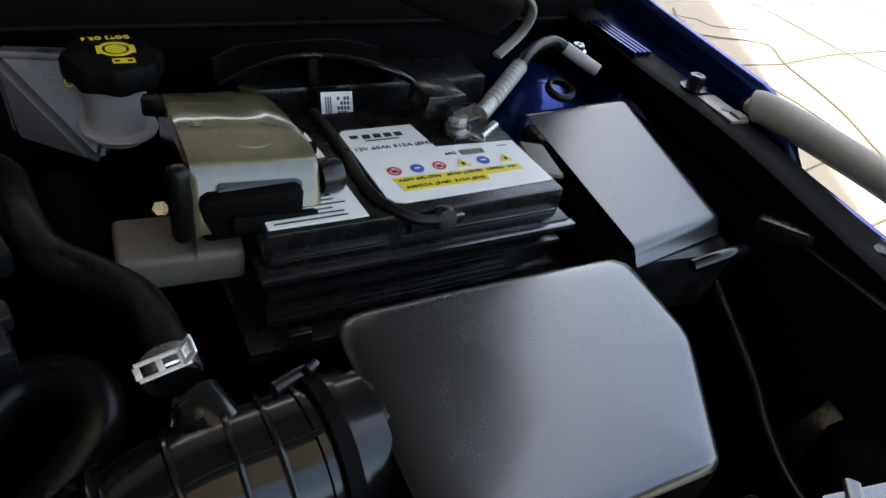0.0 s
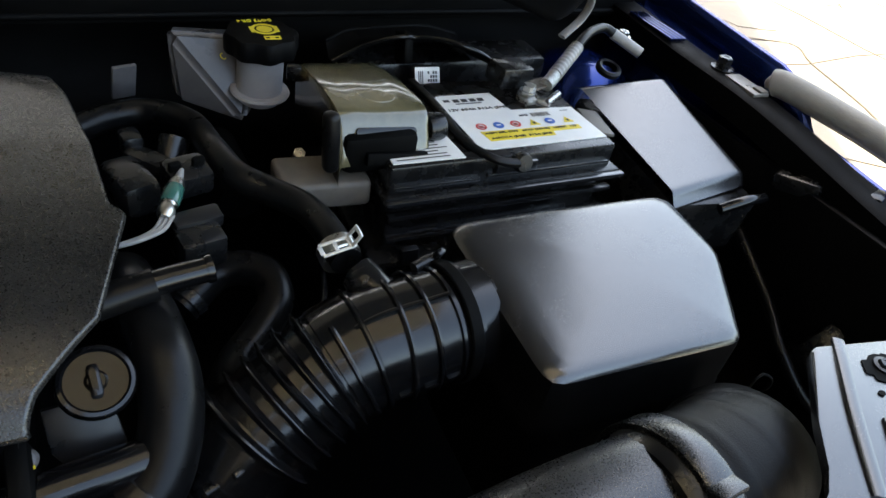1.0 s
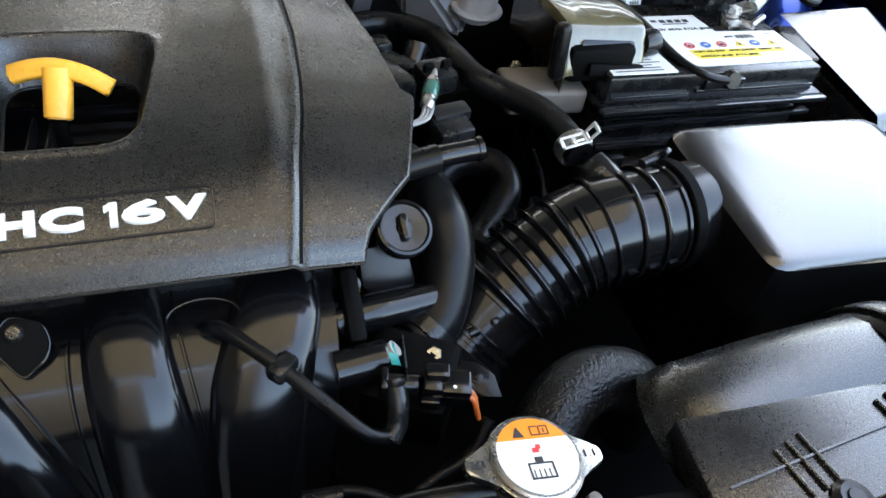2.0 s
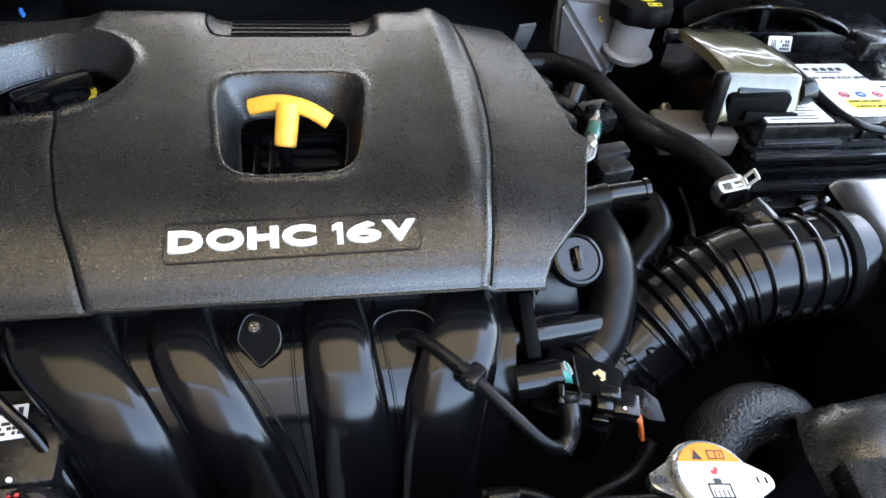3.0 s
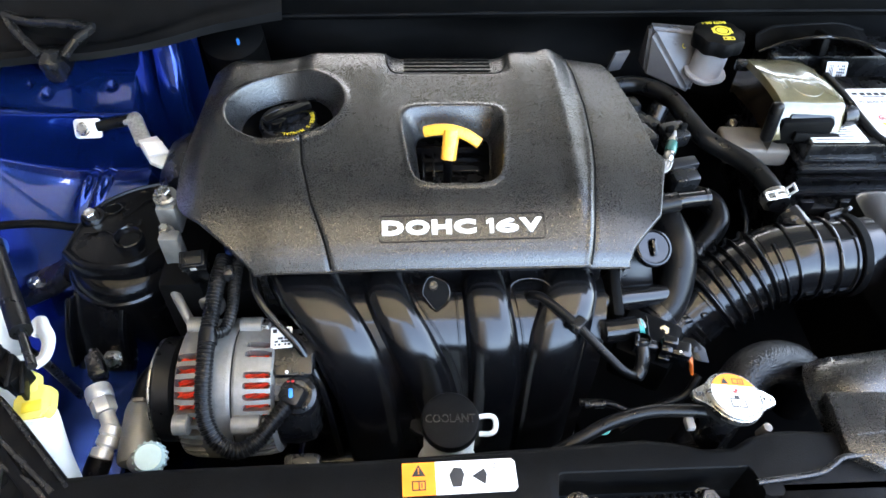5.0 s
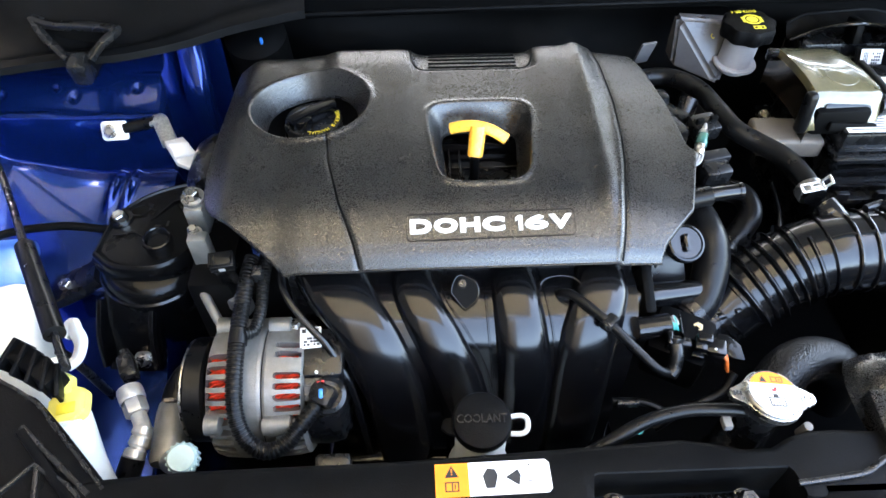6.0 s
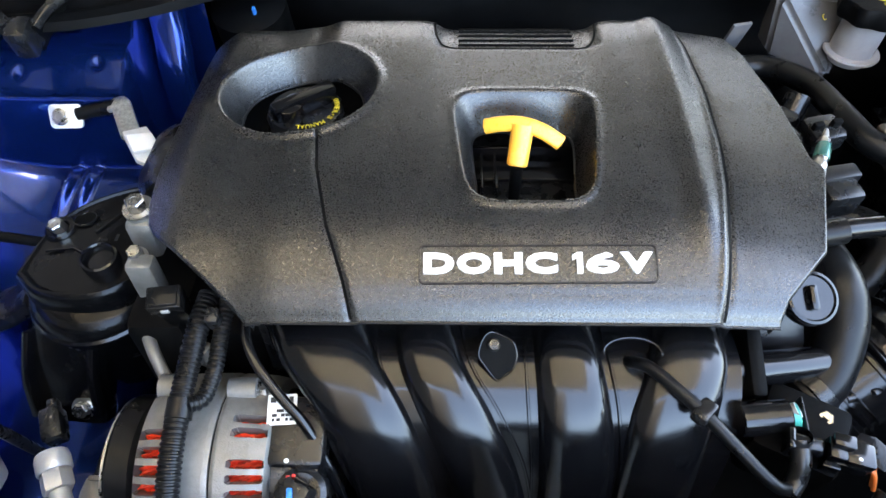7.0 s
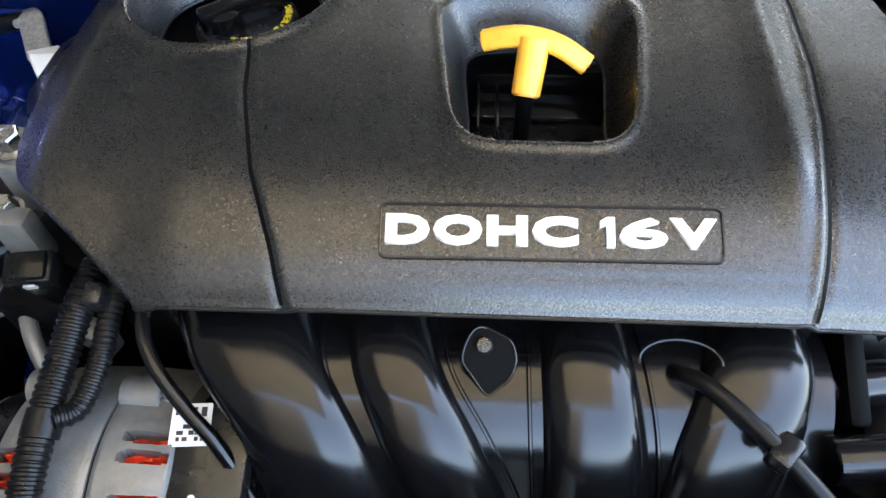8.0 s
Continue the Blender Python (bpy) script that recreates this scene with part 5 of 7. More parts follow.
    part("yellow_mark", box((0.012, 0.002, 0.001), pose(0.178, 0.002, 0.7845, 0, 0, 8), 0), YELLOW, ob)

    ob = thing("sensor_connector", "black two-part sensor connector with orange wires", "connector", (0.21, -0.075, 0.77))
    m = pose(0.209, -0.0715, 0.7755, 6, 4, -14)
    part("socket", box((0.024, 0.0115, 0.0125), m @ pose(-0.014, 0, -0.001), 0.004, seg=3), GLOSS, ob)
    part("socket_collar", box((0.0045, 0.0145, 0.015), m @ pose(-0.025, 0, -0.001), 0.0015), GLOSS, ob)
    bm = box((0.0115, 0.0155, 0.020), m @ pose(0.0035, 0, -0.0015), 0.002)
    box((0.0185, 0.0165, 0.0185), m @ pose(0.0180, 0, -0.0015), 0.002, bm)
    box((0.0115, 0.004, 0.009), m @ pose(0.0035, -0.0085, -0.007), 0.001, bm)
    part("plug", bm, GLOSS, ob)
    part("latch", box((0.014, 0.009, 0.004), m @ pose(0.006, 0.004, 0.0105), 0.0012), GLOSS, ob)
    part("plug_rib", box((0.0225, 0.0012, 0.0012), m @ pose(0.015, -0.0078, 0.0015), 0.0004), SATIN, ob)
    part("paint_dot", lathe([(0, 0), (0.0012, 0), (0.0012, 0.0006), (0, 0.0008)], m @ Vector((0.0165, -0.0045, 0.0078)), m.to_3x3() @ Vector((0, 0, 1)), 10), PAPER, ob, "small white paint dot")
    for k in range(3):
        a, b = m @ Vector((0.027, -0.005 + 0.0045 * k, -0.001)), m @ Vector((0.031, -0.008 + 0.004 * k, -0.004))
        part("wire", tube([tuple(a), tuple(b), (0.240, -0.090 + 0.003 * k, 0.756)], 0.0016, 8), ORANGE_WIRE if k < 2 else RUBBER, ob)
    part("loom", tube([(0.246, -0.092, 0.757), (0.232, -0.105, 0.742), (0.200, -0.115, 0.735), (0.170, -0.125, 0.715)], 0.004, 10), RUBBER, ob)
    part("lower_loom", tube([(0.13, -0.105, 0.735), (0.16, -0.108, 0.735), (0.185, -0.12, 0.73)], 0.0035, 10), RUBBER, ob)
    part("drain_plug", lathe([(0, 0), (0.006, 0), (0.006, 0.01), (0, 0.01)], (0.148, -0.128, 0.725), (0.1, -0.5, 0.8), 14), TEAL, ob)
    part("pin", tube([(0.132, -0.112, 0.742), (0.152, -0.112, 0.742)], 0.004, 12), SATIN, ob)


throttle_area()


def radiator_hose():
    ob = thing("radiator_hose", "thick black textured rubber radiator hose", "hose", (0.3, -0.09, 0.76))
    part("hose", tube([(0.225, -0.158, 0.70), (0.245, -0.140, 0.730), (0.268, -0.118, 0.752), (0.292, -0.095, 0.764), (0.322, -0.082, 0.762), (0.352, -0.080, 0.748), (0.372, -0.075, 0.715), (0.385, -0.07, 0.66)], 0.0215, 26, 12), CREASED, ob)
    part("hose_clamp", lathe([(0.0215, -0.006), (0.0228, -0.005), (0.0228, 0.005), (0.0215, 0.006)], (0.2305, -0.152, 0.709), (0.55, 0.5, 0.8), 30), DEEP, ob)


radiator_hose()


# ---- air filter box and inlet duct ----
def air_box():
    ob = thing("air_filter_box", "black plastic air filter box with a sloping lid", "air filter box", (0.6, 0.03, 0.7))
    # lid: (x, y, z) round the rim
    rim = [(0.470, -0.048, 0.803), (0.470, 0.03, 0.808), (0.470, 0.1125, 0.813), (0.56, 0.1165, 0.809), (0.699, 0.1195, 0.802), (0.7095, 0.110, 0.801), (0.707, 0.046, 0.7985), (0.704, 0.033, 0.7975), (0.657, -0.0445, 0.790), (0.647, -0.0485, 0.790), (0.56, -0.0485, 0.797)]
    cx, cy = 0.595, 0.035
    n = len(rim)
    A = np.array([(1, p[0] - cx, p[1] - cy) for p in rim])
    k0, kx, ky = np.linalg.lstsq(A, np.array([p[2] for p in rim]), rcond=None)[0]
    loop = []
    for i in range(n):
        a, b = np.array(rim[i]), np.array(rim[(i + 1) % n])
        for f in np.linspace(0.0, 1.0, 9)[:-1]:
            loop.append(a * (1 - f) + b * f)
    loop = np.array(loop)
    for _ in range(2):
        loop = (np.roll(loop, 1, 0) + 2 * loop + np.roll(loop, -1, 0)) / 4
    bm = bmesh.new()
    rings = []
    for s, dz in ((0.02, 0.003), (0.2, 0.003), (0.4, 0.0027), (0.6, 0.002), (0.75, 0.0015), (0.86, 0.0009), (0.92, 0.0), (0.965, -0.0018), (0.99, -0.0055), (1.0, -0.012), (1.0, -0.020), (1.0, -0.05), (1.01, -0.052), (1.01, -0.062), (0.97, -0.064), (0.93, -0.20)):
        ring = []
        for p in loop:
            plane = k0 + kx * (p[0] - cx) * min(s, 1) + ky * (p[1] - cy) * min(s, 1)
            w = max(0.0, (min(s, 1.0) - 0.6) / 0.4) ** 2
            ring.append(bm.verts.new((cx + (p[0] - cx) * s, cy + (p[1] - cy) * s, plane * (1 - w) + p[2] * w + dz)))
        rings.append(ring)
    m = len(rings[0])
    bm.faces.new(rings[0])
    for r0, r1 in zip(rings[:9], rings[1:9]):
        for i in range(m):
            bm.faces.new((r0[i], r0[(i + 1) % m], r1[(i + 1) % m], r1[i]))
    # case below the lid's edge: same plastic, its shade put in darker black
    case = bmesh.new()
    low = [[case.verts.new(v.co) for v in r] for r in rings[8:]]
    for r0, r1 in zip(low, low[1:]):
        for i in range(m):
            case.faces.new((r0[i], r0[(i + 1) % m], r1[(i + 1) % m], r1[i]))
    for r in rings[9:]:
        for v in r:
            bm.verts.remove(v)
    part("lid", bm, LIDMAT, ob)
    part("shaded_case", case, BLACK_PANEL, ob, "lower case with its shade put in a darker black")
    part("outlet", lathe([(0.0405, 0), (0.0405, 0.012), (0.0400, 0.014), (0, 0.014)], (0.476, 0.051, 0.769), (-1, -0.06, 0.0), 36), SATIN, ob)
    for x, y, z, r in ((0.700, -0.055, 0.722, -15), (0.745, 0.09, 0.735, 60)):
        m = pose(x, y, z, 10, 0, r)
        wire = [(-0.010, 0.0, -0.013), (-0.010, -0.003, 0.004), (-0.008, -0.001, 0.014), (0.0, 0.002, 0.017), (0.008, -0.001, 0.014), (0.010, -0.003, 0.004), (0.010, 0.0, -0.013)]
        part("spring_clip", tube([tuple(m @ Vector(c)) for c in wire], 0.0013, 8, 5), DEEP, ob, "thin dark wire clip")


air_box()


def air_duct():
    ob = thing("air_inlet_duct", "black plastic air inlet duct with a clamp band", "air duct", (0.45, -0.14, 0.78))
    # flattened trough towards the grille
    bm = bmesh.new()
    sec = [(-0.050, -0.055), (-0.048, -0.020), (-0.040, -0.004), (-0.025, 0.006), (0.0, 0.011), (0.018, 0.008), (0.032, -0.002), (0.038, -0.018), (0.039, -0.055)]
    sweep(bm, spline([(0.336, -0.128, 0.776), (0.346, -0.130, 0.789), (0.364, -0.132, 0.797), (0.42, -0.128, 0.800), (0.47, -0.126, 0.801), (0.500, -0.126, 0.801)], 8), [(-a, b) for a, b in sec], side=(-0.05, -1.0, -0.08))
    part("trough", bm, DUCT, ob)
    bm = bmesh.new()
    o = [(0.328, -0.142), (0.50, -0.148), (0.520, -0.165), (0.515, -0.196), (0.44, -0.205), (0.345, -0.215), (0.322, -0.20)]
    prism(o, 0.790, 0.808, Matrix.Identity(4), 0.003, bm)
    part("scoop", bm, DUCT, ob)
    for x, y in ((0.466, -0.158), (0.384, -0.172)):
        for k in range(3):
            bm = bmesh.new()
            sweep(bm, [(x - 0.012 + 0.010 * k, y + 0.003 * k, 0.808), (x - 0.008 + 0.010 * k, y - 0.028 + 0.002 * k, 0.809)], squircle(0.0013, 0.0022, 3, 8))
            part("ridge", bm, DUCT, ob)
    bm = bmesh.new()
    sweep(bm, [(0.335, -0.185, 0.8085), (0.42, -0.176, 0.8085), (0.518, -0.166, 0.8085)], squircle(0.001, 0.0012, 3, 6))
    part("fold", bm, DUCT, ob)
    for x, y in ((0.478, -0.192), (0.396, -0.206)):
        part("rivet", lathe([(0, 0), (0.011, 0), (0.0115, 0.003), (0.0085, 0.006), (0.005, 0.0055), (0.0045, 0.0066), (0, 0.0066)], (x, y, 0.807), (0, 0, 1), 24), COVER_SMOOTH, ob)
    # round joint and clamp
    d = (1, 0.04, -0.02)
    part("joint", lathe([(0.0, 0), (0.050, 0), (0.053, 0.004), (0.053, 0.02), (0.050, 0.022), (0, 0.022)], (0.492, -0.132, 0.765), d, 44), SATIN, ob)
    part("clamp_band", lathe([(0.050, 0.0), (0.0565, 0.0), (0.0575, 0.002), (0.0575, 0.020), (0.0565, 0.022), (0.05, 0.022)], (0.502, -0.1315, 0.765), d, 48), DUCT, ob)
    part("clamp_lock", box((0.022, 0.016, 0.004), pose(0.514, -0.150, 0.8190, -18, 0, 4), 0.0015), DUCT, ob)
    bm = bmesh.new()
    sweep(bm, spline([(0.522, -0.131, 0.765), (0.552, -0.129, 0.765), (0.578, -0.124, 0.762), (0.596, -0.115, 0.752), (0.606, -0.105, 0.735), (0.610, -0.10, 0.70)], 8), circle(0.053, 40),
          scale=lambda t: 1.0 - 0.05 * t + 0.02 * (abs((t * 5) % 1 - 0.5) < 0.12))
    part("elbow", bm, DUSTY, ob)


air_duct()


# ---- battery corner ----
def battery():
    ob = thing("battery", "black car battery with a white and yellow printed label", "battery", (0.577, 0.275, 0.63))
    x0, x1, y0, y1 = 0.4535, 0.6965, 0.1865, 0.3615
    cx, cy = (x0 + x1) / 2, (y0 + y1) / 2
    part("case", box((x1 - x0 - 0.004, y1 - y0 - 0.004, 0.14), pose(cx, cy, 0.70), 0.006), SATIN, ob)
    bm = box((x1 - x0 + 0.014, y1 - y0 + 0.014, 0.010), pose(cx + 0.003, cy, 0.785), 0.003)
    box((x1 - x0, y1 - y0 - 0.026, 0.028), pose(cx, cy - 0.013, 0.802), 0.003, bm)
    part("lid", bm, SATIN, ob)
    bm = box((0.140, 0.006, 0.004), pose(cx + 0.045, y0 - 0.001, 0.798), 0.001)
    box((0.085, 0.006, 0.004), pose(cx - 0.075, y0 - 0.001, 0.796), 0.001, bm)
    box((0.045, 0.006, 0.012), pose(cx + 0.005, y0 - 0.002, 0.805), 0.002, bm)
    part("front_rib", bm, LIDMAT, ob)
    for dz, dy, w in ((0.785, 0.010, 0.262), (0.766, 0.004, 0.25), (0.742, 0.005, 0.25)):
        part("front_ridge", box((w, 0.010, 0.006), pose(cx + 0.004, y0 - dy + 0.002, dz), 0.0022), LIDMAT, ob)
    tray = part("tray", box((0.285, 0.205, 0.012), pose(cx + 0.006, cy - 0.004, 0.722), 0.004), SATIN, ob)
    for k in range(5):
        part("tray_notch", box((0.018, 0.008, 0.018), pose(0.475 + 0.052 * k, y0 - 0.016, 0.730), 0.002), LIDMAT, ob)
    z = 0.8165
    lab = [(0.546, 0.298), (0.549, 0.302), (0.612, 0.303), (0.6175, 0.265), (0.691, 0.262), (0.6935, 0.200), (0.62, 0.199), (0.560, 0.1985), (0.552, 0.201), (0.548, 0.207)]
    label = part("label", prism(lab, z - 0.0008, z + 0.0006), PAPER, ob, "white printed battery label", smooth=False)
    lab2 = [(0.4575, 0.1915), (0.5275, 0.1905), (0.523, 0.27), (0.520, 0.305), (0.4575, 0.305)]
    rear_label = part("rear_label", prism(lab2, z - 0.0008, z + 0.0006), PAPER, ob, "second white printed label", smooth=False)
    t = pose(0, 0, z + 0.0009)
    part("yellow_field", prism([(0.562, 0.2285), (0.676, 0.2265), (0.676, 0.219), (0.640, 0.2185), (0.639, 0.211), (0.565, 0.211)], z, z + 0.0009), YELLOW, label, smooth=False)
    words("12V 60Ah 512A (EN)", 0.066, t @ pose(0.583, 0.2715, 0), INK, "lettering", label, 0.0002, 0.0055)
    words("AGM 60L-DIN   60Ah (20HR)  100RC  12V", 0.108, t @ pose(0.619, 0.2238, 0.0003), INK, "lettering", label, 0.0002, 0.0038)
    words("640CCA (SAE)  512A (EN)", 0.068, t @ pose(0.602, 0.2148, 0.0003), INK, "lettering", label, 0.0002, 0.0038)
    words("60G", 0.010, t @ pose(0.625, 0.2525, 0), INK, "lettering", label, 0.0002, 0.0035)
    bars("brand_mark", t, [(0.553 + 0.0095 * k, 0.2865, 0.007, 0.0065) for k in range(1, 5)] + [(0.552, 0.288, 0.007, 0.005), (0.563, 0.2825, 0.03, 0.0018)], label)
    bars("bar_code", t, [(0.634 + 0.0021 * k, 0.248, 0.0010 + 0.0004 * (k % 3 == 0), 0.0075) for k in range(11)] + [(0.672, 0.255, 0.010, 0.0012)], label)
    for k, x in enumerate((0.568, 0.5875, 0.607, 0.628, 0.648, 0.669)):
        at = (x, 0.2375, z + 0.0009)
        if k in (0, 2):
            bm = lathe([(0.0042, 0), (0.0056, 0), (0.0056, 0.0003), (0.0042, 0.0003)], at, n=22)
            box((0.009, 0.0012, 0.0003), Matrix.Translation(at) @ pose(0, 0, 0.0001, 0, 0, -40), 0, bm)
            part("symbol", bm, RED, label)
            bars("symbol_mark", t, [(x - 0.0022, 0.2355, 0.0044, 0.0035)], label)
        elif k in (1, 4):
            part("symbol", lathe([(0.0056, 0), (0.0056, 0.0003), (0, 0.0003)], at, n=22), BLUE_INK, label)
            bars("symbol_mark", t @ pose(0, 0, 0.0004), [(x - 0.0025, 0.2365, 0.005, 0.002)], label, PAPER)
        else:
            part("symbol", prism([(x - 0.006, 0.2325), (x + 0.006, 0.2325), (x, 0.243)], z + 0.0006, z + 0.0011), YELLOW, label, smooth=False)
            bars("symbol_mark", t @ pose(0, 0, 0.0004), [(x - 0.0016, 0.2337, 0.0032, 0.0042)], label)
    bars("small_print", t, [(0.462 + 0.003 * (k % 2), 0.1945 + 0.0048 * k, 0.052 - 0.004 * (k % 3), 0.0016) for k in range(6)], rear_label)
    part("warning_mark", prism([(0.505, 0.236), (0.518, 0.236), (0.5115, 0.247)], z, z + 0.0009), YELLOW, rear_label, smooth=False)
    # carrying handle laid along the lid
    bm = bmesh.new()
    sweep(bm, spline([(0.536, 0.335, 0.8185), (0.538, 0.300, 0.8195), (0.5385, 0.262, 0.8195), (0.5365, 0.230, 0.8195), (0.540, 0.204, 0.8185), (0.550, 0.188, 0.8165), (0.562, 0.181, 0.814), (0.578, 0.179, 0.812)], 6), squircle(0.0042, 0.0032, 3, 14), side=(1, 0.2, 0))
    part("carry_strap", bm, RUBBER, ob)
    part("strap_knob", lathe([(0, -0.004), (0.009, -0.004), (0.010, 0), (0.008, 0.006), (0, 0.006)], (0.584, 0.183, 0.810), (0, -1, 0.3), 20), SATIN, ob)
    # end terminal
    part("terminal_post", lathe([(0, 0), (0.0095, 0), (0.0088, 0.016), (0, 0.016)], (0.647, 0.284, 0.812), n=24), STEEL, ob)
    part("lid_end", box((0.024, 0.05, 0.004), pose(0.706, 0.235, 0.812, 0, 8, -12), 0.0012), BEIGE, ob, "beige lid edge")
    return ob


battery()


def battery_cable():
    ob = thing("battery_cable", "grey-sleeved battery cable with a plated clamp", "cable", (0.68, 0.3, 0.83))
    bm = lathe([(0.0090, 0), (0.0118, 0.001), (0.0118, 0.007), (0.0090, 0.008)], (0.647, 0.282, 0.817), n=24)
    box((0.022, 0.009, 0.006), pose(0.658, 0.272, 0.821, 0, 0, -38), 0.0015, bm)
    lathe([(0, 0), (0.0036, 0), (0.0036, 0.020), (0, 0.020)], (0.660, 0.264, 0.823), (0.8, 0.35, 0.25), 12, bm)
    part("clamp", bm, STEEL, ob)
    part("bolt_nut", lathe([(0, 0), (0.0075, 0), (0.0075, 0.006), (0, 0.006)], (0.646, 0.281, 0.829), n=6), STEEL, ob)
    part("sensor_box", box((0.040, 0.032, 0.022), pose(0.640, 0.314, 0.833, 0, 4, 6), 0.002), SATIN, ob)
    part("fuse_tab", box((0.024, 0.018, 0.003), pose(0.662, 0.288, 0.832, 0, -6, 10), 0.0008), BEIGE, ob, "dull brown tab")
    part("lug", tube([(0.666, 0.281, 0.834), (0.676, 0.287, 0.837), (0.684, 0.293, 0.841)], 0.0075, 14), BRAID, ob)
    part("sleeve", tube([(0.682, 0.291, 0.840), (0.703, 0.305, 0.848), (0.726, 0.321, 0.856)], 0.0076, 16, 10, 0.05, 0.006), SLEEVE, ob, "grey shrink sleeve")
    part("cable", tube([(0.724, 0.320, 0.855), (0.742, 0.333, 0.861), (0.765, 0.348, 0.863), (0.793, 0.360, 0.861), (0.812, 0.355, 0.852)], 0.0056, 16), RUBBER, ob)
    part("earth_lug", tube([(0.806, 0.358, 0.855), (0.820, 0.348, 0.848), (0.836, 0.334, 0.840)], 0.0066, 16), SLEEVE, ob)
    hex_bolt("bolt", (0.832, 0.368, 0.846), (0, 0, 1), ob, 0.007, 0.010, 0.008)


battery_cable()


def fuse_cover():
    ob = thing("terminal_cover", "smoky olive plastic battery terminal cover with dusty base", "fuse cover", (0.45, 0.26, 0.80))
    # profile from the back edge over the crown and down the sloping front, on both long sides
    Y = [0.345, 0.341, 0.334, 0.310, 0.285, 0.260, 0.240, 0.230, 0.2255, 0.223, 0.2195, 0.214, 0.207, 0.2055]
    left = [0.830, 0.8385, 0.8430, 0.8478, 0.8515, 0.8538, 0.8542, 0.8535, 0.8522, 0.8500, 0.8440, 0.8330, 0.8190, 0.8100]
    right = [0.828, 0.8370, 0.8410, 0.8450, 0.8480, 0.8490, 0.8482, 0.8470, 0.8452, 0.8425, 0.8355, 0.8250, 0.8120, 0.8040]
    U = [0.0, 0.004, 0.022, 0.07, 0.2, 0.35, 0.5, 0.65, 0.8, 0.93, 0.978, 0.996, 1.0, 1.0]
    drop = [0.010, 0.0042, 0.0010, 0.0, 0.0, 0.0, 0.0, 0.0, 0.0, 0.0, 0.0010, 0.0042, 0.010, 0.024]
    V = []
    for y, zl, zr in zip(Y, left, right):
        xl, xr = np.interp(y, [0.205, 0.342], [0.4150, 0.4170]), np.interp(y, [0.205, 0.236, 0.342], [0.500, 0.5030, 0.4925])
        for u, d in zip(U, drop):
            sag = 0.0005 * math.sin(9 * u + 60 * y) * math.sin(math.pi * u)
            V.append((xl + (xr - xl) * u, y, zl + (zr - zl) * u - d + sag))
    sheet("cover", V, grid_faces(len(U), len(Y)), SMOKE, ob, "crinkled smoky clear cover")
    film = [(x, y, z - d) for x, y, z in V[::len(U)] for d in (0.0, 0.014, 0.030, 0.042)]
    sheet("side_film", film, grid_faces(4, len(Y)), FILM, ob, "dark brown clear side film")
    m = pose(0.462, 0.256, 0.8508, -1, 4, 6)
    words("+", 0.018, m, SMOKE, "emboss", ob, 0.0002, 0.018)
    part("emboss_ring", lathe([(0.0180, -0.001), (0.0200, -0.001), (0.0190, 0.0003), (0.0185, 0.0003)], m @ Vector((0, 0, 0)), m.to_3x3() @ Vector((0, 0, 1)), 30), SMOKE, ob)
    m = pose(0.459, 0.2155, 0.8345, 62, 4, 0)
    part("front_band", prism(rounded(0.056, 0.0075, 0.0035), 0.0004, 0.0014, m, 0.0004), GLOSS, ob, "dark clear front window")
    part("catch", box((0.058, 0.008, 0.012), pose(0.466, 0.2035, 0.8145, -12, 5, 0), 0.002), DEEP, ob, "black catch under the front edge")
    part("inner_box", box((0.068, 0.125, 0.035), pose(0.453, 0.268, 0.818), 0.006), DEEP, ob)
    part("end_post", box((0.0145, 0.015, 0.054), pose(0.4085, 0.2125, 0.8310, -6), 0.0062, seg=3), RUBBER, ob)
    part("back_lug", box((0.016, 0.010, 0.016), pose(0.413, 0.334, 0.834, 0, 0, -20), 0.003), SATIN, ob)
    part("hinge_roll", lathe([(0, -0.008), (0.012, -0.008), (0.013, -0.004), (0.013, 0.004), (0.012, 0.008), (0, 0.008)], (0.5105, 0.228, 0.828), (1, 0.1, 0), 24), SATIN, ob)
    for k in range(3):
        part("rib", box((0.005, 0.006, 0.008), pose(0.506 - 0.003 * k, 0.250 + 0.02 * k, 0.838), 0.001), DEEP, ob)
    # dusty base band below, round at the corner
    bm = bmesh.new()
    box((0.080, 0.05, 0.026), pose(0.408, 0.231, 0.780, 0, 0, -4), 0.005, bm, 3)
    part("base_band", bm, BEIGE, ob, "dusty beige base band")


fuse_cover()


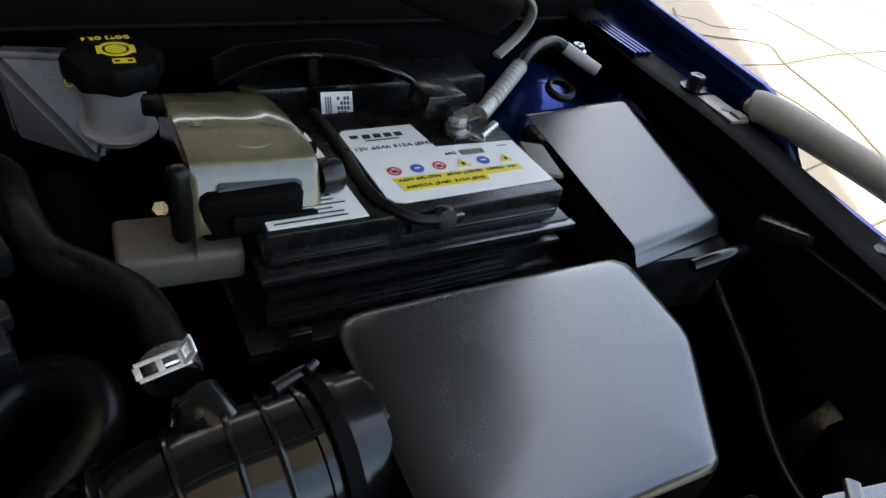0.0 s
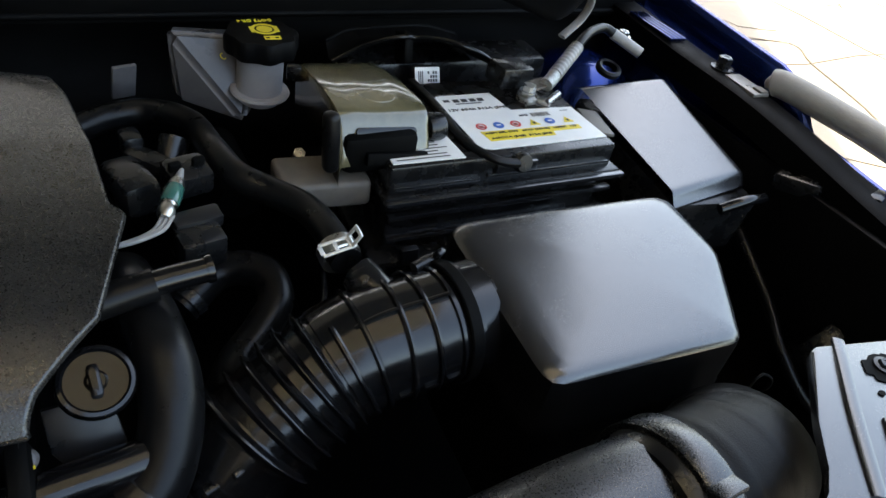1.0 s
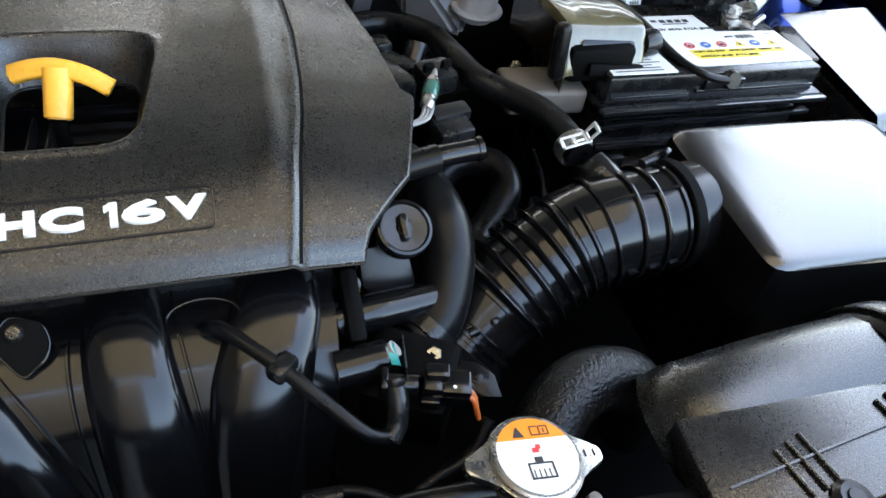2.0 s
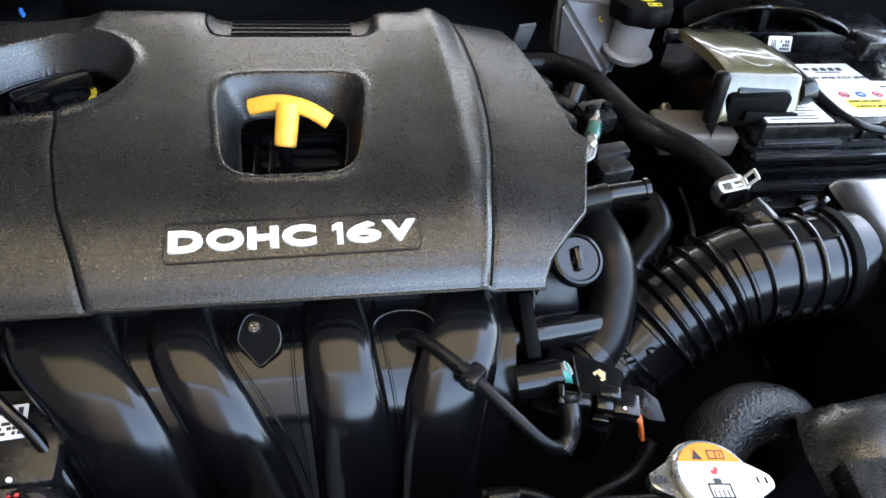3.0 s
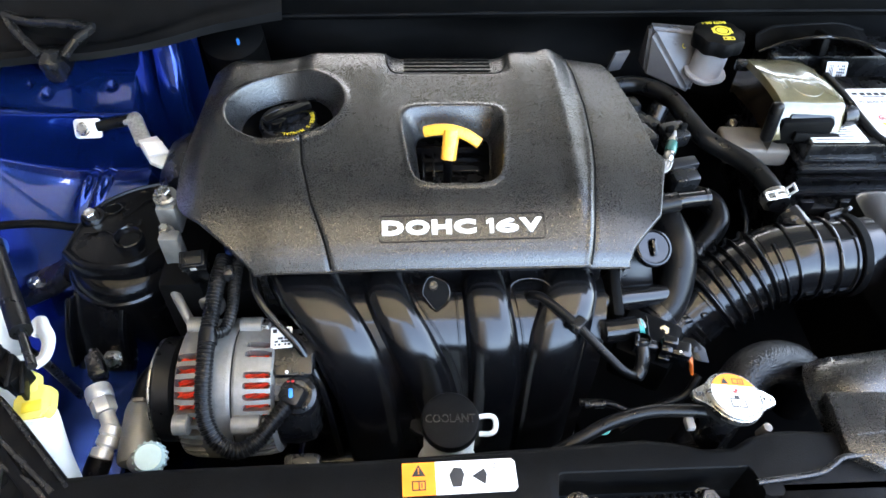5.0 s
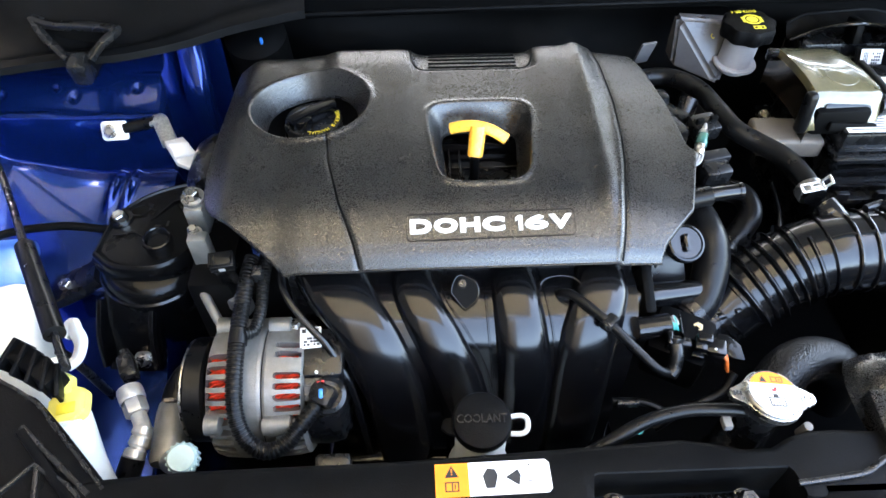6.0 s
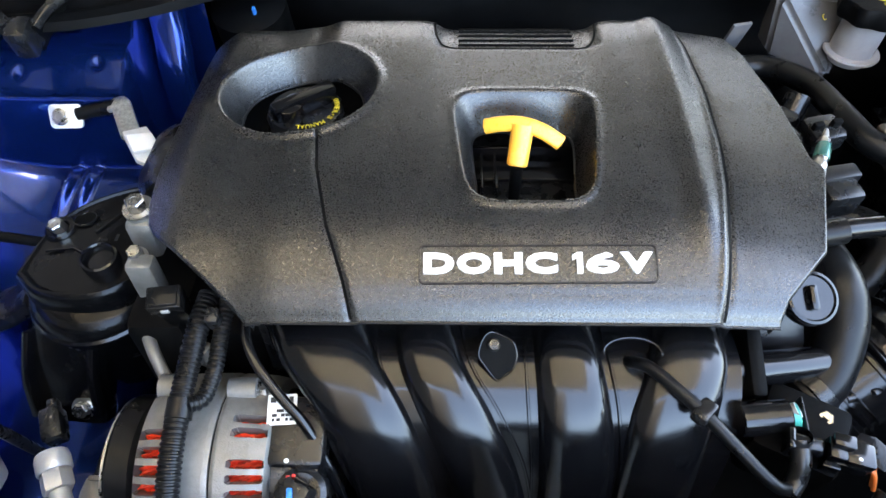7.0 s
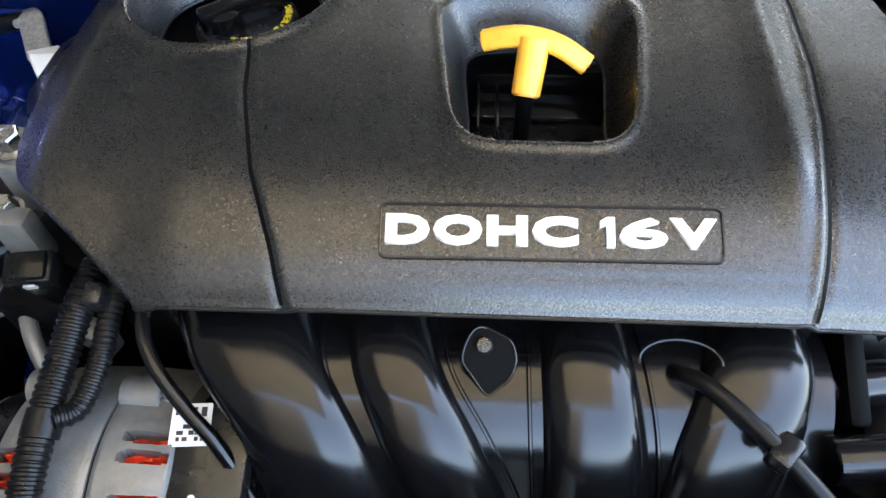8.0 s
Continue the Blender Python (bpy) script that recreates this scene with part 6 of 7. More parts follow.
def tray_label():
    ob = thing("relay_box", "black relay box behind the battery with a white label", "relay box", (0.6, 0.42, 0.78))
    part("body", box((0.26, 0.06, 0.11), pose(0.62, 0.425, 0.755), 0.008), SATIN, ob)
    part("label_bracket", box((0.034, 0.006, 0.040), pose(0.570, 0.369, 0.797, -28), 0.002), BLACK_PANEL, ob)
    m = pose(0.569, 0.3625, 0.8065, 62, 0, -3)
    label = part("label", prism(rounded(0.029, 0.024, 0.001), 0, 0.0008, m), PAPER, ob, "small white printed label")
    bars("print", m @ pose(0, 0, 0.0012), [(-0.011 + 0.0022 * k, -0.008, 0.0012, 0.016) for k in range(3)] + [(0.0 + 0.003 * (k % 4), -0.008 + 0.0042 * (k // 4), 0.0022, 0.003) for k in range(16) if k % 5 != 3], label)
    # arched cable duct with a rounded upper bead and a post between its two bays
    top = spline([(0.478, 0.440, 0.818), (0.500, 0.444, 0.827), (0.522, 0.4454, 0.829), (0.565, 0.450, 0.829), (0.605, 0.4556, 0.8265), (0.645, 0.452, 0.818)], 6)
    low = spline([(0.478, 0.415, 0.806), (0.505, 0.410, 0.822), (0.528, 0.398, 0.836), (0.548, 0.3911, 0.8419), (0.564, 0.3927, 0.8400), (0.585, 0.374, 0.845), (0.6006, 0.3562, 0.8461), (0.625, 0.350, 0.838), (0.645, 0.350, 0.824)], 6)
    pick = lambda line, k: np.array(line[round(k * (len(line) - 1) / 40)])
    V = [tuple(pick(top, k) * (1 - u) + pick(low, k) * u + np.array((0, 0, -0.008 * math.sin(math.pi * u)))) for k in range(41) for u in (0, 0.25, 0.5, 0.75, 1)]
    sheet("duct", V, grid_faces(5, 41), DEEP, ob)
    for line, r in ((top, 0.0022), (low, 0.0028)):
        bm = bmesh.new()
        sweep(bm, line, circle(r, 12))
        part("duct_bead", bm, GLOSS if r > 0.0025 else BLACK_PANEL, ob)
    part("duct_post", box((0.012, 0.030, 0.034), pose(0.556, 0.404, 0.825, -14), 0.004), BLACK_PANEL, ob)


tray_label()


def brake_reservoir():
    ob = thing("brake_fluid_reservoir", "milky plastic brake fluid reservoir with a black cap", "reservoir", (0.36, 0.38, 0.78))
    # main tank: its top slopes down to the flange under the filler neck
    bm = bmesh.new()
    for p in ((0.312, 0.424, 0.839), (0.384, 0.392, 0.793), (0.318, 0.452, 0.832), (0.392, 0.445, 0.830), (0.384, 0.418, 0.834),
              (0.317, 0.416, 0.768), (0.374, 0.374, 0.760), (0.400, 0.420, 0.765), (0.317, 0.455, 0.768)):
        bm.verts.new(p)
    bmesh.ops.convex_hull(bm, input=bm.verts[:])
    bmesh.ops.dissolve_limit(bm, angle_limit=radians(12), verts=bm.verts[:], edges=bm.edges[:])
    bmesh.ops.bevel(bm, geom=bm.edges[:], offset=0.0045, segments=3, affect="EDGES")
    # same milky plastic as the neck, darkened for the tank's shade
    part("tank", bm, DARK_MILKY, ob, "milky tank with its shade put in the colour")
    part("neck_flange", lathe([(0.016, 0), (0.0285, 0), (0.0295, 0.002), (0.0285, 0.004), (0.016, 0.004)], (0.392, 0.384, 0.790), (0.03, -0.05, 1), 36), RESERVOIR, ob)
    bm = lathe([(0, -0.055), (0.020, -0.055), (0.0225, -0.046), (0.0225, 0.0), (0, 0)], (0.393, 0.383, 0.836), (0.03, -0.05, 1), 32)
    part("filler_neck", bm, RESERVOIR, ob)
    bm = bmesh.new()
    lo = circle(0.033, 40)
    prof = [(1.0, 0.0), (1.04, 0.004), (1.04, 0.016), (0.98, 0.0195), (0.80, 0.0205), (0.02, 0.0205)]
    c = Vector((0.394, 0.384, 0.834))
    rings = [[bm.verts.new(c + Vector((x * s * (1 + (0.06 * math.cos(8 * math.atan2(y, x)) if 0.5 < s else 0)), y * s * (1 + (0.06 * math.cos(8 * math.atan2(y, x)) if 0.5 < s else 0)), h))) for x, y in lo] for s, h in prof]
    bm.faces.new(rings[0][::-1])
    for a, b in zip(rings, rings[1:]):
        for i in range(40):
            bm.faces.new((a[i], a[(i + 1) % 40], b[(i + 1) % 40], b[i]))
    bm.faces.new(rings[-1])
    cap = part("cap", bm, BLACK_PANEL, ob)
    zt = c.z + 0.0209
    part("cap_symbol", lathe([(0.0125, 0), (0.0125, 0.0004), (0.0095, 0.0004), (0.0095, 0.0)], (c.x + 0.003, c.y + 0.002, zt), n=28), YELLOW, cap, "yellow brake symbol")
    part("cap_disc", lathe([(0.0075, 0), (0.0075, 0.0004), (0, 0.0004)], (c.x + 0.003, c.y + 0.002, zt), n=24), YELLOW, cap)
    bm = box((0.004, 0.013, 0.0005), pose(c.x - 0.0085, c.y + 0.002, zt), 0)
    box((0.004, 0.013, 0.0005), pose(c.x + 0.0145, c.y + 0.002, zt), 0, bm)
    box((0.015, 0.0016, 0.0005), pose(c.x + 0.006, c.y - 0.015, zt), 0, bm)
    box((0.015, 0.0016, 0.0005), pose(c.x + 0.006, c.y - 0.021, zt), 0, bm)
    box((0.0016, 0.007, 0.0005), pose(c.x - 0.001, c.y - 0.018, zt), 0, bm)
    box((0.0016, 0.007, 0.0005), pose(c.x + 0.013, c.y - 0.018, zt), 0, bm)
    box((0.005, 0.003, 0.0005), pose(c.x + 0.006, c.y - 0.018, zt), 0, bm)
    part("cap_mark", bm, YELLOW, cap)
    words("DOT3 OR 4", 0.034, pose(c.x - 0.002, c.y + 0.023, zt, 0, 0, 184), YELLOW, "lettering", cap, 0.0004, 0.005)
    part("side_mark", lathe([(0.0025, 0), (0.0036, 0), (0.0036, 0.0006), (0.0025, 0.0006)], (0.3615, 0.4085, 0.818), (0.5, -0.5, 0.7), 16), YELLOW, ob)
    part("cylinder", lathe([(0, -0.03), (0.022, -0.03), (0.022, 0.06), (0, 0.06)], (0.345, 0.345, 0.735), (0.1, -1, -0.1), 26), DEEP, ob)
    part("pipe_nut", lathe([(0, 0), (0.006, 0), (0.006, 0.008), (0, 0.008)], (0.405, 0.29, 0.77), (0, -0.6, 0.8), 6), STEEL, ob)


brake_reservoir()


def control_unit():
    ob = thing("engine_control_unit", "large dark plastic control unit cover with a sheen of sky", "control unit", (0.79, 0.22, 0.79))
    X, Y = np.meshgrid(np.linspace(0, 1, 40), np.linspace(0, 1, 60))
    a, b, c, d = (np.array(p) for p in ((0.738, 0.122, 0.788), (0.872, 0.140, 0.790), (0.742, 0.325, 0.812), (0.885, 0.315, 0.824)))
    P = a * ((1 - X) * (1 - Y))[..., None] + b * (X * (1 - Y))[..., None] + c * ((1 - X) * Y)[..., None] + d * (X * Y)[..., None]
    P[..., 2] -= 0.030 * smooth_step(0.78, 1.0, X) ** 1.5 + 0.012 * smooth_step(0.06, 0.0, Y) + 0.02 * smooth_step(0.93, 1.0, Y) * 0.4
    sheet("cover", P.reshape(-1, 3), grid_faces(40, 60), LIDMAT, ob)
    bm = box((0.12, 0.205, 0.07), pose(0.806, 0.226, 0.745, 4, 3, -4), 0.006)
    part("housing", bm, SATIN, ob)
    part("grommet", lathe([(0.012, -0.004), (0.016, -0.002), (0.016, 0.003), (0.013, 0.005), (0.010, 0.004)], (0.798, 0.338, 0.819), (0, -0.3, 1), 28), RUBBER, ob)


control_unit()


def wing_edge():
    ob = thing("wing_edge_roll", "pale grey roll along the wing edge", "seal", (0.95, 0.14, 0.84))
    bm = bmesh.new()
    sweep(bm, spline([(0.946, 0.228, 0.848), (0.950, 0.218, 0.851), (0.958, 0.195, 0.850), (0.970, 0.155, 0.846), (0.983, 0.10, 0.841), (0.995, 0.02, 0.832), (1.005, -0.08, 0.82)], 8), circle(0.0155, 24), scale=lambda t: min(1.0, 0.55 + t * 9))
    part("roll", bm, PALE_ROLL, ob)
    part("end_cap", lathe([(0.0085, -0.002), (0.007, 0.004), (0.0035, 0.006), (0, 0.0065)], (0.946, 0.228, 0.848), (-0.28, 0.95, -0.1), 20), PALE_ROLL, ob)
    ob = thing("wing_rail", "dark painted wing rail with bolts and slots", "rail", (0.92, 0.25, 0.83))
    bm = bmesh.new()
    sweep(bm, spline([(0.925, -0.10, 0.79), (0.922, 0.05, 0.812), (0.918, 0.20, 0.834), (0.918, 0.35, 0.84), (0.93, 0.52, 0.845)], 8), [(-0.022, -0.03), (-0.022, 0.0), (-0.016, 0.003), (0.016, 0.003), (0.022, 0.0), (0.022, -0.03)], side=(1, 0, 0))
    part("rail", bm, DEEP, ob)
    hex_bolt("bolt", (0.922, 0.282, 0.842), (0, 0, 1), ob, 0.0085, 0.014, 0.014, SATIN)
    hex_bolt("bolt", (0.920, 0.235, 0.838), (0, 0, 1), ob, 0.005, 0.008, 0.004)
    part("spacer", box((0.024, 0.052, 0.005), pose(0.922, 0.240, 0.8395, 0, 0, -4), 0.001), ALU, ob, "thin grey metal plate")
    part("tab", box((0.012, 0.014, 0.004), pose(0.925, 0.222, 0.8425, 0, 0, -4), 0.001), BEIGE, ob)
    for k in range(4):
        part("slot_rib", box((0.004, 0.09, 0.004), pose(0.905 + 0.007 * k, 0.40, 0.846, 0, 0, -2), 0.001), BLUE, ob)
    part("bump_stop", box((0.022, 0.05, 0.020), pose(0.895, 0.108, 0.792, -10, 0, 20), 0.006), SATIN, ob)
    part("harness_clip", tube([(0.79, 0.11, 0.775), (0.82, 0.105, 0.785), (0.85, 0.11, 0.78)], 0.006, 12), GLOSS, ob)
    part("front_stop", box((0.030, 0.030, 0.014), pose(0.93, 0.055, 0.808, -10, 0, 25), 0.005), SATIN, ob)
    part("loom", tube([(0.87, 0.13, 0.72), (0.86, 0.05, 0.68), (0.84, 0.0, 0.66), (0.86, -0.05, 0.62), (0.9, -0.10, 0.60)], 0.006, 12), RUBBER, ob)
    part("lamp_back", box((0.14, 0.10, 0.16), pose(0.93, -0.05, 0.62, 0, 0, 20), 0.03, seg=3), DEEP, ob)
    part("lamp_cap", lathe([(0, 0), (0.04, 0), (0.045, -0.01), (0.045, -0.03), (0, -0.03)], (0.90, 0.012, 0.66), (-0.3, 1, 0.4), 30), SATIN, ob)


wing_edge()


def strut_bag():
    ob = thing("plenum_boot", "grey clouded plastic boot hanging over the strut tower", "boot", (0.72, 0.44, 0.92))
    bm = bmesh.new()
    sweep(bm, spline([(0.585, 0.345, 0.955), (0.61, 0.34, 0.948), (0.64, 0.335, 0.938), (0.68, 0.325, 0.925), (0.705, 0.32, 0.912)], 8), squircle(0.045, 0.030, 3, 26), side=(0.1, 0.9, 0.3), scale=lambda t: 1.0 - 0.75 * max(0, (t - 0.72) / 0.28) ** 2)
    part("boot", bm, BLACK_PANEL, ob)
    bm = bmesh.new()
    sweep(bm, spline([(0.655, 0.286, 0.945), (0.685, 0.288, 0.935), (0.702, 0.292, 0.92), (0.698, 0.294, 0.90), (0.672, 0.285, 0.885)], 8), squircle(0.0045, 0.002, 3, 14))
    part("edge", bm, SLEEVE, ob, "pale edge strip")


strut_bag()


# ---- front of the bay ----
def radiator_cap():
    ob = thing("radiator_filler", "silver radiator filler cap with an orange and white warning print", "radiator filler", (0.239, -0.150, 0.80))
    m = pose(0.239, -0.1515, 0.818, -3, 5, -4)
    o = []
    for k in range(72):
        a = 2 * math.pi * k / 72
        r = 0.0285
        ear = math.exp(-((abs(math.cos(a)) - 1) / 0.045) ** 2)
        o.append(((r + 0.0135 * ear) * math.cos(a), (r + 0.003 * ear) * math.sin(a)))
    bm = prism(o, -0.006, 0.0, m, 0.0012)
    plate = part("plate", bm, STEEL, ob)
    crown = part("crown", lathe([(0.0272, 0), (0.0268, 0.003), (0.0255, 0.0042), (0, 0.0042)], m @ Vector((0, 0, 0)), m.to_3x3() @ Vector((0, 0, 1)), 44), STEEL, ob)
    disc = [(0.0238 * math.cos(a), 0.0238 * math.sin(a)) for a in np.linspace(radians(25), radians(-205), 40)]
    part("white_print", prism(disc, 0.0040, 0.0047, m), PAPER, crown, smooth=False)
    top = [(0.0238 * math.cos(a), 0.0238 * math.sin(a)) for a in np.linspace(radians(25), radians(155), 26)]
    part("orange_print", prism(top, 0.0040, 0.0047, m), ORANGE, crown, "orange warning field", smooth=False)
    t = m @ pose(0, 0, 0.0050)
    bm = prism([(-0.0115, 0.0115), (-0.0045, 0.0115), (-0.008, 0.0185)], 0, 0.0002, t)
    part("warning_triangle", bm, INK, crown, smooth=False)
    bars("book_sign", t, [(0.000, 0.0120, 0.0052, 0.0008), (0.0062, 0.0120, 0.0052, 0.0008), (0.000, 0.0175, 0.0052, 0.0008), (0.0062, 0.0175, 0.0052, 0.0008), (0.0, 0.012, 0.0008, 0.006), (0.0053, 0.012, 0.0008, 0.006), (0.0106, 0.012, 0.0008, 0.006), (0.008, 0.0135, 0.0008, 0.003)], crown)
    bars("cap_sign", t, [(-0.008, -0.0150, 0.0150, 0.0012), (-0.008, -0.0060, 0.0150, 0.0012), (-0.008, -0.0150, 0.0012, 0.010), (0.0062, -0.0150, 0.0012, 0.010), (-0.003, -0.005, 0.005, 0.0035)]
         + [(-0.0058 + 0.0030 * k, -0.0140, 0.0008, 0.0050) for k in range(4)], crown)
    bars("red_sign", t, [(-0.0025, 0.0012, 0.004, 0.003), (0.000, 0.0032, 0.003, 0.003)], crown, RED)
    words("1.1", 0.0065, m @ pose(0.034, 0.0005, 0.0002), INK, "lettering", plate, 0.0004, 0.0045)
    bars("ear_mark", m @ pose(0, 0, 0.0004), [(-0.0385, -0.0022, 0.002, 0.0045), (-0.0355, -0.0022, 0.002, 0.0045), (-0.0325, -0.0022, 0.002, 0.0045)], plate)
    part("neck", lathe([(0.022, -0.006), (0.024, -0.012), (0.018, -0.03), (0.018, -0.07), (0, -0.07)], m @ Vector((0, 0, 0)), m.to_3x3() @ Vector((0, 0, 1)), 30), SATIN, ob)
    c = Vector((0.2405, -0.149, 0.815)) - ob.location
    for child in ob.children_recursive:
        child.data.transform(Matrix.Translation(c + ob.location) @ Matrix.Scale(0.87, 4) @ Matrix.Translation(-c - ob.location))


radiator_cap()


def overflow_hose():
    ob = thing("overflow_hose", "thin black overflow hose beside the radiator cap", "hose", (0.14, -0.15, 0.78))
    part("hose", tube([(0.225, -0.152, 0.795), (0.203, -0.150, 0.795), (0.172, -0.149, 0.793), (0.138, -0.156, 0.789), (0.105, -0.170, 0.782), (0.075, -0.182, 0.772), (0.05, -0.19, 0.755)], 0.0058, 14), RUBBER, ob)
    part("clip", box((0.008, 0.012, 0.008), pose(0.208, -0.158, 0.786), 0.002), SLEEVE, ob)
    part("bleed_spigot", lathe([(0, 0), (0.0038, 0), (0.0038, 0.016), (0, 0.017)], (0.268, -0.168, 0.782), (0.1, -0.1, 1), 14), BEIGE, ob)


overflow_hose()


def coolant_tank():
    ob = thing("coolant_tank", "white coolant tank neck with a black embossed cap", "coolant tank", (0, -0.145, 0.74))
    m = pose(0.000, -0.1415, 0.772, 9, 0, -1)
    bm = lathe([(0.0255, -0.007), (0.0262, -0.005), (0.0262, 0.003), (0.0250, 0.0052), (0.022, 0.0062), (0, 0.0066)], m @ Vector((0, 0, 0)), m.to_3x3() @ Vector((0, 0, 1)), 44)
    cap = part("cap", bm, BLACK_PANEL, ob)
    t = words("COOLANT", 0.044, m @ pose(0, 0.001, 0.0066), COVER_SMOOTH, "emboss", cap, 0.0010, 0.0075)
    bm = prism([(-0.022, 0.006), (-0.034, 0.004), (-0.036, -0.004), (-0.030, -0.009), (-0.020, -0.012)], -0.008, -0.003, m, 0.001)
    part("cap_tab", bm, BLACK_PANEL, cap)
    bm = bmesh.new()
    clip = [m @ Vector(p) for p in ((0.026, 0.006, -0.006), (0.036, 0.007, -0.006), (0.041, 0.004, -0.007), (0.041, -0.004, -0.009), (0.036, -0.008, -0.010), (0.026, -0.008, -0.010))]
    sweep(bm, spline([tuple(c) for c in clip], 4), squircle(0.0022, 0.0018, 3, 10))
    part("strap", bm, WHITE_PL, ob, "white strap loop")
    part("neck", lathe([(0.0235, -0.006), (0.0235, -0.075), (0.030, -0.085), (0.030, -0.2), (0, -0.2)], m @ Vector((0, 0, 0)), (0, 0, 1), 34), WHITE_PL, ob)


coolant_tank()


def radiator_support():
    ob = thing("radiator_support", "black plastic radiator support panel across the front", "radiator support", (0.0, -0.25, 0.78))

    def rear(x):
        return np.interp(x, [-0.34, -0.24, -0.07, 0.07, 0.16, 0.185, 0.208, 0.232, 0.250, 0.268, 0.29, 0.36, 0.45], [-0.195, -0.189, -0.187, -0.181, -0.177, -0.181, -0.187, -0.187, -0.178, -0.1735, -0.173, -0.178, -0.19])
    xs = np.linspace(-0.34, 0.45, 240)
    prof = [(0.0, -0.05), (0.0, -0.004), (0.003, -0.001), (0.006, 0.0), (0.036, 0.0), (0.039, -0.001), (0.040, -0.004), (0.040, -0.020), (0.06, -0.024)]
    cut = lambda x: 1.0 - 0.62 * float(smooth_step(0.078, 0.084, np.array(x)) * smooth_step(0.246, 0.240, np.array(x)))
    V = [(x, rear(x) - a if k < 4 else -0.19 - a * cut(x), 0.80 + b * (1.0 if cut(x) > 0.5 or b > -0.01 else 2.2)) for x in xs for k, (a, b) in enumerate(prof)]
    n = len(prof)
    sheet("panel", V, [(i * n + k, i * n + k + 1, (i + 1) * n + k + 1, (i + 1) * n + k) for i in range(239) for k in range(n - 1)], BLACK_PANEL, ob)
    part("grille_shroud", box((0.225, 0.10, 0.03), pose(-0.035, -0.278, 0.785), 0.006), BLACK_PANEL, ob)
    part("side_shroud", box((0.14, 0.10, 0.03), pose(0.325, -0.265, 0.785), 0.006), BLACK_PANEL, ob)
    bm = bmesh.new()
    sweep(bm, spline([(0.24, -0.219, 0.802), (0.29, -0.214, 0.803), (0.306, -0.208, 0.805), (0.320, -0.202, 0.806), (0.36, -0.201, 0.806)], 6), squircle(0.0025, 0.002, 3, 10))
    part("edge_fold", bm, SATIN, ob)
    bm = box((0.155, 0.09, 0.02), pose(0.160, -0.262, 0.75), 0.004)
    part("latch_recess", bm, DEEP, ob)
    bm = bmesh.new()
    sweep(bm, spline([(0.128, -0.228, 0.778), (0.16, -0.226, 0.778), (0.20, -0.224, 0.778)], 40), circle(0.009, 14), scale=lambda t: 1.0 if math.sin(t * 2 * math.pi * 13) > 0 else 0.75)
    part("latch_spring", bm, SATIN, ob)
    for x in (0.10, 0.205):
        hex_bolt("bolt", (x, -0.222, 0.775), (0, -0.2, 1), ob, 0.008, 0.011, 0.014, SATIN)
    m = pose(0.113, -0.238, 0.784, 10, 0, -20)
    latch_label = part("latch_label", prism(rounded(0.016, 0.032, 0.001), 0, 0.001, m), PAPER, ob)
    bars("latch_print", m @ pose(0, 0, 0.0014), [(-0.005 + 0.0035 * (k % 3), -0.010 + 0.004 * (k // 3), 0.0024, 0.0028) for k in range(15) if k % 4], latch_label)
    # warning sticker
    m = pose(0.003, -0.2055, 0.8006, 0, 0, 1.0)
    sticker_caution = part("sticker_caution", prism([(-0.0455, -0.0135), (-0.019, -0.0135), (-0.019, 0.0135), (-0.0455, 0.0135)], 0, 0.0006, m), ORANGE, ob, "orange caution field", smooth=False)
    sticker_white = part("sticker_white", prism([(-0.019, -0.0135), (0.0425, -0.0135), (0.0455, -0.0105), (0.0455, 0.0105), (0.0425, 0.0135), (-0.019, 0.0135)], 0, 0.0006, m), PAPER, ob, "white warning sticker", smooth=False)
    t = m @ pose(0, 0, 0.0008)
    part("caution_triangle", prism([(-0.038, 0.002), (-0.027, 0.002), (-0.0325, 0.0115)], 0, 0.0002, t), INK, sticker_caution, smooth=False)
    bars("caution_mark", m @ pose(0, 0, 0.0012), [(-0.0329, 0.0056, 0.0009, 0.0032), (-0.0329, 0.0038, 0.0009, 0.0010)], sticker_caution, ORANGE)
    bars("caution_book", t, [(-0.038, -0.0095, 0.0052, 0.001), (-0.0322, -0.0095, 0.0052, 0.001), (-0.038, -0.0025, 0.0052, 0.001), (-0.0322, -0.0025, 0.0052, 0.001), (-0.038, -0.0095, 0.001, 0.008), (-0.0328, -0.0095, 0.001, 0.008), (-0.0280, -0.0095, 0.001, 0.008), (-0.0306, -0.0075, 0.001, 0.004)], sticker_caution)
    part("fan_sign", prism([(0.010, 0.0), (0.020, 0.006), (0.022, 0.001), (0.020, -0.007)], 0, 0.0002, t), INK, sticker_white, smooth=False)
    part("caution_blot", prism([(-0.006, -0.008), (0.001, -0.008), (0.004, 0.002), (0.002, 0.007), (-0.004, 0.008), (-0.008, 0.002)], 0, 0.0002, t), INK, sticker_white, smooth=False)
    bars("fan_dashes", t, [(0.027, 0.006, 0.004, 0.0008), (0.029, 0.001, 0.004, 0.0008), (0.027, -0.004, 0.004, 0.0008), (0.0285, 0.0085, 0.0015, 0.0015)], sticker_white)
    part("core_support", box((1.3, 0.05, 0.20), pose(0.0, -0.24, 0.66), 0.01), DEEP, ob)


radiator_support()


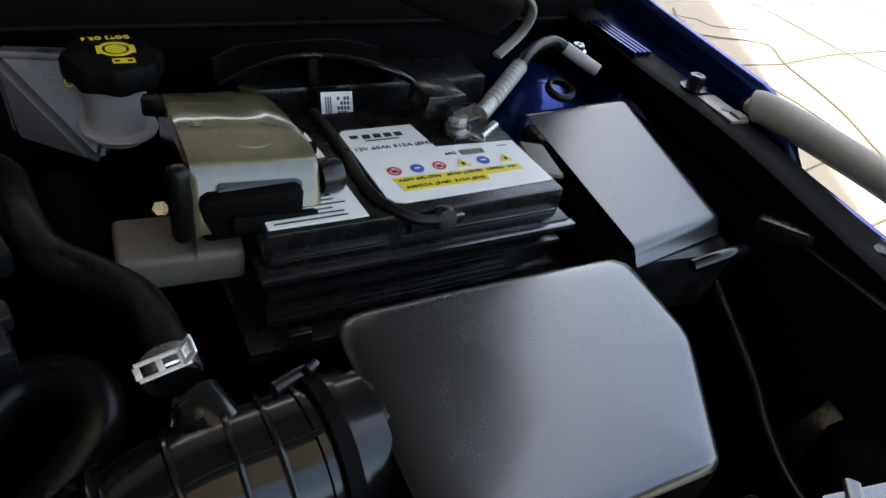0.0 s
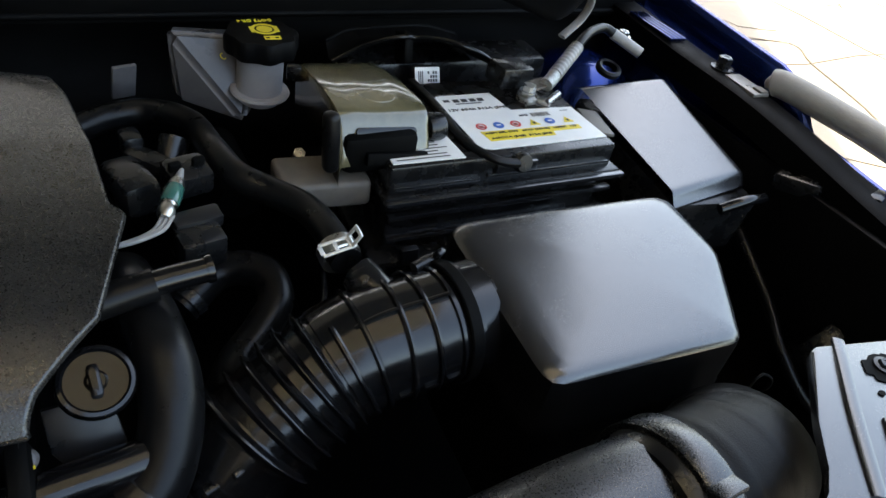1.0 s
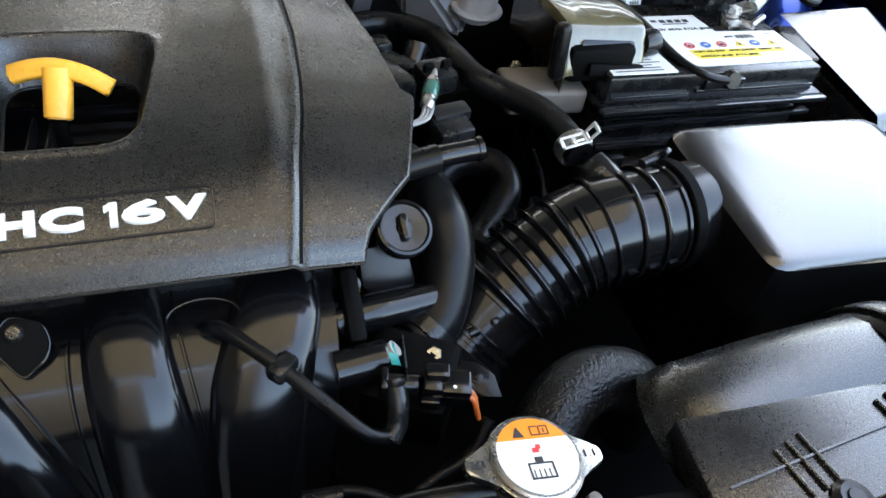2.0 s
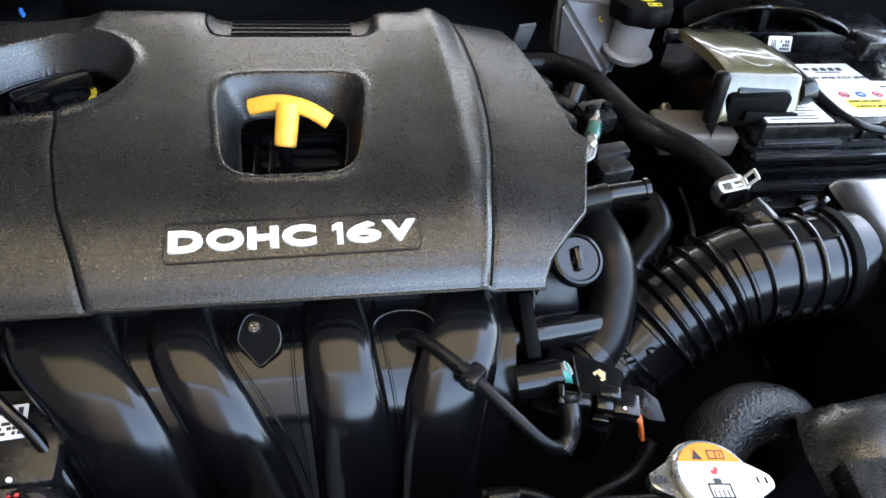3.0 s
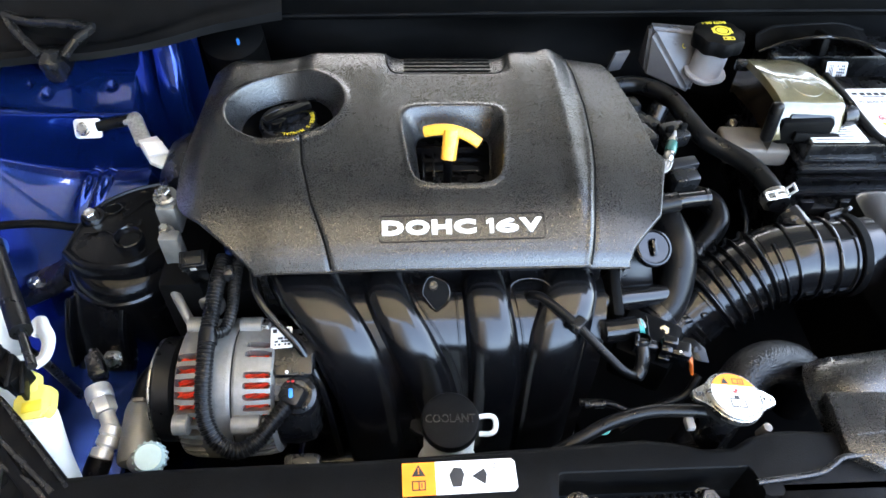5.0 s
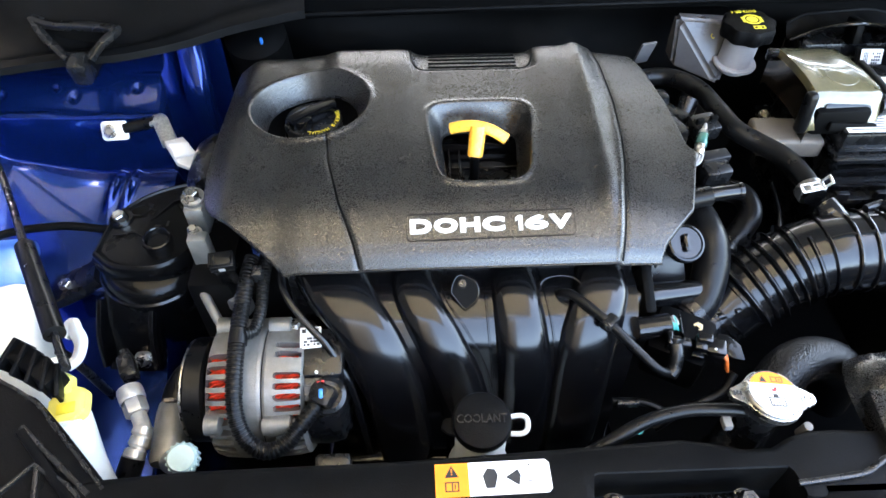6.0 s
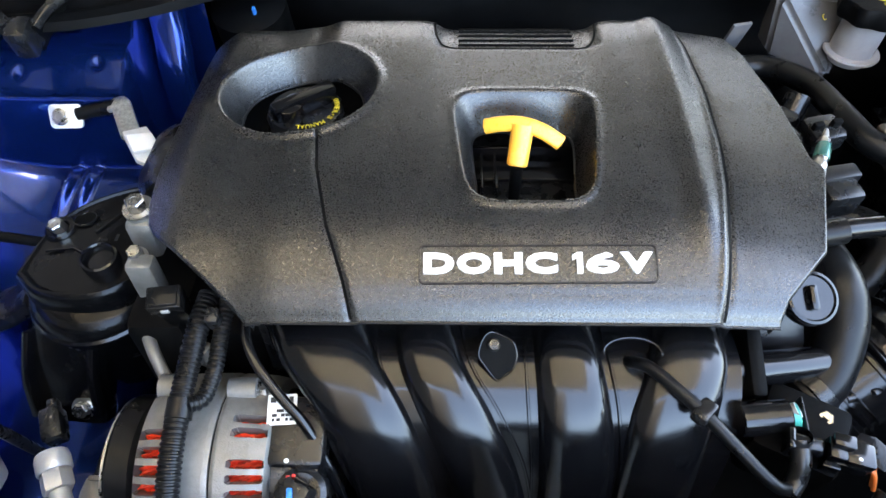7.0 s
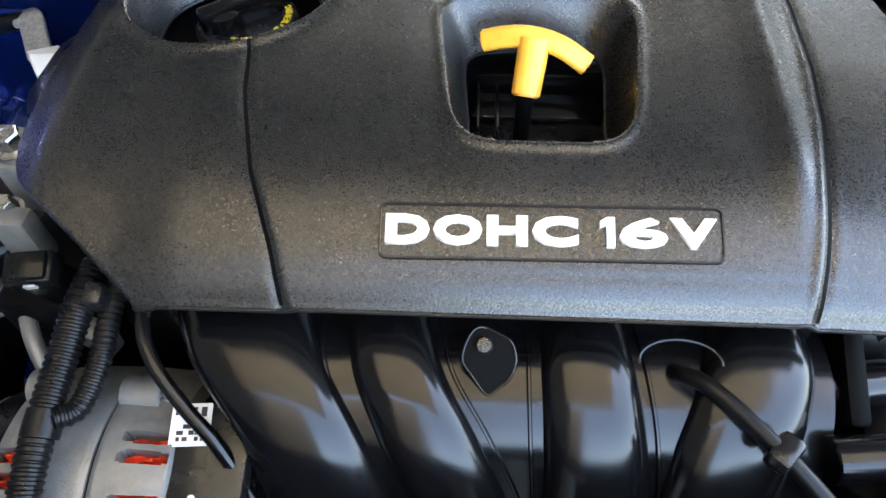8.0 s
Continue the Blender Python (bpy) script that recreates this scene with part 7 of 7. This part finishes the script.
def side_shield():
    """Flat black sight shield beside the air duct, with pressed ribs."""
    ob = thing("sight_shield", "smooth black plastic sight shield with pressed ribs, reflecting the sky", "shield", (0.62, -0.18, 0.83))
    o = [(0.648, -0.094), (0.655, -0.092), (0.735, -0.108), (0.78, -0.13), (0.78, -0.26), (0.43, -0.26), (0.42, -0.225), (0.47, -0.205), (0.545, -0.187), (0.565, -0.178), (0.578, -0.165), (0.60, -0.14)]
    part("panel", prism(o, 0.818, 0.826, Matrix.Identity(4), 0.002), LIDMAT, ob)
    bm = bmesh.new()
    sweep(bm, spline([(0.676, -0.0935, 0.826), (0.659, -0.111, 0.827), (0.628, -0.1445, 0.827), (0.590, -0.19, 0.826)], 6), squircle(0.0045, 0.0025, 3, 10))
    sweep(bm, spline([(0.648, -0.155, 0.826), (0.636, -0.17, 0.827), (0.620, -0.195, 0.826)], 6), squircle(0.0045, 0.0025, 3, 10))
    sweep(bm, spline([(0.47, -0.225, 0.826), (0.53, -0.213, 0.828), (0.57, -0.205, 0.828), (0.60, -0.215, 0.826)], 6), squircle(0.0045, 0.0025, 3, 10))
    part("pressed_rib", bm, LIDMAT, ob)
    bm = bmesh.new()
    rng = random.Random(3)
    blot = [(0.689 + (0.011 + 0.006 * rng.random()) * math.cos(a) * 1.25, -0.1225 + (0.009 + 0.005 * rng.random()) * math.sin(a)) for a in np.linspace(0, 2 * math.pi, 23)[:-1]]
    prism(blot, 0.8262, 0.8268, None, 0, bm)
    prism([(0.6645 + 0.0028 * math.cos(a), -0.138 + 0.0022 * math.sin(a)) for a in np.linspace(0, 2 * math.pi, 13)[:-1]], 0.8262, 0.8268, None, 0, bm)
    hex_bolt("bolt", (0.689, -0.1225, 0.8266), (0, 0, 1), ob, 0.0055, 0.008, 0.004, SATIN)
    part("dark_blot", bm, DEEP, ob)


side_shield()


# ---- washer-bottle side ----
def washer_bottle():
    ob = thing("washer_bottle", "white washer bottle neck with a yellow flip cap", "washer bottle", (-0.37, -0.11, 0.7))
    bm = bmesh.new()
    sweep(bm, spline([(-0.366, -0.175, 0.60), (-0.367, -0.165, 0.66), (-0.371, -0.145, 0.715), (-0.373, -0.124, 0.755), (-0.373, -0.117, 0.768)], 6), squircle(0.021, 0.018, 2.6, 30), side=(1, 0, 0), scale=lambda t: 1.25 - 0.3 * t if t < 0.9 else 0.9)
    part("neck", bm, WHITE_PL, ob)
    m = pose(-0.368, -0.112, 0.772, 10, -8, 8)
    bm = prism(rounded(0.034, 0.030, 0.009), -0.004, 0.006, m, 0.003)
    prism([(-0.016, 0.010), (0.004, 0.010), (0.002, 0.028), (-0.006, 0.033), (-0.014, 0.028)], -0.002, 0.007, m, 0.002, bm)
    flip_cap = part("flip_cap", bm, CREAM, ob, "yellow flip cap")
    bm = box((0.017, 0.010, 0.002), m @ pose(0, -0.004, 0.0068), 0.0006)
    part("cap_window", bm, YELLOW, flip_cap, "deeper yellow raised window")


washer_bottle()


def bracket():
    ob = thing("lamp_bracket", "black plastic headlamp bracket at the bay's front corner", "bracket", (-0.38, -0.18, 0.8))
    o = [(-0.62, -0.01), (-0.44, -0.088), (-0.404, -0.108), (-0.385, -0.117), (-0.36, -0.140), (-0.299, -0.200), (-0.285, -0.212), (-0.30, -0.30), (-0.66, -0.30)]
    part("plate", prism(o, 0.783, 0.798, Matrix.Identity(4), 0.003), BLACK_PANEL, ob)
    bm = bmesh.new()
    sweep(bm, [(-0.385, -0.150, 0.799), (-0.32, -0.215, 0.799)], squircle(0.004, 0.003, 3, 10))
    sweep(bm, [(-0.40, -0.190, 0.799), (-0.355, -0.235, 0.799)], squircle(0.004, 0.003, 3, 10))
    part("rib", bm, BLACK_PANEL, ob)
    frame_pts = [(-0.363, -0.180), (-0.330, -0.198), (-0.312, -0.214), (-0.330, -0.236), (-0.365, -0.250), (-0.400, -0.226), (-0.384, -0.205)]
    bm = bmesh.new()
    sweep(bm, [(x, y, 0.7995) for x, y in frame_pts + frame_pts[:2]], squircle(0.0022, 0.0024, 3, 8), caps=False)
    part("pocket_frame", bm, SATIN, ob)
    bm = bmesh.new()
    sweep(bm, spline([(-0.60, -0.022, 0.7985), (-0.44, -0.092, 0.7985), (-0.386, -0.121, 0.7985), (-0.362, -0.143, 0.7985), (-0.302, -0.202, 0.7985)], 5), squircle(0.0018, 0.0022, 3, 8))
    part("edge_fold", bm, SATIN, ob)
    for a, b in (((-0.386, -0.146), (-0.312, -0.206)), ((-0.44, -0.110), (-0.395, -0.200)), ((-0.47, -0.15), (-0.41, -0.24)), ((-0.36, -0.182), (-0.345, -0.24))):
        bm = bmesh.new()
        sweep(bm, [(a[0], a[1], 0.799), (b[0], b[1], 0.799)], squircle(0.0024, 0.0022, 3, 8))
        part("stiffener", bm, SATIN, ob)
    part("fixing", lathe([(0, 0), (0.008, 0), (0.008, 0.004), (0.006, 0.006), (0, 0.0062)], (-0.43, -0.18, 0.798), n=20), SATIN, ob)
    # dark discs laid on the plate stand in for the holes' shade
    for x, y in ((-0.356, -0.196), (-0.415, -0.165), (-0.292, -0.212)):
        part("hole", lathe([(0.006, 0), (0.006, 0.0012), (0, 0.0012)], (x, y, 0.7978), n=18), DEEP, ob)
    for k in range(5):
        part("fin", box((0.004, 0.030, 0.04), pose(-0.428 + 0.013 * k, -0.066 - 0.008 * k, 0.785, 18, 12, -20 + 9 * k), 0.0012), BLACK_PANEL, ob)
    part("fin_base", box((0.06, 0.02, 0.03), pose(-0.40, -0.082, 0.785, 0, 0, -35), 0.003), BLACK_PANEL, ob)
    tank = thing("header_tank", "white plastic tank tucked behind the bonnet stay", "tank", (-0.50, 0.03, 0.60))
    bm = bmesh.new()
    sweep(bm, spline([(-0.497, -0.03, 0.58), (-0.500, -0.01, 0.64), (-0.508, 0.022, 0.685), (-0.520, 0.050, 0.702), (-0.528, 0.072, 0.706)], 6), squircle(0.034, 0.030, 3.5, 28), side=(1, 0.1, 0), scale=lambda t: 1.0 if t < 0.86 else 1.0 - 0.5 * ((t - 0.86) / 0.14) ** 2)
    part("body", bm, WHITE_PL, tank)
    # blue bracket, its lighter sunlit tone put into the colour
    bm = bmesh.new()
    sweep(bm, spline([(-0.524, 0.066, 0.707), (-0.534, 0.090, 0.716), (-0.545, 0.118, 0.716), (-0.556, 0.140, 0.706), (-0.560, 0.150, 0.695)], 6), squircle(0.036, 0.016, 3.0, 26), side=(1, 0.1, 0), scale=lambda t: 1.0 if t < 0.75 else 1.0 - 0.5 * ((t - 0.75) / 0.25) ** 2)
    part("sunlit_bracket", bm, SUNLIT_BLUE, tank, "blue bracket with a sunlit tone put in its colour")
    ob2 = thing("bonnet_stay", "thin steel bonnet stay rod with a grey foam grip", "bonnet stay", (-0.36, -0.1, 0.81))
    a, b = np.array((-0.360, -0.098, 0.812)), np.array((-0.463, 0.064, 0.800))
    d = b - a
    part("rod", tube([tuple(a), tuple(a + d * 0.5), tuple(b), tuple(b + d * 1.0), tuple(b + d * 2.4 + np.array((0, 0, 0.1)))], 0.0042, 12), SATIN, ob2)
    part("grip", tube([tuple(a + d * 0.24), tuple(a + d * 0.6), tuple(a + d * 0.98)], 0.0098, 18), RUBBER, ob2)
    ob3 = thing("cable_hook", "white plastic cable hook clipped to the inner wing", "hook", (-0.43, 0.03, 0.7))
    bm = bmesh.new()
    sweep(bm, spline([(-0.420, -0.012, 0.742), (-0.412, -0.004, 0.748), (-0.404, -0.014, 0.750), (-0.396, -0.026, 0.748), (-0.396, -0.042, 0.744), (-0.404, -0.050, 0.742)], 6), squircle(0.0085, 0.005, 3, 14))
    box((0.04, 0.008, 0.004), pose(-0.43, -0.045, 0.742, 0, 0, 10), 0.001, bm)
    part("hook", bm, WHITE_PL, ob3)
    part("stem", tube([(-0.42, -0.03, 0.74), (-0.42, -0.02, 0.70), (-0.425, 0.0, 0.60)], 0.005, 10), SATIN, ob3)


bracket()


def mount():
    ob = thing("engine_mount", "black cast engine mount bolted to the inner wing", "engine mount", (-0.39, 0.12, 0.68))
    c = (-0.372, 0.118, 0.70)
    part("bushing", lathe([(0, -0.10), (0.052, -0.10), (0.056, -0.03), (0.060, 0.0), (0.060, 0.012), (0.056, 0.020), (0.045, 0.026), (0, 0.028)], c, (0.05, -0.12, 1), 44), MOUNT, ob)
    part("ring", lathe([(0.060, 0.0), (0.0625, 0.002), (0.0625, 0.006), (0.060, 0.008)], c, (0.05, -0.12, 1), 44), GLOSS, ob)
    outline = spline([(*p, 0) for p in ((-0.43, 0.10), (-0.425, 0.150), (-0.412, 0.180), (-0.385, 0.205), (-0.345, 0.222), (-0.30, 0.225), (-0.295, 0.165), (-0.315, 0.140), (-0.315, 0.105), (-0.345, 0.078), (-0.40, 0.078), (-0.43, 0.10))], 5)[:-1]
    bm = bmesh.new()
    mid = Vector((-0.362, 0.148, 0))
    rings = []
    for s, z in ((0.96, 0.712), (1.0, 0.716), (1.0, 0.730), (0.993, 0.736), (0.975, 0.740), (0.94, 0.7425), (0.91, 0.7425), (0.885, 0.7405), (0.84, 0.7400), (0.6, 0.7425), (0.3, 0.7440), (0.04, 0.7445)):
        rings.append([bm.verts.new((mid.x + (p[0] - mid.x) * s, mid.y + (p[1] - mid.y) * s, z)) for p in outline])
    n = len(outline)
    for r0, r1 in zip(rings, rings[1:]):
        for i in range(n):
            bm.faces.new((r0[i], r0[(i + 1) % n], r1[(i + 1) % n], r1[i]))
    bm.faces.new(rings[-1])
    bm.faces.new(rings[0][::-1])
    bmesh.ops.recalc_face_normals(bm, faces=bm.faces)
    part("arm_casting", bm, MOUNT, ob)
    for x, y, r in ((-0.408, 0.157, 0.0150), (-0.336, 0.176, 0.0095), (-0.322, 0.208, 0.0120)):
        part("boss", lathe([(0, 0.0), (r * 0.45, 0.0), (r * 0.55, 0.0035), (r * 0.85, 0.0042), (r, 0.0020), (r * 1.12, -0.006)], (x, y, 0.7415), (0.02, -0.08, 1), 26), MOUNT, ob)
    part("cup", lathe([(0, 0.001), (0.0115, 0.001), (0.0125, 0.006), (0.0140, 0.0075), (0.0158, 0.0065), (0.0165, 0.002), (0.0165, -0.02)], (-0.355, 0.116, 0.745), (0.05, -0.15, 1), 36), GLOSS, ob)
    # dark plug inside the rim stands for the slot's shaded depth
    bm = prism(squircle(0.0095, 0.0075, 2.6, 20), 0, 0.0032, pose(-0.388, 0.168, 0.742, 0, 0, 20), 0)
    part("slot", bm, DEEP, ob)
    loop = [pose(-0.388, 0.168, 0.7448, 0, 0, 20) @ Vector((0.0105 * math.cos(a), 0.0085 * math.sin(a), 0)) for a in np.linspace(0, 2 * math.pi, 25)]
    bm = bmesh.new()
    sweep(bm, loop, circle(0.0014, 8), caps=False)
    part("slot_rim", bm, GLOSS, ob)
    bm = bmesh.new()
    sweep(bm, [(-0.410, 0.128, 0.7445), (-0.385, 0.131, 0.745), (-0.372, 0.124, 0.7445)], squircle(0.0016, 0.0014, 3, 8))
    part("cast_rib", bm, GLOSS, ob)
    bm = bmesh.new()
    sweep(bm, [(-0.372, 0.150, 0.7445), (-0.352, 0.182, 0.745), (-0.318, 0.196, 0.7445)], squircle(0.0018, 0.0014, 3, 8))
    part("cast_rib", bm, GLOSS, ob)
    bars("casting_mark", pose(0, 0, 0.7446), [(-0.366, 0.140, 0.008, 0.003), (-0.366, 0.147, 0.006, 0.003), (-0.352, 0.140, 0.003, 0.009)], ob, SATIN)
    hex_bolt("bolt", (-0.408, 0.157, 0.738), (-0.1, -0.2, 1), ob, 0.0075, 0.010, 0.016)
    bm = bmesh.new()
    sweep(bm, [(-0.44, 0.125, 0.690), (-0.466, 0.122, 0.672), (-0.492, 0.118, 0.662), (-0.505, 0.116, 0.658)], squircle(0.024, 0.010, 4, 18), side=(0, 1, 0))
    part("side_leg", bm, SATIN, ob)
    hex_bolt("bolt", (-0.488, 0.114, 0.669), (-0.15, -0.1, 1), ob, 0.008, 0.0125, 0.011)
    bm = bmesh.new()
    sweep(bm, spline([(-0.393, 0.085, 0.690), (-0.398, 0.065, 0.655), (-0.403, 0.053, 0.618), (-0.405, 0.040, 0.600)], 6), squircle(0.032, 0.014, 5, 24), side=(1, 0, 0))
    part("front_leg", bm, MOUNT, ob)
    for x in (-0.428, -0.368):
        bm = bmesh.new()
        sweep(bm, spline([(x, 0.078, 0.69), (x - 0.004, 0.05, 0.655), (x - 0.006, 0.036, 0.618)], 6), squircle(0.004, 0.010, 4, 12), side=(1, 0, 0))
        part("leg_web", bm, GLOSS, ob)
    hex_bolt("bolt", (-0.391, 0.037, 0.621), (0, -0.75, 0.66), ob, 0.0075, 0.0115, 0.011)
    part("spring_hose", tube([(-0.60, 0.10, 0.735), (-0.545, 0.135, 0.742), (-0.48, 0.148, 0.742), (-0.42, 0.146, 0.735)], 0.005, 14), DEEP, ob)


mount()


def refrigerant_pipes():
    ob = thing("refrigerant_pipe", "bare aluminium refrigerant pipe with a pressure switch", "pipe", (-0.37, -0.04, 0.65))
    d = Vector((0.024, -0.043, -0.008)).normalized()
    p = Vector((-0.374, -0.034, 0.664))
    part("switch", box((0.018, 0.030, 0.022), pose(-0.382, -0.006, 0.668, 10, 0, 24), 0.004), SATIN, ob)
    part("switch_pin", box((0.010, 0.014, 0.012), pose(-0.392, 0.014, 0.664, 10, 0, 24), 0.003), SATIN, ob)
    bm = lathe([(0, -0.004), (0.0130, -0.004), (0.0140, 0.0), (0.0140, 0.011), (0.0125, 0.013)], p, d, 24)
    lathe([(0.0118, 0.012), (0.0128, 0.014), (0.0128, 0.027), (0.0118, 0.029), (0, 0.029)], p, d, 6, bm)
    part("fitting", bm, BRIGHT, ob)
    part("pipe", tube([tuple(p + d * 0.03), tuple(p + d * 0.05), (-0.351, -0.085, 0.653), (-0.354, -0.096, 0.650), (-0.358, -0.106, 0.646)], 0.0085, 18), BRIGHT, ob)
    for q in ((-0.351, -0.077, 0.655), (-0.3525, -0.088, 0.652), (-0.3565, -0.100, 0.648)):
        part("crimp", lathe([(0.0090, -0.006), (0.0115, -0.004), (0.0115, 0.004), (0.0090, 0.006)], q, (-0.25, -1, -0.25), 22), BRIGHT, ob)
    part("hose", tube([(-0.357, -0.103, 0.647), (-0.362, -0.120, 0.637), (-0.366, -0.138, 0.61), (-0.366, -0.145, 0.57)], 0.0125, 18), RUBBER, ob)
    ob = thing("refrigerant_valve", "aluminium service valve with a pale screw cap", "valve", (-0.3, -0.11, 0.68))
    part("block", lathe([(0, -0.03), (0.016, -0.03), (0.018, -0.02), (0.018, 0.03), (0.016, 0.034), (0, 0.034)], (-0.318, -0.083, 0.662), (0.05, -1, -0.15), 24), ALU, ob)
    part("port", tube([(-0.310, -0.115, 0.662), (-0.292, -0.130, 0.690), (-0.278, -0.140, 0.712)], 0.0125, 18), ALU, ob)
    bm = bmesh.new()
    prof = [(0.0125, -0.004), (0.0135, -0.002), (0.0135, 0.014), (0.0115, 0.018), (0, 0.019)]
    lathe(prof, (-0.274, -0.1425, 0.722), (0.15, -0.35, 0.9), 30, bm)
    for k in range(16):
        w = Matrix.Translation((-0.274, -0.1425, 0.722)) @ Vector((0.15, -0.35, 0.9)).to_track_quat("Z", "Y").to_matrix().to_4x4() @ Matrix.Rotation(2 * math.pi * k / 16, 4, "Z")
        box((0.0026, 0.0026, 0.015), w @ pose(0.0136, 0, 0.0065), 0.0006, bm)
    part("screw_cap", bm, MINT, ob, "pale mint knurled screw cap")
    part("fin", box((0.012, 0.004, 0.014), pose(-0.318, -0.058, 0.683, 20), 0.001), BEIGE, ob)
    part("tag", box((0.004, 0.012, 0.002), pose(-0.303, -0.15, 0.676, 0, 0, -30), 0), PAPER, ob)
    ob = thing("lower_hose", "black ribbed hose low in the bay", "hose", (-0.33, -0.01, 0.6))
    part("hose", tube([(-0.30, 0.03, 0.60), (-0.325, 0.01, 0.63), (-0.335, -0.03, 0.63), (-0.33, -0.08, 0.6)], 0.016, 18), RUBBER, ob)
    part("dip_pipe", tube([(-0.283, 0.03, 0.755), (-0.272, 0.012, 0.752), (-0.262, -0.002, 0.74), (-0.255, -0.005, 0.72)], 0.005, 12), ALU, ob)


refrigerant_pipes()


def earth_strap():
    ob = thing("earth_strap", "braided earth strap with a plated eyelet on the inner wing", "earth strap", (-0.44, 0.31, 0.77))
    part("eyelet", prism(rounded(0.034, 0.025, 0.004), -0.0015, 0.0015, pose(-0.448, 0.2965, 0.7675, 58, 0, 2), 0.001), BRIGHT, ob)
    hex_bolt("bolt", (-0.4535, 0.2955, 0.7675), (0, -0.85, 0.55), ob, 0.0065, 0.009, 0.006)
    part("sleeve", tube([(-0.436, 0.300, 0.768), (-0.415, 0.302, 0.772), (-0.394, 0.302, 0.776)], 0.0075, 14), RUBBER, ob)
    bm = bmesh.new()
    sweep(bm, spline([(-0.398, 0.303, 0.777), (-0.388, 0.301, 0.779), (-0.380, 0.287, 0.775), (-0.368, 0.264, 0.769)], 6), squircle(0.0105, 0.004, 3, 14), side=(0.7, 0.5, 0.2))
    part("braid", bm, BRAID, ob)
    part("end_lug", prism([(-0.012, 0.018), (0.012, 0.018), (0.016, -0.012), (0.0, -0.032), (-0.012, -0.018)], -0.003, 0.003, pose(-0.352, 0.248, 0.770, 20, 10, 38), 0.001), BRIGHT, ob)
    part("flag", box((0.026, 0.022, 0.005), pose(-0.348, 0.244, 0.775, 20, 20, 40), 0.002), PAPER, ob)


earth_strap()


def bulkhead_bits():
    ob = thing("bulkhead_insulation", "black padded bulkhead insulation behind the engine", "insulation", (0.0, 0.5, 0.8))
    X = np.linspace(-0.42, 0.95, 60)
    Z = np.linspace(0.55, 0.90, 18)
    V = [(x, 0.535 - 0.03 * math.sin(x * 9) ** 2 - 0.02 * math.sin(z * 23 + x * 4) ** 2, z) for z in Z for x in X]
    sheet("pad", V, grid_faces(60, 18), DEEP, ob)
    part("blue_clip", box((0.004, 0.006, 0.011), pose(-0.271, 0.444, 0.806, 15), 0.0015), BLUE_PL, ob, "tiny bright blue clip")
    part("clip_pad", lathe([(0, -0.06), (0.045, -0.06), (0.045, 0.0), (0.03, 0.01), (0, 0.012)], (-0.285, 0.47, 0.80), (0, -0.3, 1), 26), DEEP, ob)
    part("heat_plate", box((0.022, 0.004, 0.04), pose(0.268, 0.40, 0.80, 20, 0, 15), 0.001), DARK_MILKY, ob)


bulkhead_bits()
